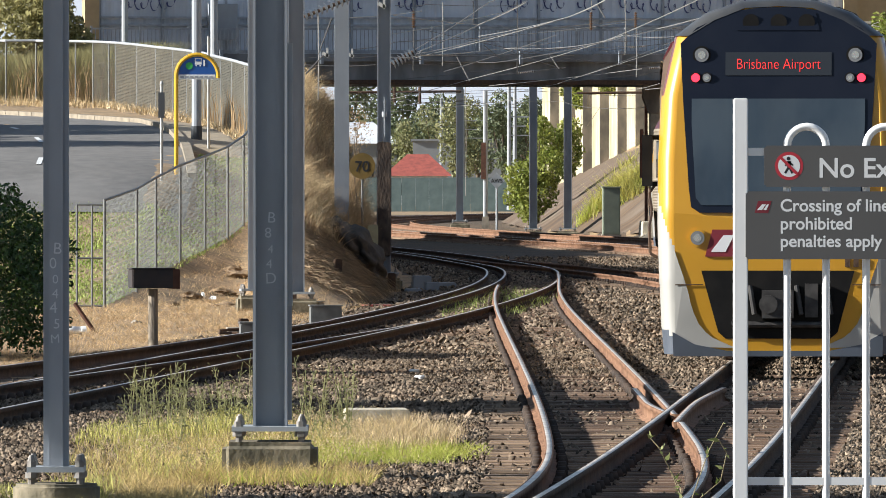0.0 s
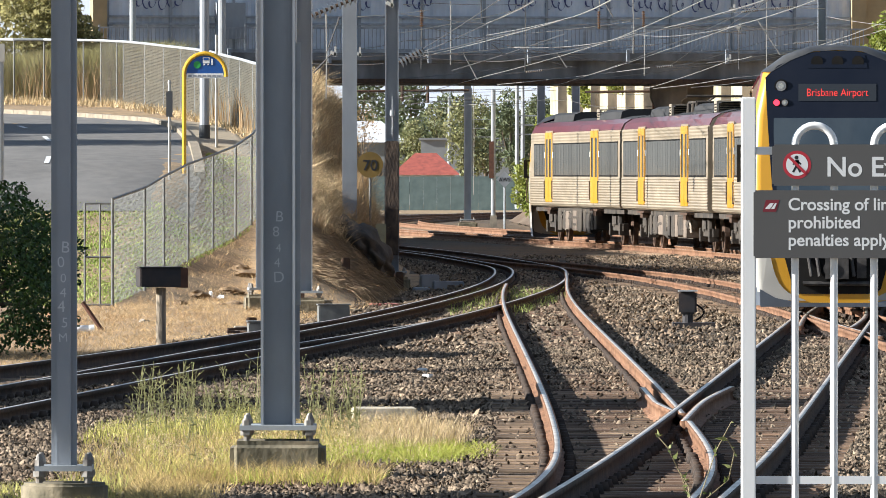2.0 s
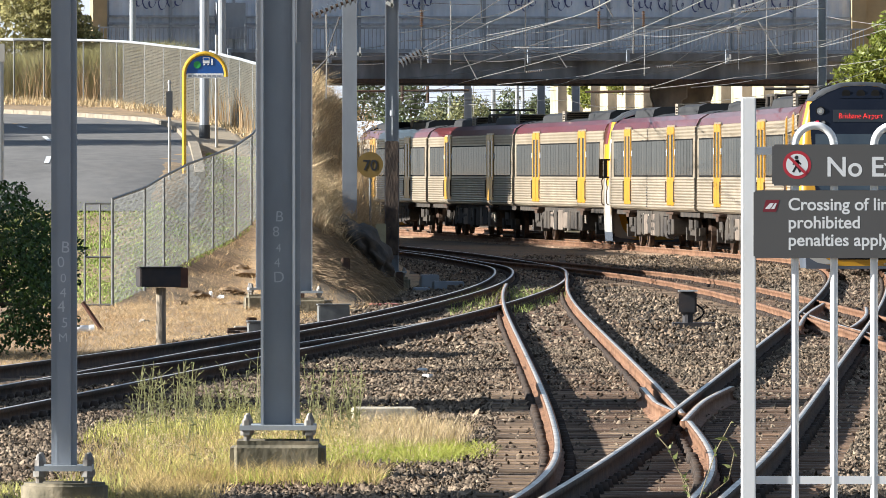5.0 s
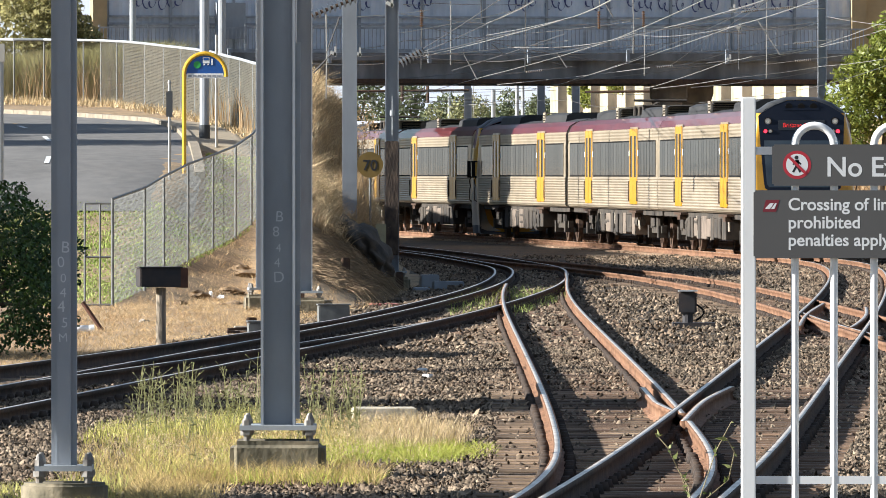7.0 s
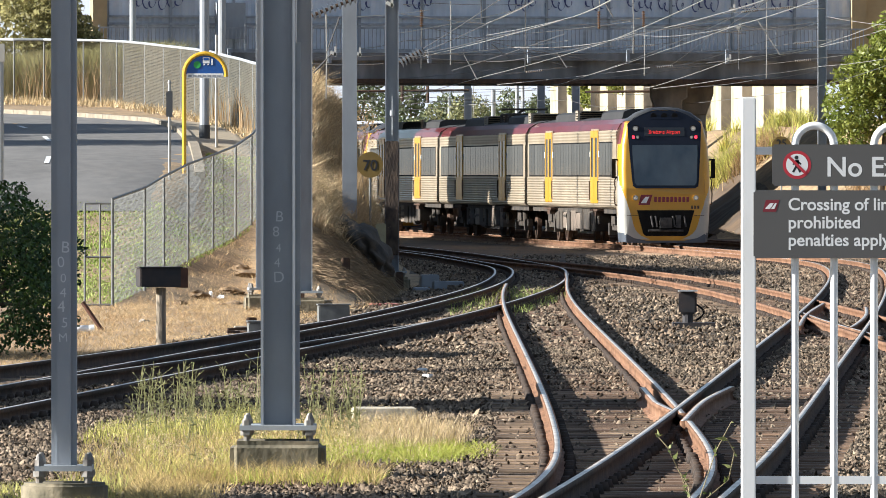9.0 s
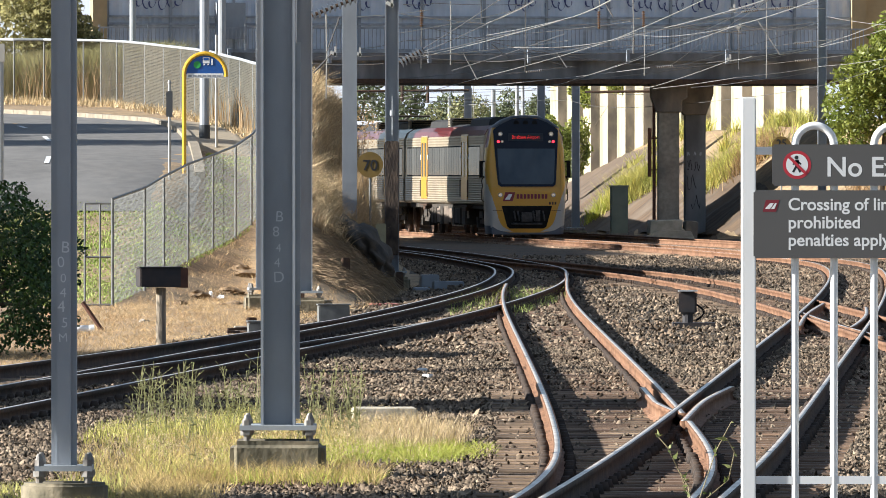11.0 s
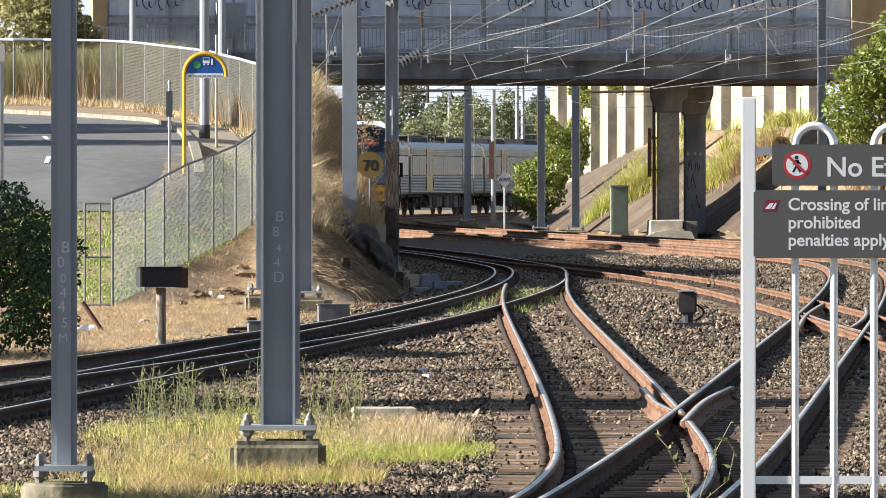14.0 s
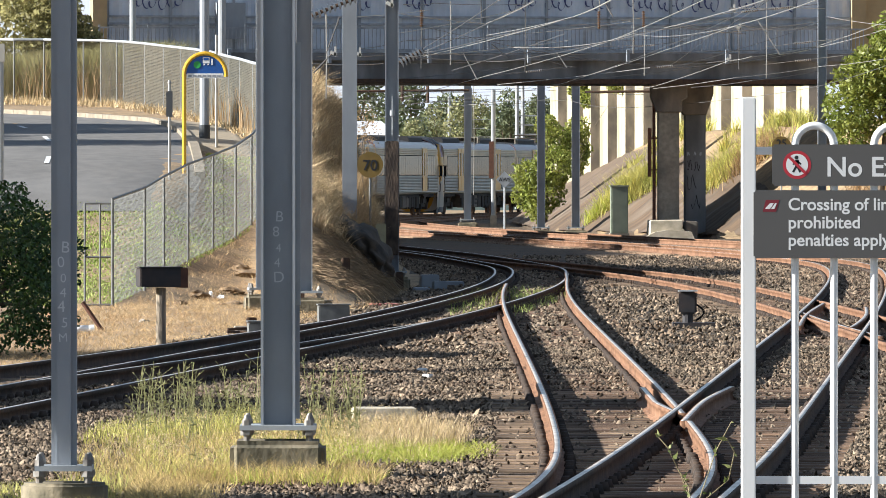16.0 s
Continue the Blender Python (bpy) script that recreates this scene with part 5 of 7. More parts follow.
def chain_fence(name, label, posts, h, pr=0.03, toprail=0.028, mat_top=None, cell=0.06, wire=0.0022, mat_post=None, mat_wire=None):
    t = thing(name, label, "fence")
    zs = [gz(x, y) for x, y in posts]
    for (x, y), z in zip(posts, zs):
        bm = bmesh.new()
        rod(bm, (x, y, z - 0.2), (x, y, z + h + 0.02), pr, 10)
        part("post", bm, mat_post or M_GALV, t)
    for (a, b, za, zb) in zip(posts, posts[1:], zs, zs[1:]):
        bm = bmesh.new()
        rod(bm, (*a, za + h), (*b, zb + h), toprail, 8)
        part("top_rail", bm, mat_top or M_GALV, t)
        link_mesh(name, a, b, za + 0.03, zb + 0.03, h - 0.05, t, cell, wire, mat_wire or M_WIRE)
    return t


def build_street():
    # road sheet that follows the ground
    ys = np.arange(172, 232, 1.0)
    kerb_x = lambda y: np.interp(y, [172, 182, 195, 206, 213, 218, 224, 228, 231, 234], [-4.9, -5.0, -5.5, -6.1, -6.6, -7.2, -9.3, -11.4, -14, -40])
    V, F = [], []
    for j, y in enumerate(ys):
        r = np.linspace(-60, float(kerb_x(y)), 60)
        for x in r:
            V.append((x, y, gz(x, y) + 0.03))
    for j in range(len(ys) - 1):
        for i in range(59):
            a = j * 60 + i
            F.append((a, a + 1, a + 61, a + 60))
    ob = sheet("road", np.array(V), np.array(F), M_ASPHALT)
    tagged(ob, "worn grey asphalt road climbing and bending away", "road", kind="structure")
    # kerb stones along the bend
    t = thing("kerb", "pale concrete kerb stones along the road", "kerb", kind="structure")
    pts = [(float(kerb_x(y)), y) for y in np.concatenate([np.arange(183, 216, 1.5), np.arange(216, 233, 0.7)])]
    for a, b in zip(pts, pts[1:]):
        if a[0] < -12:
            continue
        bm = bmesh.new()
        d = Vector((b[0] - a[0], b[1] - a[1], gz(*b) - gz(*a)))
        m = Matrix.Translation(((a[0] + b[0]) / 2, (a[1] + b[1]) / 2, (gz(*a) + gz(*b)) / 2 + 0.035)) @ d.to_track_quat("Y", "Z").to_matrix().to_4x4()
        bmesh.ops.create_cube(bm, size=1, matrix=m @ Matrix.Diagonal((0.2, d.length - 0.02, 0.2, 1)))
        part("kerb_stone", bm, M_KERB, t)
    # footpath behind the kerb
    V, F = [], []
    ys2 = np.arange(194, 232, 1.0)
    for y in ys2:
        k = float(kerb_x(y))
        for i in range(7):
            x = k + 0.12 + min(i, 5) * 0.26
            V.append((x, y, (gz(k, y) + 0.10) - (0.02 * i if i < 6 and y > 194.5 else 1.2)))
    for j in range(len(ys2) - 1):
        for i in range(6):
            a = j * 7 + i
            F.append((a, a + 1, a + 8, a + 7))
    ob = sheet("footpath", np.array(V), np.array(F), M_PATH)
    tagged(ob, "dusty brown footpath beside the road", "footpath", kind="structure")
    for x0, y0, x1, y1, w in ((82, 290, 87, 278, 0.05), (88, 251, 78, 242, 0.05), (46, 228, 34, 224, 0.05)):
        def gp(x, y):
            # meets the climbing road
            yy = 180.0
            for _ in range(30):
                zz = gz(px(x, yy), yy) + 0.03
                want = 308.45 + (EYE.z - zz) * 15606 / yy
                yy += (want - y) * 0.28
            return px(x, yy), yy
        a, b = gp(x0, y0), gp(x1, y1)
        d = Vector((b[0] - a[0], b[1] - a[1], 0)).normalized()
        n = Vector((-d.y, d.x, 0)) * w
        if abs(n.x) < 0.05:
            n = Vector((0.055, 0, 0))
        V = []
        for p in (a, b):
            for sg in (-1, 1):
                x, y = p[0] + n.x * sg, p[1] + n.y * sg
                V.append((x, y, gz(x, y) + 0.045))
        ob = sheet("road_dash", np.array(V), np.array([(0, 1, 3, 2)]), M_LINE)
        tagged(ob, "worn white painted road dash", "road marking", "road dashes", kind="structure")
    # chain-link fences
    near = [(px(p, y), y) for p, y in ((199, 149), (256, 155), (290, 159.5), (333, 164), (377, 168.5), (417, 173), (445, 177), (475, 182))]
    f = chain_fence("chain_link_fence", "grey galvanised chain-link fence climbing a grassy bank", near, 1.82, 0.026, 0.024, M_DULLGALV, 0.16, 0.0022, M_DULLGALV, M_DULLWIRE)
    far = [(px(p, y), y) for p, y in ((-70, 241), (-20, 241), (25, 240), (78, 240), (148, 239), (179, 238.5), (207, 237), (219, 236.5), (257, 233), (290, 229), (320, 226), (345, 223), (375, 218), (405, 212), (425, 209), (448, 205), (480, 200))]
    chain_fence("chain_link_fence", "old chain-link fence with pale top pipe beside the street", far, 1.75, 0.022, 0.036, M_POLE, 0.075, 0.0042, M_DULLGALV)
    # gate beside the near fence
    g = thing("metal_gate", "grey pipe-framed mesh gate beside the fence", "gate", (0, 148, 0))
    x0, x1, z0 = px(150, 148), px(196, 148), gz(px(170, 148), 148)
    for nm, a, b in (("gate_stile", (x0, z0), (x0, z0 + 1.75)), ("gate_stile", (px(177, 148), z0), (px(177, 148), z0 + 1.75)), ("gate_rail", (x0, z0 + 1.75), (x1, z0 + 1.75)),
                     ("gate_rail", (x0, z0 + 0.85), (x1, z0 + 0.85)), ("gate_rail", (x0, z0 + 0.05), (x1, z0 + 0.05))):
        bm = bmesh.new()
        rod(bm, (a[0], 0, a[1]), (b[0], 0, b[1]), 0.018, 8)
        part(nm, bm, M_DULLGALV, g)
    d = 126.0
    st = thing("stay_post", "leaning brown steel stay at the gate", "post", (px(160, d), d, 0))
    bm = bmesh.new()
    rod(bm, (px(146, d) - px(160, d), 0, pz(535, d)), (px(184, d) - px(160, d), 0, pz(590, d)), 0.032, 8)
    part("stay", bm, M_RUST, st)
    # bus stop
    d = 183.0
    b = thing("bus_stop_sign", "yellow hooped bus stop sign with blue face", "bus stop", (0, d, 0))
    xl, xr, zc = px(326, d), px(400, d), pz(132, d)
    r = (xr - xl) / 2
    pts = [(xl, gz(xl, d))] + [(xl + r - r * math.cos(q * math.pi / 14), zc + r * math.sin(q * math.pi / 14)) for q in range(15)] + [(xr, zc - 0.05)]
    bm = bmesh.new()
    for p, q in zip(pts, pts[1:]):
        rod(bm, (p[0], 0, p[1]), (q[0], 0, q[1]), 0.045, 8)
    part("hoop", bm, M_SIGNYELLOW, b, "yellow hoop post")
    bm = bmesh.new()
    arc = [(xl + r - (r - 0.04) * math.cos(q * math.pi / 14), zc + (r - 0.04) * math.sin(q * math.pi / 14)) for q in range(15)]
    prism(bm, arc, "y", -0.015, 0.015)
    part("face", bm, M_BLUE, b, "blue half-round sign face")
    bm = bmesh.new()
    box(bm, (xl + xr) / 2, -0.005, zc - 0.03, 2 * r - 0.12, 0.03, 0.1)
    part("name_strip", bm, M_SIGNWHITE, b)
    bm = bmesh.new()
    for k in range(7):
        box(bm, xl + 0.12 + k * 0.1, -0.024, zc - 0.03, 0.07, 0.004, 0.04)
    part("strip_lettering", bm, M_STEELGREY, b)
    bm = bmesh.new()
    rod(bm, (px(349, d), -0.016, pz(115, d)), (px(349, d), -0.022, pz(115, d)), 0.075, 20)
    part("green_dot", bm, M_SIGNGREEN, b)
    bm = bmesh.new()
    box(bm, px(365, d), -0.019, pz(107, d), 0.14, 0.006, 0.13)
    box(bm, px(361.5, d), -0.019, pz(114.5, d), 0.03, 0.006, 0.03)
    box(bm, px(368.5, d), -0.019, pz(114.5, d), 0.03, 0.006, 0.03)
    box(bm, px(375.5, d), -0.019, pz(110, d), 0.035, 0.006, 0.13)
    part("bus_symbol", bm, M_SIGNWHITE, b)
    bm = bmesh.new()
    box(bm, px(365, d), -0.024, pz(105, d), 0.11, 0.004, 0.05)
    part("bus_window", bm, M_BLUE, b)
    # poles; the unseen one at column 118 is added to cast its shadow
    for nm, label, x, dd, top, rad, m in (("parking_sign_post", "thin grey street sign post", 300, 180, 148, 0.03, M_GALV), ("street_pole", "tall grey steel pole with dark base", 362, 200, -40, 0.11, M_MAST),
                                         ("conduit_pole", "thin pale steel pipe pole", 383, 195, 62, 0.03, M_GALV), ("light_pole", "pale grey light pole behind the fence", 235, 250, -450, 0.09, M_POLE), ("light_pole", "unseen tall grey pole added to cast a shadow on the train", 118, 258, -450, 0.1, M_POLE),
                                         ("light_pole", "pale grey light pole behind the fence", 393, 240, -300, 0.1, M_POLE), ("signal_pole", "grey pole with pale box", 1, 170, 80, 0.06, M_POLE)):
        p = thing(nm, label, "pole", (px(x, dd), dd, gz(px(x, dd), dd)))
        z = pz(top, dd) - gz(px(x, dd), dd)
        bm = bmesh.new()
        rod(bm, (0, 0, -0.1), (0, 0, z), rad, 12)
        part("shaft", bm, m, p)
        if nm == "street_pole":
            bm = bmesh.new()
            rod(bm, (0, 0, -0.1), (0, 0, 0.4), rad * 1.15, 12)
            part("painted_base", bm, M_DARKGREY, p, "dark painted pole base")
        if nm == "parking_sign_post":
            bm = bmesh.new()
            box(bm, 0, -0.04, z - 0.42, 0.13, 0.01, 0.52)
            part("sign_plate", bm, M_DARKGREY, p, "grey back of a narrow sign plate")
            bm = bmesh.new()
            rod(bm, (0, 0, z), (0, 0, z + 0.07), 0.045, 10, 0.02)
            part("cap", bm, m, p)
        if nm == "signal_pole":
            bm = bmesh.new()
            box(bm, 0, 0, z - 0.15, 0.16, 0.16, 0.34)
            part("cap_box", bm, M_CABWHITE, p)
    # letterbox-like box on a post
    d = 112.0
    b = thing("equipment_box_on_post", "black metal box on a grey timber post", "equipment box", (px(285, d), d, gz(px(285, d), d)), 12)
    bm = bmesh.new()
    rod(bm, (0, 0, -0.2), (0, 0, 0.8), 0.062, 12)
    part("post", bm, M_TIMBER, b)
    bm = bmesh.new()
    box(bm, -0.03, 0, 0.93, 0.53, 0.34, 0.24)
    bmesh.ops.bevel(bm, geom=bm.edges[:], offset=0.012, segments=2, affect="EDGES")
    part("box", bm, M_BOX, b)
    bm = bmesh.new()
    box(bm, 0.27, 0.02, 0.925, 0.1, 0.36, 0.25)
    part("end_flap", bm, M_RUST, b, "brown rusty end flap")
    bm = bmesh.new()
    box(bm, -0.03, 0, 1.058, 0.56, 0.37, 0.018)
    part("lid", bm, M_BOX, b)
    # hedge in shade; its leaf colour carries part of that shade
    rng = random.Random(4)
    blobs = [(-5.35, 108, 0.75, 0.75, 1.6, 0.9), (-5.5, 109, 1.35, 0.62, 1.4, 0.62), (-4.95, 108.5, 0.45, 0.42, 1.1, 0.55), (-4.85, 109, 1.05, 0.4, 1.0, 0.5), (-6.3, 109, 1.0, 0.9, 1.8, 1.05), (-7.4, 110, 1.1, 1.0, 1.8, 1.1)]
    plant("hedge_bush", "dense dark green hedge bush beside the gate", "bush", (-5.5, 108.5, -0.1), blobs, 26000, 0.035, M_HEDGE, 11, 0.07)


def build_vegetation():
    # tall straw on the bank
    def bank(x, y, rng):
        e = np.interp(y, [150, 165, 173, 175, 190, 205, 225], [-1.3, -1.3, -1.2, -0.85, -0.6, -1.0, -2.4])
        return (x < e) & (x > -0.0162 * y) & (ground_z(x, y) > 0.80 + 0.2 * np.sin(x * 9 + y)) & (rng.random(len(x)) < 0.45 + 0.55 * np.sin(x * 5 + y * 0.7) ** 2)
    blades("bank_grass", scatter(40000, -3.6, -0.5, 163, 212, 21, bank), 0.55, 0.010, 1.5, M_STRAW, "tall dry straw-coloured grass on a bank", 21)
    blades("bank_grass", scatter(38000, -3.6, -0.5, 163, 212, 26, bank), 0.45, 0.010, 1.9, M_BROWNSTRAW, "tangled brown dead grass on a bank", 26)
    rgb = np.random.default_rng(77)
    for nm, mt, seed, lab, up in (("bank_seed_grass", M_STRAW, 71, "fluffy pale seeding grass on a bank", 0.30), ("bank_seed_grass", M_BROWNSTRAW, 72, "fluffy brown seeding grass on a bank", 0.18)):
        c = scatter(1500, -3.6, -0.5, 163, 212, seed, bank)
        c = c[rgb.random(len(c)) < 0.8]
        puffs = [(x, y, gz(x, y) + up * rgb.uniform(0.4, 1.3), rgb.uniform(0.07, 0.2), rgb.uniform(0.15, 0.4), rgb.uniform(0.08, 0.24)) for x, y in c]
        V, F = leaf_cloud(puffs, 36000, 0.017, seed)
        tagged(sheet(nm, V, F, mt), lab, "grass", kind="stuff")
    hay_strands(6500, 73)
    blades("bank_grass", scatter(1700, -1.85, -1.0, 170.5, 175, 27, lambda x, y, r: ground_z(x, y) > 0.25), 0.7, 0.009, 0.9, M_BROWNSTRAW, "thin brown seeding grass round the speed sign", 27)
    blades("bank_grass", scatter(900, -2.1, -1.68, 176, 187, 30), 1.2, 0.010, 0.5, M_BROWNSTRAW, "tall thin seeding grass behind the mast", 30)
    blades("spur_grass", scatter(7000, -3.2, -0.9, 152, 172, 28, lambda x, y, r: (ground_z(x, y) > -0.15) & (ground_z(x, y) < 1.25)), 0.16, 0.010, 2.2, M_BROWNSTRAW, "short brown dead grass on the earth slope", 28)
    plant("dry_shrub", "sparse brown twiggy shrub on the bank", "shrub", (px(648, 180), 180, 1.2), [(px(645, 180), 180, 3.2, 0.22, 0.4, 0.25), (px(655, 180), 180, 2.9, 0.22, 0.4, 0.3), (px(640, 180), 180, 2.75, 0.2, 0.4, 0.3)], 420, 0.026, M_BROWNSTRAW, 55, 0.02, 3)

    def verge(x, y, rng):
        e = np.interp(y, [85, 95, 113, 130, 150, 165, 175, 190], [-6.3, -5.2, -3.5, -2.1, -1.1, -0.8, -0.5, -0.7])
        return (x < e) & (x > e - 5.2) & (y < np.interp(x, [-5.6, -3.8, -2.6], [149, 177, 190]))
    blades("verge_grass", scatter(120000, -9, -0.6, 88, 176, 22, lambda x, y, r: verge(x, y, r) & (r.random(len(x)) < 0.35 + 0.65 * np.sin(x * 3.1 + np.sin(y * 0.6) * 2) ** 2)), 0.12, 0.008, 2.2, M_VERGE, "short trampled dry grass beside the track", 22)
    blades("street_grass", scatter(80000, -10, -2.9, 150, 204, 23, lambda x, y, r: (x < np.interp(y, [149, 177, 190, 204], [-5.7, -3.75, -3.0, -3.2])) & ((y < 174) | (x > np.interp(y, [174, 193.5, 194, 204], [-4.7, -5.2, -4.0, -4.5])))), 0.075, 0.035, 1.0, M_LAWNBLADE, "sunlit green lawn behind the fence", 23)
    blades("fence_grass", scatter(14000, -13, -4.3, 204, 244, 24, lambda x, y, r: abs(y - np.interp(x, [-12.3, -8.8, -7.2, -5.2, -4.5], [241, 237, 228, 212, 204])) < 1.6), 0.34, 0.025, 0.9, M_STRAW, "dry weeds along the street fence", 24)
    blades("fence_straw", scatter(16000, -13, -4.3, 200, 242, 29, lambda x, y, r: abs(y + 2.0 - np.interp(x, [-12.3, -8.8, -7.2, -5.2, -4.5], [241, 237, 228, 212, 204])) < 1.3), 0.16, 0.022, 1.8, M_STRAW, "bright trampled straw at the foot of the street fence", 29, None, 0.1)
    blades("back_lot_grass", scatter(15000, -18, -3.8, 243, 290, 25), 1.1, 0.05, 0.6, M_BROWNSTRAW, "overgrown dry lot behind the street fence", 25)
    blades("back_lot_scrub", scatter(9000, -18, -8.0, 242, 262, 45), 1.7, 0.06, 0.7, M_OLIVE, "dull green scrub behind the street fence", 45)
    blades("back_lot_straw", scatter(4500, -18, -6.5, 238, 250, 51, lambda x, y, r: (y > np.interp(x, [-12.3, -8.8, -7.2], [242, 239, 231])) & (r.random(len(x)) < 0.3 + 0.7 * np.sin(x * 2.1) ** 2)), 1.5, 0.03, 0.5, M_BROWNSTRAW, "dry weeds behind the street fence", 51)
    blades("fence_reeds", scatter(1500, -5.9, -4.3, 203, 216, 46, lambda x, y, r: abs(y - 1.2 - np.interp(x, [-5.9, -5.2, -4.5], [217, 212, 204])) < 1.3), 1.4, 0.016, 0.2, M_BROWNSTRAW, "tall dry reeds behind the street fence", 46)
    # patch round the masts
    def clump(x, y):
        return 0.5 + 0.5 * np.sin(x * 7.3 + np.sin(y * 1.1) * 2) * np.cos(y * 1.7 + x * 3.1)

    def patch(x, y, rng):
        d = ((x + 1.35) / 1.45) ** 2 + ((y - np.interp(x, [-2.4, -1.7], [67.5, 70.5])) / 8.5) ** 2
        d = d + np.where((x > -0.75) & (abs(y - 70) < 2.8) & (rng.random(len(x)) < 0.75), 9, 0)
        front = np.interp(x, [-2.9, -2.25, -1.95, -0.9, -0.6, 0.3], [59, 60, 63.6, 65.6, 66.5, 69]) + 0.6 * np.sin(x * 11)
        return (rng.random(len(x)) < np.clip(1.3 - d, 0, 1)) & ((y > front) | (rng.random(len(x)) < 0.06))
    area = (-3.0, 0.35, 59.5, 79)
    blades("weed_patch", scatter(13000, *area, 31, lambda x, y, r: patch(x, y, r) & (r.random(len(x)) < 0.1 + clump(x, y))), 0.19, 0.008, 1.0, M_TUFT, "yellow-green dry grass round the mast footing", 31)
    blades("straw_patch", scatter(44000, *area, 37, lambda x, y, r: patch(x, y, r) & (r.random(len(x)) < 0.08 + clump(x * 1.5 + 0.4, y * 1.2 + 1) ** 2)), 0.22, 0.0055, 1.0, M_DRY, "pale dry straw round the mast footing", 37)
    blades("straw_patch", scatter(9000, *area, 40, lambda x, y, r: patch(x, y, r)), 0.11, 0.007, 1.9, M_BROWNSTRAW, "dead brown grass matted on the ballast", 40)
    blades("green_tufts", scatter(16000, -0.95, 0.42, 67.2, 73.2, 32, lambda x, y, r: r.random(len(x)) < np.clip(1.25 - ((x + 0.3) / 0.75) ** 2 - ((y - 70) / 2.6) ** 2, 0, 1) * (0.3 + clump(x * 1.4, y))), 0.13, 0.010, 1.1, M_GREEN, "bright green grass tufts on the ballast", 32)
    blades("green_tufts", scatter(1500, -1.15, -0.5, 67, 72, 38, lambda x, y, r: r.random(len(x)) < np.clip(1.1 - ((x + 0.82) / 0.3) ** 2 - ((y - 69) / 2.5) ** 2, 0, 1)), 0.2, 0.011, 0.9, M_GREEN, "green weeds behind the mast footing", 38)
    blades("green_tufts", scatter(2200, -2.4, -1.2, 64, 72, 39, lambda x, y, r: clump(x * 1.3, y) > 0.66), 0.17, 0.010, 1.0, M_GREEN, "green tufts in the dry grass", 39)
    for n, hh, ww, mt, seed, lab in ((2200, 0.17, 0.009, M_GREEN, 47, "green grass at the foot of the mast footing"), (3600, 0.23, 0.006, M_DRY, 48, "dry straw at the foot of the mast footing"), (1500, 0.14, 0.007, M_BROWNSTRAW, 49, "brown dead grass at the foot of the mast footing")):
        blades("footing_grass", scatter(n, -1.85, -0.45, 62.6, 64.15, seed, lambda x, y, r: r.random(len(x)) < (0.25 + 0.75 * clump(x * 2.3 + seed, y * 2)) * np.clip((y - 62.4) / 1.2, 0, 1)), hh, ww, 1.1, mt, lab, seed)
    blades("straw_patch", scatter(7000, -2.35, -1.5, 58.5, 64.5, 50, lambda x, y, r: r.random(len(x)) < (0.15 + 0.85 * clump(x * 1.7, y * 1.3)) * np.clip(1.2 - ((x + 1.95) / 0.45) ** 2, 0, 1)), 0.17, 0.006, 1.1, M_DRY, "pale dry straw between the masts", 50)
    rg = random.Random(41)
    heads = []
    for k in range(90):
        x, y = rg.uniform(-2.7, -0.2), rg.uniform(63, 77)
        if ((x + 1.35) / 1.3) ** 2 + ((y - 70.5) / 7) ** 2 < 1 and not (y < 66 and x > -1.9):
            heads.append((x, y, gz(x, y) + rg.uniform(0.08, 0.22), rg.uniform(0.12, 0.3), rg.uniform(0.3, 0.9), rg.uniform(0.04, 0.1)))
    V, F = leaf_cloud(heads, 8000, 0.008, 42)
    tagged(sheet("seed_heads", V, F, M_SEED), "pale seed heads in the dry grass", "grass", kind="stuff")
    blades("pink_grass", scatter(5200, -0.8, 0.25, 70.5, 78, 33, lambda x, y, r: r.random(len(x)) < np.clip(1.2 - ((x + 0.3) / 0.55) ** 2 - ((y - 74) / 4) ** 2, 0, 1)), 0.24, 0.006, 0.8, M_STRAW, "dry pinkish seeding grass", 33)
    blades("track_grass", scatter(3400, 0.1, 2.2, 136, 166, 34, lambda x, y, r: (abs(x - DUAL(y)) < 1.0) & (r.random(len(x)) < np.sin(x * 6 + y * 0.9) ** 2)), 0.22, 0.012, 0.6, M_LAWNBLADE, "green weeds between the rails", 34)
    blades("track_edge_grass", scatter(1200, -3.0, -1.6, 72, 77, 35), 0.3, 0.008, 0.5, M_TUFT, "thin weeds beside the track", 35)
    blades("corner_grass", scatter(1500, -3.4, -2.2, 56, 62, 36), 0.2, 0.008, 0.6, M_TUFT, "dry weeds at the mast", 36)
    # tall stalky weeds
    rng = random.Random(9)
    for i in range(112):
        x, y = (rng.uniform(-2.65, -1.45), rng.uniform(72, 79)) if i < 76 else (rng.uniform(-1.15, -0.65), rng.uniform(71, 78))
        if i > 106:
            x, y = rng.uniform(-2.9, 0.3), rng.uniform(66, 73)
        weed(x, y, rng.uniform(0.3, 0.64) if i < 107 else rng.uniform(0.2, 0.34), rng, i)
    vine()
    # slopes on the cutting side
    def tussocks(n, x0, x1, y0, y1, seed, low, each=70):
        r = np.random.default_rng(seed)
        c = scatter(n, x0, x1, y0, y1, seed, low)
        p = np.repeat(c, each, 0)
        return p + r.normal(0, 0.17, p.shape) * np.repeat(r.uniform(0.5, 1.5, (len(c), 1)), each, 0)
    blades("slope_grass", tussocks(22, 5.2, 10.4, 327, 350, 41, lambda x, y, r: x > np.interp(y, [326, 335, 350], [10.4, 7.3, 7.0])), 0.8, 0.035, 0.9, M_TUFT, "yellow-green tussock grass on the cutting slope", 41)
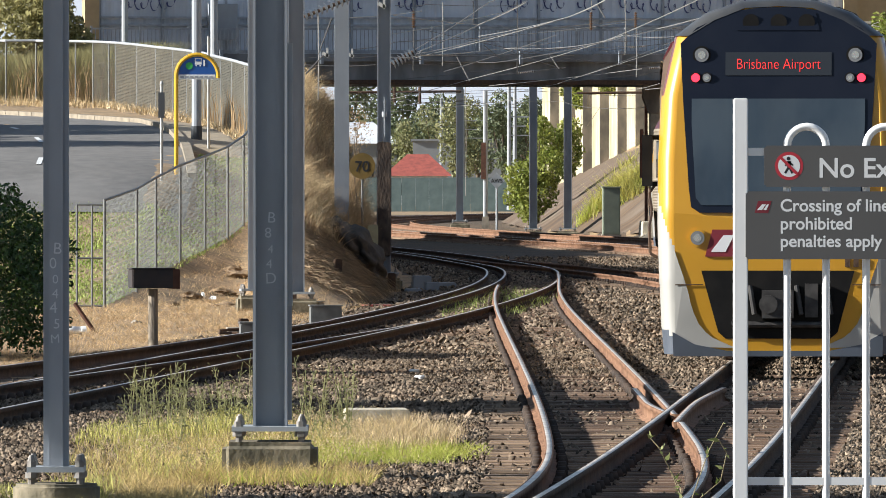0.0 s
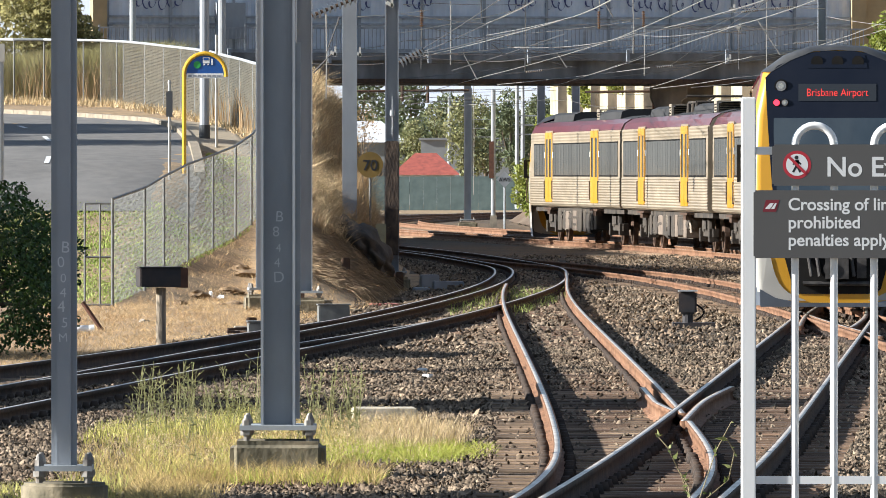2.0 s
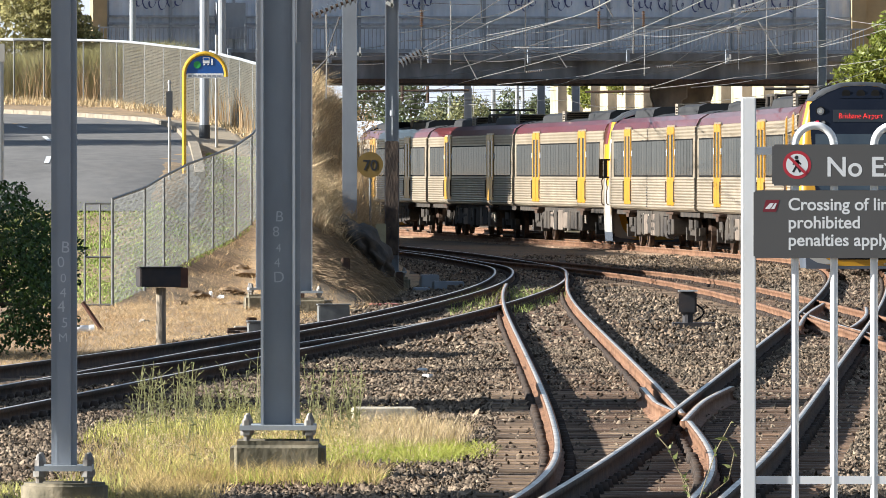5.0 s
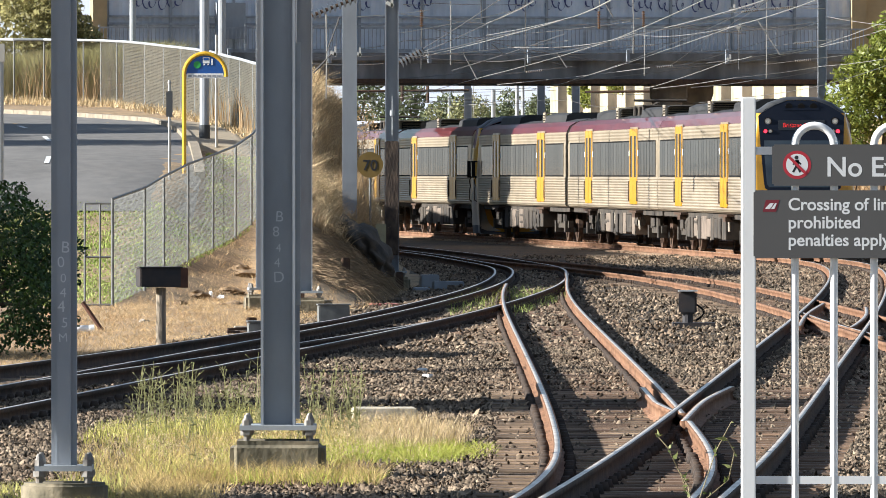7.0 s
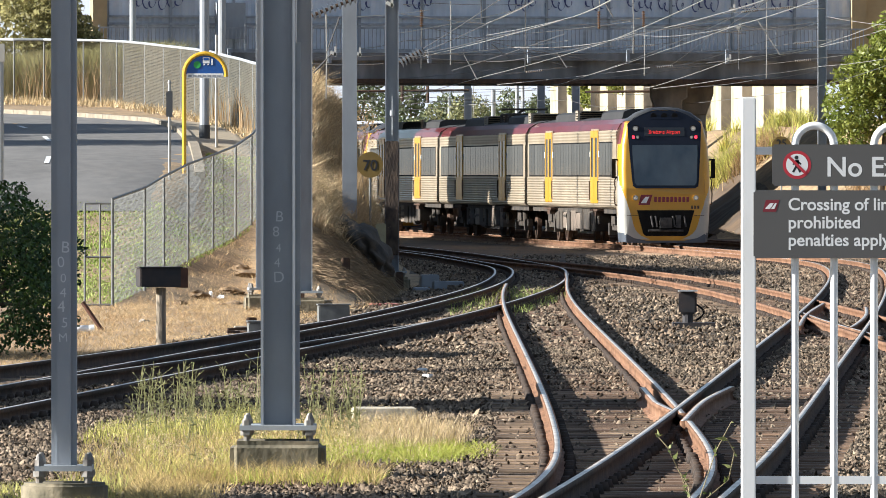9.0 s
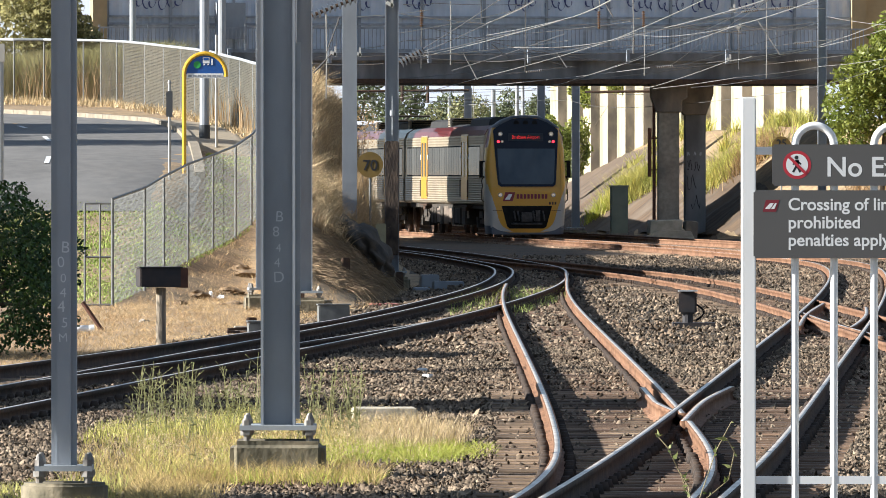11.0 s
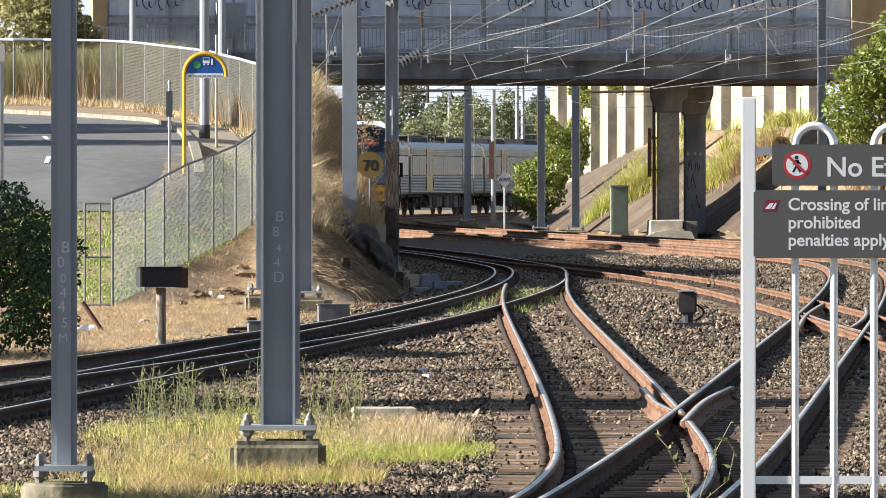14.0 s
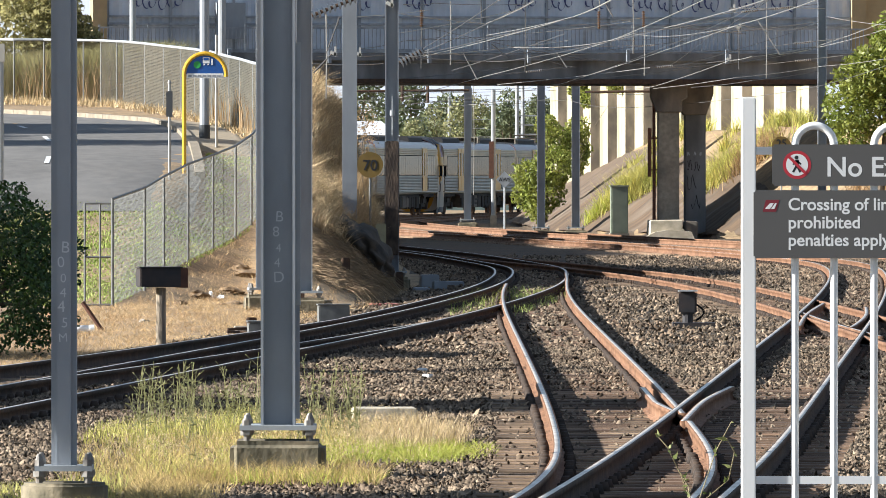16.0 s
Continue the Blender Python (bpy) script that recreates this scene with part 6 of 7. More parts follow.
    blades("slope_grass", tussocks(24, 9.6, 13.4, 319, 331, 42, lambda x, y, r: x > 10.2 + 0.5 * np.sin(y * 1.3)), 0.8, 0.035, 0.9, M_TUFT, "yellow-green tussock grass above the slope", 42)
    blades("slope_grass", tussocks(36, 12.2, 16, 286, 303, 43, None), 0.7, 0.035, 0.9, M_BROWNSTRAW, "brown tussock grass beside the tree", 43)
    rgc = np.random.default_rng(88)
    for x, y, spread, n, hh, mt, lab in ((6.9, 331, 0.5, 1500, 1.15, M_TUFT, "large feathery yellow-green tussock on the slope"), (7.6, 329.5, 0.4, 1000, 1.0, M_TUFT, "large feathery yellow-green tussock on the slope"), (5.9, 331, 0.28, 600, 0.7, M_GREEN, "bright green tussock low on the slope"), (10.3, 322, 0.5, 1500, 1.2, M_TUFT, "large golden tussock above the slope"), (11.2, 321, 0.45, 1000, 1.0, M_BROWNSTRAW, "brown dead tussock above the slope")):
        blades("slope_tussock", rgc.normal((x, y), spread, (n, 2)), hh, 0.022, 0.8, mt, lab, int(x * 10), None, 0.1)
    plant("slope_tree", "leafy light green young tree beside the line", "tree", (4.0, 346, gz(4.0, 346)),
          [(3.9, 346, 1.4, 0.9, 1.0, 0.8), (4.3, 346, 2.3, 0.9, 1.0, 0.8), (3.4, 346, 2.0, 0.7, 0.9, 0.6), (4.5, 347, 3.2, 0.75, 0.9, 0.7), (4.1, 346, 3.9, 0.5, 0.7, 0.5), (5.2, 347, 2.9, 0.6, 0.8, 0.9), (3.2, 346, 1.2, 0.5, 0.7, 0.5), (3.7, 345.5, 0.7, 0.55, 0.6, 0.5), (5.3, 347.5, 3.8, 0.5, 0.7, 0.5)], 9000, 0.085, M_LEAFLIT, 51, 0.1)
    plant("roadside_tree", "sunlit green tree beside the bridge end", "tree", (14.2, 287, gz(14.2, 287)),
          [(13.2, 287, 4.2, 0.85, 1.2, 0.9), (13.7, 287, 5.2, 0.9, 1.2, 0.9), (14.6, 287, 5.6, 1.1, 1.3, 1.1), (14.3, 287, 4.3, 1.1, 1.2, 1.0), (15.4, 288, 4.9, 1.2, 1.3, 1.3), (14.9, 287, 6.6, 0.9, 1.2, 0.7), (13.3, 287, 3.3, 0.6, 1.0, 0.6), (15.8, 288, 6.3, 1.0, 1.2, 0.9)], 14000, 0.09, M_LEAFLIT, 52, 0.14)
    plant("street_tree", "dusty green tree behind the street fence", "tree", (-12.2, 254, gz(-12.2, 254)),
          [(-12.1, 254, 6.2, 1.2, 1.3, 0.9), (-11.2, 254, 5.9, 0.9, 1.1, 0.7), (-12.2, 255, 7.2, 1.0, 1.2, 0.8), (-10.7, 254, 6.1, 0.75, 1.0, 0.7), (-11.3, 254, 6.9, 0.9, 1.0, 0.7), (-10.2, 254.5, 5.7, 0.5, 0.8, 0.45)], 9000, 0.085, M_OLIVE, 53, 0.15)
    # trees out of view, added to cast shade on tracks, road and train
    for x, y, h, r in ((-15.5, 83.0, 7.8, 2.3), (-20, 96, 8.6, 0.7), (-26, 195, 11.0, 2.6), (-26.5, 200.5, 11.2, 2.8), (-26, 206, 11.0, 2.6), (-26, 211, 10.8, 2.2), (-17, 278.6, 14.0, 2.6), (-17.5, 284, 14.3, 2.7), (-17, 289, 14.0, 2.5), (-16, 56.5, 10.4, 2.2), (-14, 106.3, 5.5, 2.2)):
        z = gz(x, y)
        rg = random.Random(int(y))
        blobs = [(x + rg.uniform(-1, 1) * r, y + rg.uniform(-0.8, 0.8) * r, h * rg.uniform(0.62, 0.95), r * 0.7, r * 0.7, h * 0.12) for k in range(8)]
        plant("street_tree", "unseen leafy tree added to cast shade", "tree", (x, y, z), blobs, 18000 if y > 275 else 7000, 0.26 if y > 275 else 0.2, M_LEAF, int(y), 0.2, 5, "street trees")
    plant("bridge_creeper", "green creeper climbing the pale panel wall", "creeper", (5.95, 388, gz(5.95, 388)), [(6.0, 388, 5.75, 0.5, 0.3, 0.42), (6.35, 386, 5.35, 0.35, 0.3, 0.4), (7.6, 377, 5.8, 0.6, 0.3, 0.3), (6.9, 382, 6.2, 0.6, 0.3, 0.3)], 2400, 0.085, M_LEAFLIT, 54, 0.03, 2)


def weed(x, y, h, rng, i):
    t = thing("stalky_weed", "thin green stalky weed with small seed heads", "weed", (x, y, gz(x, y)), rng.uniform(0, 360), "stalky weeds")
    bm = bmesh.new()
    lean = Vector((rng.uniform(-0.12, 0.12), rng.uniform(-0.1, 0.1), h))
    rod(bm, (0, 0, -0.03), lean, 0.0042, 5, 0.0025)
    part("stalk", bm, M_WEED, t)
    for k in range(6):
        b = lean * rng.uniform(0.3, 0.95)
        e = b + Vector((rng.uniform(-0.09, 0.09), rng.uniform(-0.09, 0.09), rng.uniform(0.03, 0.10)))
        bm = bmesh.new()
        rings = []
        for q, r in ((0, 0.003), (0.84, 0.002), (0.94, 0.0085), (1.04, 0.004)):
            c = b.lerp(e, q)
            rings.append([c + Vector((math.cos(n * 1.571) * r, math.sin(n * 1.571) * r, 0)) for n in range(5)])
        loft(bm, rings)
        part("twig", bm, M_WEED, t)
        if k % 2:
            c = b + Vector((rng.uniform(-0.07, 0.07), rng.uniform(-0.07, 0.07), 0.015))
            bm = bmesh.new()
            bm.faces.new([bm.verts.new(p) for p in (b, b.lerp(c, 0.5) + Vector((0, 0.018, 0.012)), c, b.lerp(c, 0.5) - Vector((0, 0.018, -0.012)))])
            part("leaf", bm, M_WEED, t)


def vine():
    """A scrambling weed with broad leaves by the rails close to the fence."""
    d = 47.0
    t = thing("scrambling_weed", "scrambling green weed with broad leaves by the rail", "weed", (px(1235, d), d, -0.2))
    o = Vector((px(1235, d), d, -0.2))
    rg = random.Random(2)
    stems = [[(1225, 890), (1205, 840), (1180, 790), (1160, 768)], [(1235, 890), (1268, 800), (1295, 745)], [(1240, 890), (1290, 850), (1300, 800), (1285, 775)], [(1222, 890), (1218, 860), (1200, 830)]]
    for st in stems:
        pts = [Vector((px(x, d), d + rg.uniform(-0.1, 0.1), pz(y, d))) - o for x, y in st]
        bm = bmesh.new()
        for a, b in zip(pts, pts[1:]):
            rod(bm, a, b, 0.0035, 6, 0.0028)
        stem = part("stem", bm, M_VINESTEM, t)
        for a, b in zip(pts, pts[1:]):
            for k in range(3):
                c = a.lerp(b, rg.random())
                w = rg.uniform(0.012, 0.034)
                u = Vector((rg.uniform(-1, 1), rg.uniform(-0.6, 0.6), rg.uniform(-0.3, 1))).normalized() * w
                v = u.cross(Vector((rg.uniform(-1, 1), 1, rg.uniform(-1, 1)))).normalized() * w * 0.4
                bm = bmesh.new()
                vs = [bm.verts.new(p) for p in (c, c + u * 0.5 + v, c + u * 1.2, c + u * 1.7, c + u * 1.2 - v * 0.6, c + u * 0.5 - v)]
                bm.faces.new(vs)
                part("leaf", bm, M_VINE, stem)


# ---- cutting side and distance ----
M_PANEL = mat("sunlit_cream_wall", (0.55, 0.49, 0.32), 0.85, 0, (0.42, 0.37, 0.23), 1.2, 1.0, 0.2, 12, stain=(0.16, 0.14, 0.07), stain_scale=0.8, stain_amount=0.7, stretch=(1, 1, 0.5))
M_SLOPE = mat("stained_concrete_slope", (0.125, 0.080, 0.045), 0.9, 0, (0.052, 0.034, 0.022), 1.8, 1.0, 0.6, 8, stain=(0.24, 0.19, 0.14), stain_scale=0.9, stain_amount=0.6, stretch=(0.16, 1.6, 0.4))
M_CABINET = mat("green_grey_cabinet", (0.20, 0.225, 0.165), 0.6, 0, (0.15, 0.17, 0.125), 3, 0.8)
M_FARFENCE = mat("blue_green_sheet_fence", (0.16, 0.22, 0.21), 0.7, 0, (0.12, 0.17, 0.165), 2, 1.0)
M_REDROOF = mat("red_tile_roof", (0.36, 0.085, 0.06), 0.8, 0, (0.24, 0.06, 0.045), 3, 1.0, 0.3, 15)
M_GREYSHED = mat("grey_shed_cladding", (0.28, 0.29, 0.29), 0.8, 0, (0.22, 0.23, 0.23), 1, 0.8)
M_WHITEROOF = mat("white_metal_roof", (0.72, 0.74, 0.76), 0.5, 0, (0.6, 0.62, 0.65), 1, 0.8)


# glows by itself, in place of bright haze at the horizon
M_HAZE = mat("glowing_haze_sheet", (0.78, 0.87, 1.0), 1.0, emit=0.085)


def build_cutting():
    t = thing("retaining_wall", "pale cream panel wall with concrete columns above the slope", "wall", kind="structure")
    line = lambda y: 5.6 + 0.1215 * (395 - y)
    ys = np.arange(326, 400, 5.3)
    for y in ys:
        bm = bmesh.new()
        x = line(y)
        box(bm, x - 0.25, y, 4.2, 0.42, 0.5, 5.2)
        part("wall_column", bm, M_PIER, t)
        bm = bmesh.new()
        x2, y2 = line(y + 5.3), y + 5.3
        d = Vector((x2 - x, y2 - y, 0))
        m = Matrix.Translation(((x + x2) / 2, (y + y2) / 2, 4.3)) @ d.to_track_quat("Y", "Z").to_matrix().to_4x4()
        bmesh.ops.create_cube(bm, size=1, matrix=m @ Matrix.Diagonal((0.2, d.length, 5.4, 1)))
        part("wall_panel", bm, M_PANEL, t)
    # concrete facing of the slope
    xs, ys = np.linspace(0, 1, 14), np.concatenate([np.arange(300, 350, 0.5), np.arange(350, 398.1, 1.0)])
    V, F = [], []
    for y in ys:
        a = np.interp(y, [303, 307, 318, 335, 398], [11.6, 9.2, 8.55, 3.85, 2.95])
        w = np.interp(y, [303, 318, 326, 335, 350, 370, 398], [2.0, 2.6, 3.8, 4.6, 4.9, 4.4, 2.1])
        for k in xs:
            x = a + w * k
            V.append((x, y, gz(x, y) + 0.13 + 0.09 * noise.noise(Vector((x * 1.3, y * 0.5, 3.0))) + 0.04 * noise.noise(Vector((x * 4, y * 1.5, 7.0)))))
    for j in range(len(ys) - 1):
        for i in range(13):
            q = j * 14 + i
            F.append((q, q + 1, q + 15, q + 14))
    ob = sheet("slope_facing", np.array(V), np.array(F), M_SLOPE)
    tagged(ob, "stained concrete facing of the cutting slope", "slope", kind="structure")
    c = thing("lineside_cabinet", "tall green-grey metal lineside cabinet", "cabinet", (6.07, 304, -0.2), 4)
    bm = bmesh.new()
    box(bm, 0, 0, 1.0, 0.58, 0.5, 1.62)
    bmesh.ops.bevel(bm, geom=bm.edges[:], offset=0.015, segments=2, affect="EDGES")
    part("body", bm, M_CABINET, c)
    bm = bmesh.new()
    box(bm, 0, 0, 1.83, 0.66, 0.58, 0.05)
    part("lid", bm, M_CABINET, c)
    bm = bmesh.new()
    box(bm, 0, 0, 0.1, 0.66, 0.58, 0.2)
    part("plinth", bm, M_CONCRETE, c)
    bm = bmesh.new()
    box(bm, 0, -0.256, 1.0, 0.5, 0.012, 1.5)
    part("door", bm, M_CABINET, c)
    # small signs and posts
    d = 173.5
    s = thing("speed_sign", "round yellow speed sign with black numerals", "sign", (px(655, d), d, gz(px(655, d), d)))
    z = pz(292, d) - gz(px(655, d), d)
    bm = bmesh.new()
    rod(bm, (0, 0.03, -0.1), (0, 0.03, z), 0.025, 8)
    part("post", bm, M_DULLGALV, s)
    bm = bmesh.new()
    rod(bm, (0, -0.01, z), (0, 0.01, z), 0.255, 32)
    part("disc", bm, M_DULLYELLOW, s)
    words("70", 0.30, M_BLACK, s, (0, -0.014, z - 0.11), name="numerals", align="CENTER", bold=0.004)
    d = 330.0
    s = thing("diamond_sign", "white diamond sign on a thin post", "sign", (px(893, d), d, -0.2))
    z = pz(318, d) + 0.2
    bm = bmesh.new()
    rod(bm, (0, 0.03, 0), (0, 0.03, z), 0.04, 8)
    part("post", bm, M_POLE, s)
    bm = bmesh.new()
    box(bm, 0, 0, z, 0.44, 0.02, 0.44, Matrix.Rotation(math.pi / 4, 4, "Y"))
    part("plate", bm, M_POLE, s)
    words("AWS", 0.2, M_BLACK, s, (0, -0.014, z - 0.07), align="CENTER", bold=0.003)
    d = 296.0
    s = thing("speed_sign", "yellow speed sign beside the slope", "sign", (px(1383, d), d, gz(px(1383, d), d)))
    z = pz(259, d) - gz(px(1383, d), d)
    bm = bmesh.new()
    rod(bm, (0, 0.03, -0.1), (0, 0.03, z), 0.03, 8)
    part("post", bm, M_GALV, s)
    bm = bmesh.new()
    rod(bm, (0, -0.01, z), (0, 0.01, z), 0.33, 28)
    part("disc", bm, M_DULLYELLOW, s)
    words("25", 0.36, M_BLACK, s, (0, -0.014, z - 0.02), name="numerals", align="CENTER", bold=0.004)
    d = 372.0
    p = thing("signal_post", "slim signal post with rusty red sleeve", "post", (px(873, d), d, -0.2))
    bm = bmesh.new()
    rod(bm, (0, 0, 0), (0, 0, pz(150, d)), 0.1, 10)
    part("shaft", bm, M_POLE, p)
    bm = bmesh.new()
    box(bm, -0.08, -0.1, pz(283, d) + 0.2, 0.2, 0.12, 1.55)
    part("sleeve", bm, M_RUST, p, "rusty red-brown sleeve")
    bm = bmesh.new()
    box(bm, 0, 0, 0.25, 0.28, 0.28, 0.5)
    part("base", bm, M_CONCRETE, p)


def house(name, label, x, y, z, w, d, h, roof_h, wall_m, roof_m, group=""):
    t = thing(name, label, "building", (x, y, z), 0, group)
    bm = bmesh.new()
    box(bm, 0, 0, h / 2, w, d, h)
    part("wall", bm, wall_m, t)
    bm = bmesh.new()
    if roof_h > 0:
        a = [bm.verts.new(p) for p in ((-w / 2 - 0.3, -d / 2 - 0.3, h), (w / 2 + 0.3, -d / 2 - 0.3, h), (w / 2 + 0.3, d / 2 + 0.3, h), (-w / 2 - 0.3, d / 2 + 0.3, h))]
        b = [bm.verts.new(p) for p in ((-w * 0.18, 0, h + roof_h), (w * 0.18, 0, h + roof_h))]
        bm.faces.new((a[0], a[1], b[1], b[0])), bm.faces.new((a[1], a[2], b[1])), bm.faces.new((a[2], a[3], b[0], b[1])), bm.faces.new((a[3], a[0], b[0])), bm.faces.new(a[::-1])
        bmesh.ops.recalc_face_normals(bm, faces=bm.faces)
    else:
        box(bm, 0, 0, h + 0.08, w + 0.3, d + 0.3, 0.16)
    part("roof", bm, roof_m, t)
    for i in range(max(1, int(w / 2.2))):
        bm = bmesh.new()
        box(bm, -w / 2 + 1.1 + i * 2.2, -d / 2 - 0.02, h * 0.55, 1.0, 0.06, min(1.1, h * 0.4))
        part("window", bm, M_GLASS, t)
    return t


def build_distance():
    # added glowing sheet that brightens the far view and reflections
    ob = sheet("backdrop", [(-170, 3000, -20), (170, 3000, -20), (170, 3000, 140), (-170, 3000, 140)], [(0, 1, 2, 3)], M_HAZE)
    tagged(ob, "glowing pale sheet in place of hazy sky low over the horizon", "sky", kind="structure")
    t = thing("sheet_fence", "blue-green sheet metal fence beyond the tracks", "fence", (0, 545, 0))
    for i in range(16):
        bm = bmesh.new()
        box(bm, -4.2 + i * 0.85, 0, 0.75, 0.84, 0.05, 2.3)
        part("fence_sheet", bm, M_FARFENCE, t)
    house("red_roofed_house", "small house with red tiled hip roof", -1.15, 590, 0, 4.0, 5, 2.0, 1.45, M_WHITEROOF, M_REDROOF)
    house("grey_shed", "long grey industrial shed", 1.6, 640, 0, 6.4, 8, 4.5, 0, M_GREYSHED, M_GREYSHED)
    house("white_roofed_hall", "large hall with white metal roof", -5.6, 660, 0, 5.5, 9, 4.4, 1.6, M_GREYSHED, M_WHITEROOF)
    rng = random.Random(3)
    for i in range(16):
        x, y = -9 + i * 1.45 + rng.uniform(-0.5, 0.5), rng.uniform(690, 760)
        h = rng.uniform(6.0, 9.5)
        blobs = [(x + rng.uniform(-1.3, 1.3), y + rng.uniform(-1, 1), h * rng.uniform(0.5, 1.0), rng.uniform(0.8, 1.4), 1.2, rng.uniform(0.8, 1.3)) for k in range(6)]
        plant("far_tree", "hazy green tree in the distance", "tree", (x, y, 0), blobs, 1500, 0.2, M_DISTANT, 70 + i, 0.18, 4, "distant trees")
    for x, y, h in ((1.6, 575, 6.8), (2.9, 580, 6.2), (4.4, 560, 7.2), (5.6, 570, 7.0), (0.2, 655, 6.6), (-2.2, 655, 5.9), (7.0, 590, 7.4)):
        blobs = [(x + rng.uniform(-0.9, 0.9), y + rng.uniform(-1, 1), h * rng.uniform(0.4, 0.95), rng.uniform(0.6, 1.0), 1.0, rng.uniform(0.7, 1.2)) for k in range(8)]
        plant("far_tree", "hazy green tree in the distance", "tree", (x, y, 0), blobs, 2600, 0.13, M_DISTANT if x > 2 else M_FARLEAF, int(x * 10) + 300, 0.16, 4, "distant trees")
    for x, y in ((915, 520), (925, 525), (833, 560), (795, 620)):
        p = thing("far_pole", "thin grey pole in the distance", "pole", (px(x, y), y, 0), 0, "distant poles")
        bm = bmesh.new()
        rod(bm, (0, 0, 0), (0, 0, 7.5), 0.14, 8, 0.1)
        part("shaft", bm, M_POLE, p)
        for k in range(3):
            bm = bmesh.new()
            box(bm, 0.6, 0, 4.4 + k * 0.55, 1.6, 0.06, 0.05)
            part("cross_arm", bm, M_POLE, p)


# ---- overhead wires ----
M_COPPER = mat("weathered_contact_wire", (0.42, 0.40, 0.36), 0.45, 0.4, (0.27, 0.25, 0.22), 4, 0.8)
M_DARKWIRE = mat("dark_oxidised_wire", (0.13, 0.125, 0.12), 0.55, 0.3, (0.09, 0.085, 0.08), 4, 0.8)
M_PORCELAIN = mat("pale_porcelain", (0.62, 0.6, 0.55), 0.25, 0, (0.5, 0.48, 0.44), 6, 0.7)
M_BROWNPOR = mat("brown_porcelain", (0.24, 0.14, 0.08), 0.3, 0, (0.18, 0.10, 0.06), 6, 0.7)


def wire(ends, sag=0.0, r=0.0095, name="overhead_wire", label="thin weathered overhead line wire"):
    """A wire through places given as (column, row, depth)."""
    pts = [Vector((px(x, d), d, pz(y, d))) for x, y, d in ends]
    line = []
    for a, b in zip(pts, pts[1:]):
        n = 6
        for i in range(n):
            k = i / n
            p = a.lerp(b, k)
            p.z -= sag * 4 * k * (1 - k)
            line.append(p)
    line.append(pts[-1])
    bm = bmesh.new()
    rings = []
    for i, p in enumerate(line):
        d = (line[min(i + 1, len(line) - 1)] - line[max(i - 1, 0)]).normalized()
        u = d.cross(Vector((0, 1, 0.01))).normalized()
        v = d.cross(u)
        rings.append([bm.verts.new(p + (u * math.cos(q * math.pi / 2.5) + v * math.sin(q * math.pi / 2.5)) * r) for q in range(5)])
    for a, b in zip(rings, rings[1:]):
        for q in range(5):
            bm.faces.new((a[q], a[(q + 1) % 5], b[(q + 1) % 5], b[q]))
    bmesh.ops.recalc_face_normals(bm, faces=bm.faces)
    ob = part(name, bm, M_DARKWIRE if round(abs(pts[0].x) * 97) % 5 < 2 else M_COPPER)
    return tagged(ob, label, "wire", "overhead line wires")


def insulator(x0, y0, x1, y1, d, r=0.06, n=8, material=None, label="ribbed porcelain insulator on the overhead line"):
    a, b = Vector((px(x0, d), d, pz(y0, d))), Vector((px(x1, d), d, pz(y1, d)))
    t = thing("insulator", label, "insulator", a, 0, "overhead line insulators")
    bm = bmesh.new()
    rod(bm, (0, 0, 0), b - a, r * 0.35, 8)
    part("core", bm, M_IRON, t)
    w = (b - a) / n
    for i in range(n):
        bm = bmesh.new()
        c = w * (i + 0.5)
        rod(bm, c - w * 0.3, c + w * 0.25, r, 12, r * 0.5)
        part("shed_disc", bm, material or M_PORCELAIN, t)
    return t


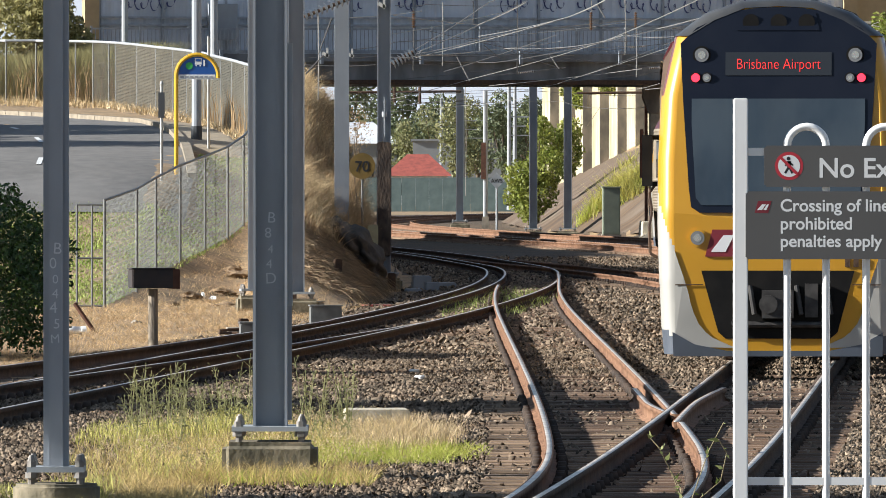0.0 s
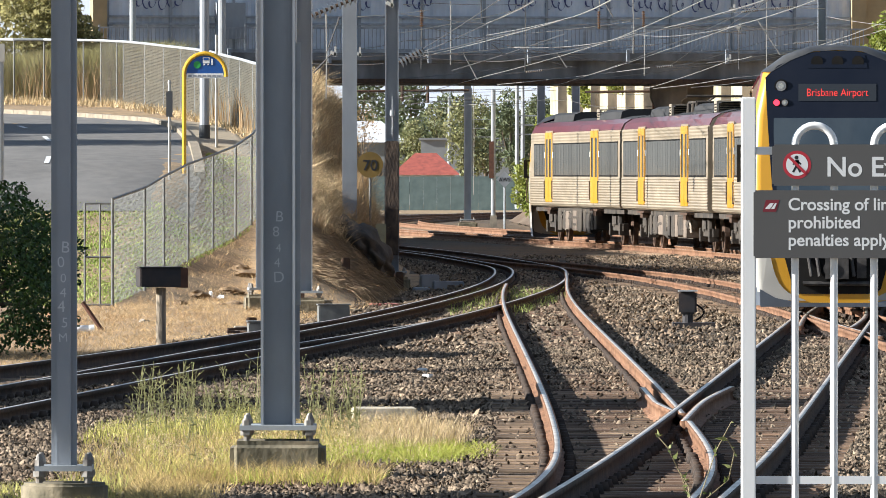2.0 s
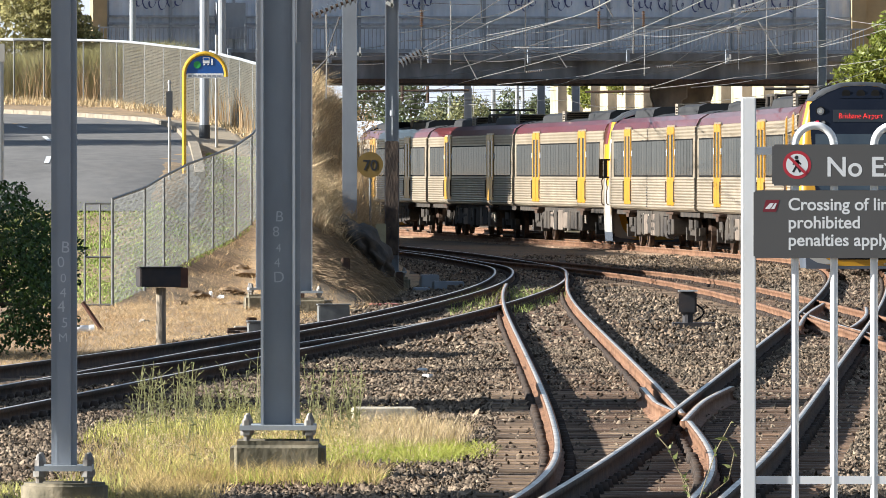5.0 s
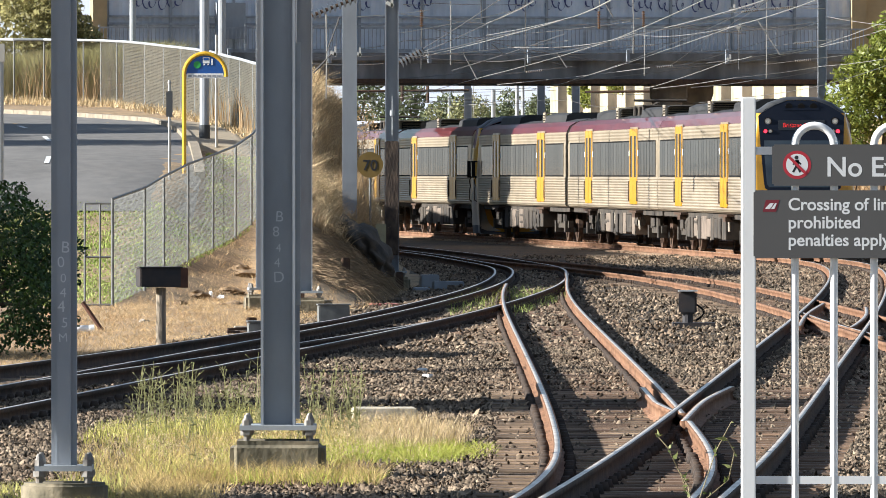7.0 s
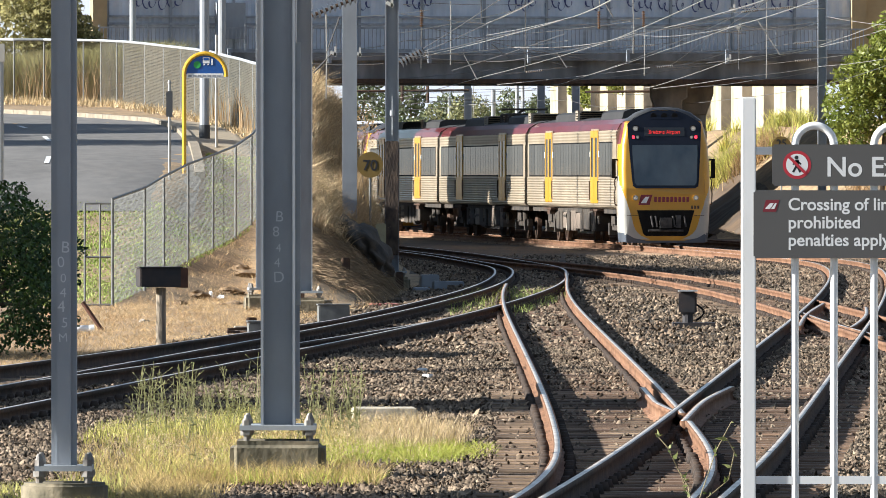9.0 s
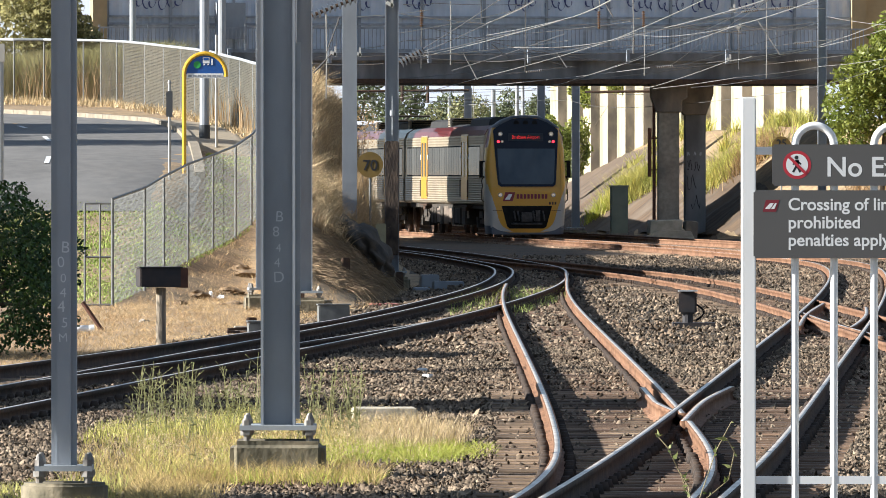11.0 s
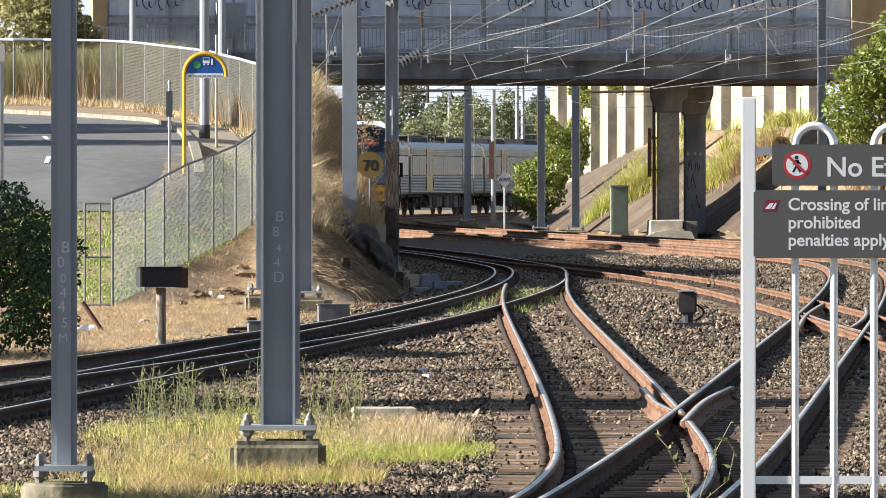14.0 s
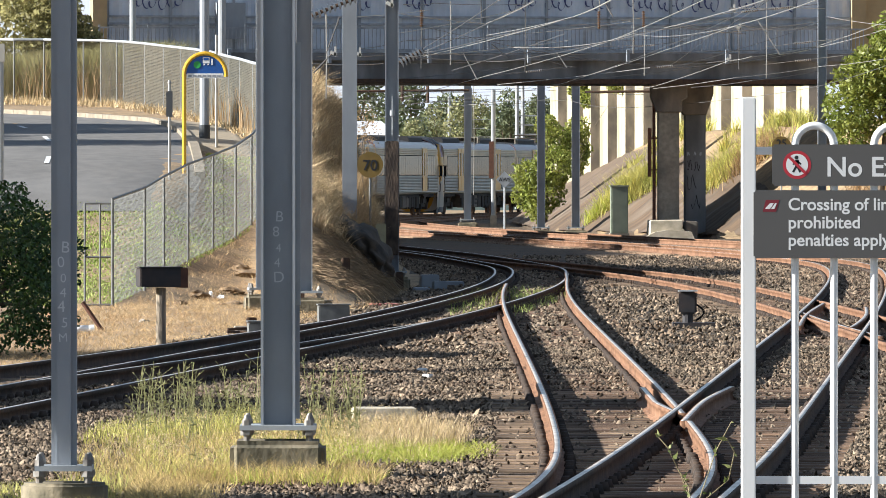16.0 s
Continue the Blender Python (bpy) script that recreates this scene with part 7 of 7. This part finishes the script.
def build_wires():
    D = 250
    for e in (((553, 113, 200), (678, 113, 215)), ((638, 86, 200), (714, 73, 220), (800, 62, 240)), ((560, 100, 190), (690, 97, 215), (860, 109, D)), ((700, 100, 215), (755, 97, 225), (905, 84, D), (1010, 71, D)),
              ((742, 95, 230), (900, 24, 200), (960, -10, 190)), ((742, 90, 230), (880, 2, 195), (900, -10, 190)), ((750, 100, 230), (1015, 30, 200), (1090, -4, 185)), ((714, 8, 210), (769, 6, 220), (930, 8, D)),
              ((700, 112, 260), (860, 109, 260), (920, 105, 255), (1082, 73, 230), (1285, 22, 205), (1370, -6, 195)), ((700, 175, 300), (860, 135, 275), (1074, 75, 235), (1252, -3, 200)), ((860, 63, 240), (1015, 30, 215), (1086, -3, 200)),
              ((980, 150, 290), (1011, 143, 285), (1308, 44, 220), (1445, 0, 195)), ((1108, 158, 290), (1158, 153, 285), (1292, 107, 255), (1330, 100, 250)), ((620, 178, 320), (780, 172, 315), (860, 180, 315), (912, 184, 315), (947, 177, 325)),
              ((947, 178, 325), (1007, 177, 325)), ((1007, 177, 325), (1050, 188, 322), (1134, 190, 318), (1310, 174, 300), (1449, 153, 290), (1570, 116, 270)), ((1223, 155, 290), (1330, 143, 285), (1449, 126, 290)),
              ((1156, 157, 295), (1300, 138, 290), (1449, 119, 290)), ((1318, 103, 280), (1449, 81, 290), (1570, 37, 260)), ((1378, 97, 280), (1449, 84, 290), (1570, 51, 260)), ((1175, 50, 240), (1354, 0, 215)),
              ((1449, 118, 290), (1570, 104, 280)), ((860, 71, 255), (983, 71, 260)), ((620, 165, 330), (760, 160, 330), (940, 156, 330), (1010, 162, 330), (1140, 168, 330)), ((630, 190, 340), (830, 176, 340), (945, 181, 340)),
              ((700, 196, 350), (830, 186, 350), (952, 170, 330)), ((690, 22, 200), (860, 42, 215), (945, 3, 200)), ((1290, 15, 230), (1400, 12, 230), (1460, 15, 290)), ((640, 150, 280), (700, 205, 300)), ((765, 145, 300), (700, 190, 300)),
              ((1465, 30, 290), (1570, 45, 270)), ((620, 30, 190), (760, 18, 230)), ((700, 60, 215), (905, 20, 240)), ((720, 72, 225), (930, 60, 250)), ((760, 50, 240), (1000, 100, 258)), ((800, 125, 262), (1000, 60, 245)),
              ((905, 84, 252), (1010, 120, 262)), ((930, 60, 250), (1120, 38, 250)), ((1000, 100, 258), (1180, 120, 262)), ((1010, 45, 248), (1150, 30, 250)), ((1180, 45, 248), (1320, 60, 258)), ((1250, 60, 258), (1440, 40, 262)),
              ((860, 85, 252), (1140, 80, 258)), ((700, 140, 290), (900, 120, 280)), ((880, 150, 296), (1150, 120, 285)), ((640, 170, 320), (960, 190, 330)), ((700, 165, 322), (950, 160, 330)), ((720, 185, 325), (1010, 150, 330)),
              ((560, -6, 230), (900, -7, 240), (1460, -6, 258)), ((560, -9, 250), (1000, -9, 250), (1460, -9, 250)), ((1080, 72, 240), (1120, 60, 245), (1300, 30, 250))):
        wire(e, 0.03)
    hubs = [(742, 95, 230), (1082, 73, 230), (1308, 44, 220), (905, 84, 250), (1449, 84, 290), (714, 8, 210), (1015, 30, 200), (860, 109, 250), (1120, 60, 245), (1370, -6, 195), (1449, 40, 290), (960, -10, 190), (1180, 120, 262), (1010, 143, 285), (1292, 107, 255)]
    pick = random.Random(17)
    for k in range(24):
        a, b = sorted(pick.sample(hubs, 2))
        if b[1] > a[1] + 15:
            continue
        m = ((a[0] + b[0]) / 2 + pick.uniform(-20, 20), (a[1] + b[1]) / 2 + pick.uniform(2, 14), (a[2] + b[2]) / 2)
        wire((a, m, b), 0.04, pick.choice((0.006, 0.008, 0.010)))
    for x, y0, y1, d in ((745, 12, 123, 230), (797, 2, 115, 240), (851, 0, 40, 240), (929, -5, 127, 250), (1120, -5, 95, 250), (1140, 40, 135, 250), (1356, -5, 139, 260), (1307, 55, 123, 260), (1060, -5, 20, 250), (577, 25, 175, 190), (838, 148, 345, 352)):
        wire(((x, y0, d), (x + 1, (y0 + y1) / 2, d), (x, y1, d)), 0, 0.016, "dropper_rod", "thin vertical dropper rod on the overhead line")
    for q in ((601, 30, 577, 95, 190), (589, 93, 555, 129, 190), (820, 95, 845, 142, 260), (1085, 30, 1070, 5, 250), (900, 103, 870, 78, 250), (1340, 35, 1380, 97, 260), (985, 93, 1003, 120, 255), (1302, 48, 1310, 58, 260)):
        wire(((q[0], q[1], q[4]), (q[2], q[3], q[4])), 0, 0.018, "bracket_rod", "slanting bracket rod on the overhead line")
    insulator(552, 28, 632, -4, 140, 0.085, 9, M_POLE, "large grey ribbed insulator beside the mast")
    insulator(708, 112, 750, 88, 228, 0.15, 7, M_POLE, "grey ribbed tension insulator on a wire")
    for x, y0, y1, di in ((746, 18, 48, 226), (1060, 20, 52, 248), (1139, 20, 48, 248)):
        insulator(x, y0, x, y1, di, 0.055, 7, M_BROWNPOR, "small brown hanging insulator")
    for x, y in ((945, 126), (1144, 81), (1177, 118), (1421, 76), (1421, 107), (1326, 20), (1384, 15)):
        insulator(x - 15, y + 1.5, x + 15, y - 1.5, 258, 0.04, 9)
        wire(((x - 70, y + 8, 258), (x + 70, y - 8, 258)) if x != 1177 else ((1000, 100, 258), (1177, 118, 258), (1250, 112, 258), (1292, 107, 255)))
    for x, y, d in ((1290, 106, 255), (1297, 18, 235), (590, 95, 190), (690, 8, 170.87), (634, 96, 200), (1308, 50, 260)):
        f = thing("wire_clamp", "pale metal clamp on the overhead line", "clamp", (px(x, d), d, pz(y, d)), 0, "overhead line clamps")
        bm = bmesh.new()
        box(bm, 0, 0, 0, 0.16, 0.05, 0.07, Matrix.Rotation(0.5, 4, "Y"))
        box(bm, 0.04, 0, 0.05, 0.05, 0.05, 0.2)
        part("clamp", bm, M_PORCELAIN, f)
    # dark gantry seen under the bridge
    g = thing("far_gantry", "dark steel overhead line gantry beyond the bridge", "gantry", (0, 352, 0))
    for x0, y0, x1, y1, r in ((625, 162, 830, 160, 0.05), (712, 150, 712, 180, 0.06), (757, 150, 757, 182, 0.06), (1035, 163, 1155, 162, 0.05), (690, 163, 712, 175, 0.03)):
        bm = bmesh.new()
        rod(bm, (px(x0, 352), 0, pz(y0, 352)), (px(x1, 352), 0, pz(y1, 352)), r, 8)
        part("member", bm, M_IRON, g)


# ---- small lineside things ----
M_LITTER = mat("white_paper", (0.8, 0.8, 0.78), 0.8)
M_PINK = mat("faded_red_plastic", (0.45, 0.10, 0.08), 0.7, 0, (0.5, 0.25, 0.2), 5, 0.8)
M_PALEPOST = mat("pale_dry_board", (0.40, 0.36, 0.22), 0.9, 0, (0.32, 0.28, 0.17), 5, 1.0)


M_CLOD = mat("matted_brown_earth", (0.15, 0.098, 0.055), 0.95, 0, (0.26, 0.175, 0.095), 9, 1.0, 0.9, 25)


def block(name, label, category, x, y, w, d, h, material, turn=0.0, z=None, bevel=0.015, group=""):
    t = thing(name, label, category, (x, y, gz(x, y) if z is None else z), turn, group)
    bm = bmesh.new()
    box(bm, 0, 0, h / 2 - 0.02, w, d, h)
    bmesh.ops.bevel(bm, geom=bm.edges[:], offset=bevel, segments=2, affect="EDGES")
    part("body", bm, material, t)
    return t


def build_small():
    block("concrete_slab", "weathered grey concrete cover slab in dry grass", "slab", px(680, 79), 79, 0.57, 0.7, 0.17, M_PALECON, 3)
    for x, y, w, h, m in ((452, 118, 0.2, 0.28, M_DULLGALV), (590, 132, 0.46, 0.3, M_DULLGALV), (436, 123, 0.3, 0.12, M_CONCRETE), (560, 146, 0.5, 0.16, M_CONCRETE)):
        t = block("cable_box", "grey metal lineside cable box", "cable box", px(x, y), y, w, 0.4, h, m, 5, group="cable boxes")
        bm = bmesh.new()
        box(bm, 0, 0, h - 0.01, w + 0.03, 0.43, 0.02)
        part("lid", bm, m, t)
    for x, y, w, h in ((760, 172, 0.35, 0.3), (778, 170, 0.25, 0.2), (800, 176, 0.45, 0.12), (745, 168, 0.3, 0.1)):
        block("points_equipment", "blue-grey points machine casing in shade", "points machine", px(x, y), y, w, 0.6, h, M_MAST, 4, z=-0.2, group="points equipment")
    for x, y, h in ((612, 156.5, 0.34), (707, 170, 0.38), (445, 130, 0.15)):
        block("timber_stub", "dark weathered timber stub post", "post", px(x, y), y, 0.14, 0.14, h, M_IRON, 10, group="stub posts")
    t = thing("marker_post", "dark weathered timber marker post beside the mast", "post", (px(535, 147), 147, gz(px(535, 147), 147)), 0, "stub posts")
    bm = bmesh.new()
    box(bm, 0, 0, 0.44, 0.085, 0.085, 0.98, Matrix.Rotation(0.03, 4, "Y"))
    bmesh.ops.bevel(bm, geom=bm.edges[:], offset=0.012, segments=2, affect="EDGES")
    part("post", bm, M_IRON, t)
    d = 124.0
    t = thing("plastic_pipe", "short white plastic pipe lying by the hedge", "pipe", (px(150, d), d, gz(px(150, d), d) + 0.06), 8)
    bm = bmesh.new()
    rod(bm, (-0.25, 0, 0), (0.08, 0, 0), 0.055, 16)
    part("tube", bm, M_WHITE, t, smooth=True)
    bm = bmesh.new()
    rod(bm, (0.07, 0, 0), (0.13, 0, 0), 0.064, 16)
    part("socket", bm, M_WHITE, t)
    block("board_post", "pale weathered board post leaning on the bank", "post", px(674, 170.5), 170.5, 0.2, 0.06, 0.95, M_PALEPOST, 5)
    for x, y in ((747, 99), (757, 96)):
        t = block("paper_litter", "crumpled white paper scrap", "litter", px(x, y), y, 0.075, 0.14, 0.035, M_LITTER, 30, z=-0.15, bevel=0.012, group="litter")
    t = block("plastic_scrap", "faded red plastic scrap on the ballast", "litter", px(680, 150), 150, 0.5, 0.3, 0.06, M_PINK, 10)
    rg = random.Random(31)
    for x, y, w, h, m, lab in ((373, 158, 0.07, 0.09, M_LITTER, "small white scrap by the fence"), (350, 157, 0.3, 0.12, M_CLOD, "brown clod of earth and dead grass by the fence"), (390, 158, 0.10, 0.07, M_LITTER, "small white scrap by the fence"), (318, 150, 0.16, 0.1, M_CLOD, "brown clod of earth and dead grass by the fence"),
                               (425, 166, 0.34, 0.13, M_CLOD, "brown clod of earth and dead grass on the dry verge"), (405, 160, 0.42, 0.1, M_CLOD, "brown clod of earth and dead grass on the dry verge"), (437, 165, 0.5, 0.12, M_CLOD, "brown clod of earth and dead grass on the dry verge"), (420, 150, 0.3, 0.08, M_CLOD, "brown clod of earth and dead grass on the dry verge"), (255, 133, 0.12, 0.05, M_CONCRETE, "broken lump of concrete on the dry verge"), (322, 112, 0.12, 0.07, M_CONCRETE, "broken lump of concrete on the dry verge")):
        t = thing("debris", lab, "debris", (px(x, y), y, gz(px(x, y), y)), rg.uniform(0, 90), "debris on the verge")
        bm = bmesh.new()
        bmesh.ops.create_icosphere(bm, subdivisions=3, radius=0.5)
        for v in bm.verts:
            n = 1 + noise.noise(v.co * 3 + Vector((x, y, 0))) * 0.5 + noise.noise(v.co * 9 + Vector((y, x, 0))) * 0.3
            v.co = Vector((v.co.x * w * n * 1.2, v.co.y * w * n * 1.6, v.co.z * h * n * 1.4 + h * 0.3))
        part("lump", bm, m, t)
    t = thing("stick_pile", "loose pile of dark timber offcuts beside the track", "timber", (px(425, 121), 121, gz(px(425, 121), 121)))
    for k in range(7):
        bm = bmesh.new()
        a = Vector((rg.uniform(-0.25, 0.1), rg.uniform(-0.3, 0.3), 0.02 + 0.03 * (k % 4)))
        rod(bm, a, a + Vector((rg.uniform(0.2, 0.5), rg.uniform(-0.2, 0.2), rg.uniform(-0.02, 0.03))), 0.02, 6)
        part("offcut", bm, M_IRON, t)
    # ground signal with hoses
    d = 129.0
    s = thing("ground_signal", "small dark ground signal box on a low base", "ground signal", (px(1222, d), d, -0.2))
    bm = bmesh.new()
    box(bm, -0.04, 0, 0.36, 0.26, 0.2, 0.34)
    bmesh.ops.bevel(bm, geom=bm.edges[:], offset=0.03, segments=2, affect="EDGES")
    part("housing", bm, M_BOX, s)
    bm = bmesh.new()
    box(bm, -0.04, -0.03, 0.535, 0.28, 0.28, 0.018)
    part("hood", bm, M_POLE, s)
    bm = bmesh.new()
    rod(bm, (-0.04, 0, 0), (-0.04, 0, 0.24), 0.08, 10)
    part("stand", bm, M_BOX, s)
    bm = bmesh.new()
    box(bm, 0.05, 0, 0.03, 0.62, 0.4, 0.08)
    part("base", bm, M_BOX, s)
    bm = bmesh.new()
    pts = [(0.08 + 0.12 * math.sin(q * math.pi / 8) , 0.05, 0.34 - 0.03 * q) for q in range(9)]
    for a, b in zip(pts, pts[1:]):
        rod(bm, a, b, 0.014, 6)
    part("hose", bm, M_RUBBER, s)
    # rounded dark earth at the foot of the bank, shade put into its colour
    t = thing("earth_mound", "earth mound at the foot of the bank, colour darkened for shade", "earth", (px(640, 168.6), 168.6, 0.62))
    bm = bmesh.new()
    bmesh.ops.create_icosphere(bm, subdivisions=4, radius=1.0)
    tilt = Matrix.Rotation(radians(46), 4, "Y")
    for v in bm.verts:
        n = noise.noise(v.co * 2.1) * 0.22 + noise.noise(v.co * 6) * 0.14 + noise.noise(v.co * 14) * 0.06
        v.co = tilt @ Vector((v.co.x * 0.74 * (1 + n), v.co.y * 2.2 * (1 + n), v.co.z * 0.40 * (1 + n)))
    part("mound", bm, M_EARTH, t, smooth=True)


M_EARTH = mat("shade_darkened_earth", (0.026, 0.021, 0.016), 0.95, 0, (0.06, 0.045, 0.03), 4, 1.0, 0.8, 12)


# ---- ballast stones ----
def stones(name, n, y0, y1, size, seed, half=0.054):
    rng = np.random.default_rng(seed)
    y = np.sqrt(rng.uniform(y0 ** 2, y1 ** 2, n))
    x = rng.uniform(-1, 1, n) * half * y
    edge = np.interp(y, [60, 95, 113, 130, 150, 165, 175, 190, 205, 225, 250], [-8.0, -5.6, -3.9, -2.4, -1.3, -0.9, -0.5, -0.3, -0.8, -2.3, -3.9])
    keep = x > edge
    # fewer stones on the timbers of the turnouts near the camera
    onT = np.minimum(abs(x - MAIN(y)), abs(x - np.where(y < 165, YARD(y), 99))) < 1.05
    worn = onT & (y < 98) & (rng.random(n) < np.where(y < 78, 0.98, np.where(y < 90, 0.93, 0.75)))
    keep &= ~worn
    # keep the rails clear
    for f, os in ((MAIN, (-0.565, 0.565)), (DUAL, (-0.565, 0.565, -0.94)), (YARD, (-0.565, 0.565)), (CROSS, (-0.565, 0.565)), (STANDARD, (-0.7525, 0.7525))):
        for o in os:
            keep &= abs(x - f(y) - o) > 0.085
    x, y = x[keep], y[keep]
    n = len(x)
    z = ground_z(x, y) + rng.uniform(-0.01, 0.035, n)
    near = np.minimum.reduce([abs(x - MAIN(y)), abs(x - DUAL(y)), np.where(y < 165, abs(x - YARD(y)), 9)])
    z += np.clip(1.4 - near, 0, 0.4) * 0.06
    a = rng.uniform(0, 2 * np.pi, n)[:, None] + np.array([0, 1.4, 3.0, 4.6])[None] + rng.normal(0, 0.25, (n, 4))
    size = size * np.exp(rng.normal(0, 0.17, n))[:, None]
    rad = size * rng.uniform(0.6, 1.5, (n, 4))
    P = np.zeros((n, 6, 3))
    P[:, :4, 0], P[:, :4, 1] = np.cos(a) * rad, np.sin(a) * rad * 1.2
    P[:, :4, 2] = -size * rng.uniform(0.0, 0.9, (n, 4))
    # two crowns, so that a stone has a broken flat top and not a point
    b = a[:, :1] + rng.uniform(0.3, 1.1, (n, 1))
    for k, sg in ((4, 1), (5, -1)):
        P[:, k, 0:1], P[:, k, 1:2] = sg * np.cos(b) * size * 0.5 + rng.normal(0, 0.3, (n, 1)) * size, sg * np.sin(b) * size * 0.5 + rng.normal(0, 0.3, (n, 1)) * size
        P[:, k, 2:3] = size * rng.uniform(-0.1, 0.95, (n, 1))
    # stretched and tilted at random, as broken stone lies
    c, q = np.cos(a[:, :1]), np.sin(a[:, :1])
    along, across = P[:, :, 0] * c + P[:, :, 1] * q, P[:, :, 1] * c - P[:, :, 0] * q
    long = rng.uniform(1.0, 1.65, (n, 1))
    along, across = along * long, across / long ** 0.8
    P[:, :, 0], P[:, :, 1] = along * c - across * q, along * q + across * c
    P[:, :, 2] += P[:, :, 0] * rng.normal(0, 0.45, (n, 1)) + P[:, :, 1] * rng.normal(0, 0.45, (n, 1))
    P += np.stack([x, y, z], 1)[:, None]
    tri = np.array([(0, 1, 4), (1, 5, 4), (1, 2, 5), (2, 3, 5), (3, 4, 5), (3, 0, 4)])
    F = (np.arange(n)[:, None, None] * 6 + tri[None]).reshape(-1, 3)
    ob = sheet(name, P.reshape(-1, 3), F, M_STONE)
    tagged(ob, "loose grey-brown crushed stone ballast", "ballast", kind="stuff")


# ---- the train's run along the main line ----
LINE_Y = np.arange(30.0, 640.0, 0.25)
LINE_X = MAIN(LINE_Y)
LINE_S = np.concatenate([[0], np.cumsum(np.hypot(np.diff(LINE_X), np.diff(LINE_Y)))])
TAIL_S = float(np.interp(94.47, LINE_Y, LINE_S))
SPEED = 17.265


def on_line(s):
    return float(np.interp(s, LINE_S, LINE_X)), float(np.interp(s, LINE_S, LINE_Y))


def car_pose(k, time):
    """Where carriage k (0 is the last) is at that time: its bogies stand on the line."""
    mid = TAIL_S + SPEED * time + (k + 0.5) * PITCH
    ax, ay = on_line(mid - 8.1)
    bx, by = on_line(mid + 8.1)
    turn = -math.degrees(math.atan2(bx - ax, by - ay))
    return (ax + bx) / 2, (ay + by) / 2, turn


def train():
    end, middle = make_car(True), make_car(False)
    cars = [end, middle] + [copy_thing(end if k % 3 != 1 else middle, Matrix()) for k in range(2, 6)]
    return cars


build_ground()
build_bridge()
build_masts()
build_street()
build_cutting()
build_distance()
build_platform_fence()
CARS = train()
build_wires()
build_small()
build_vegetation()
build_tracks()
stones("ballast_stones", 150000, 52, 82, 0.0175, 61)
stones("ballast_stones", 115000, 82, 112, 0.0200, 63)
stones("ballast_stones", 112000, 112, 240, 0.0285, 62)


def motions():
    for k, car in enumerate(CARS):
        rows = []
        for n in range(33):
            x, y, turn = car_pose(k, n * 0.5)
            rows.append((n * 0.5, pose(x, y, 0, 0, 0, turn + (180 if k % 3 == 2 else 0))))
        walk(car, rows)


motions()
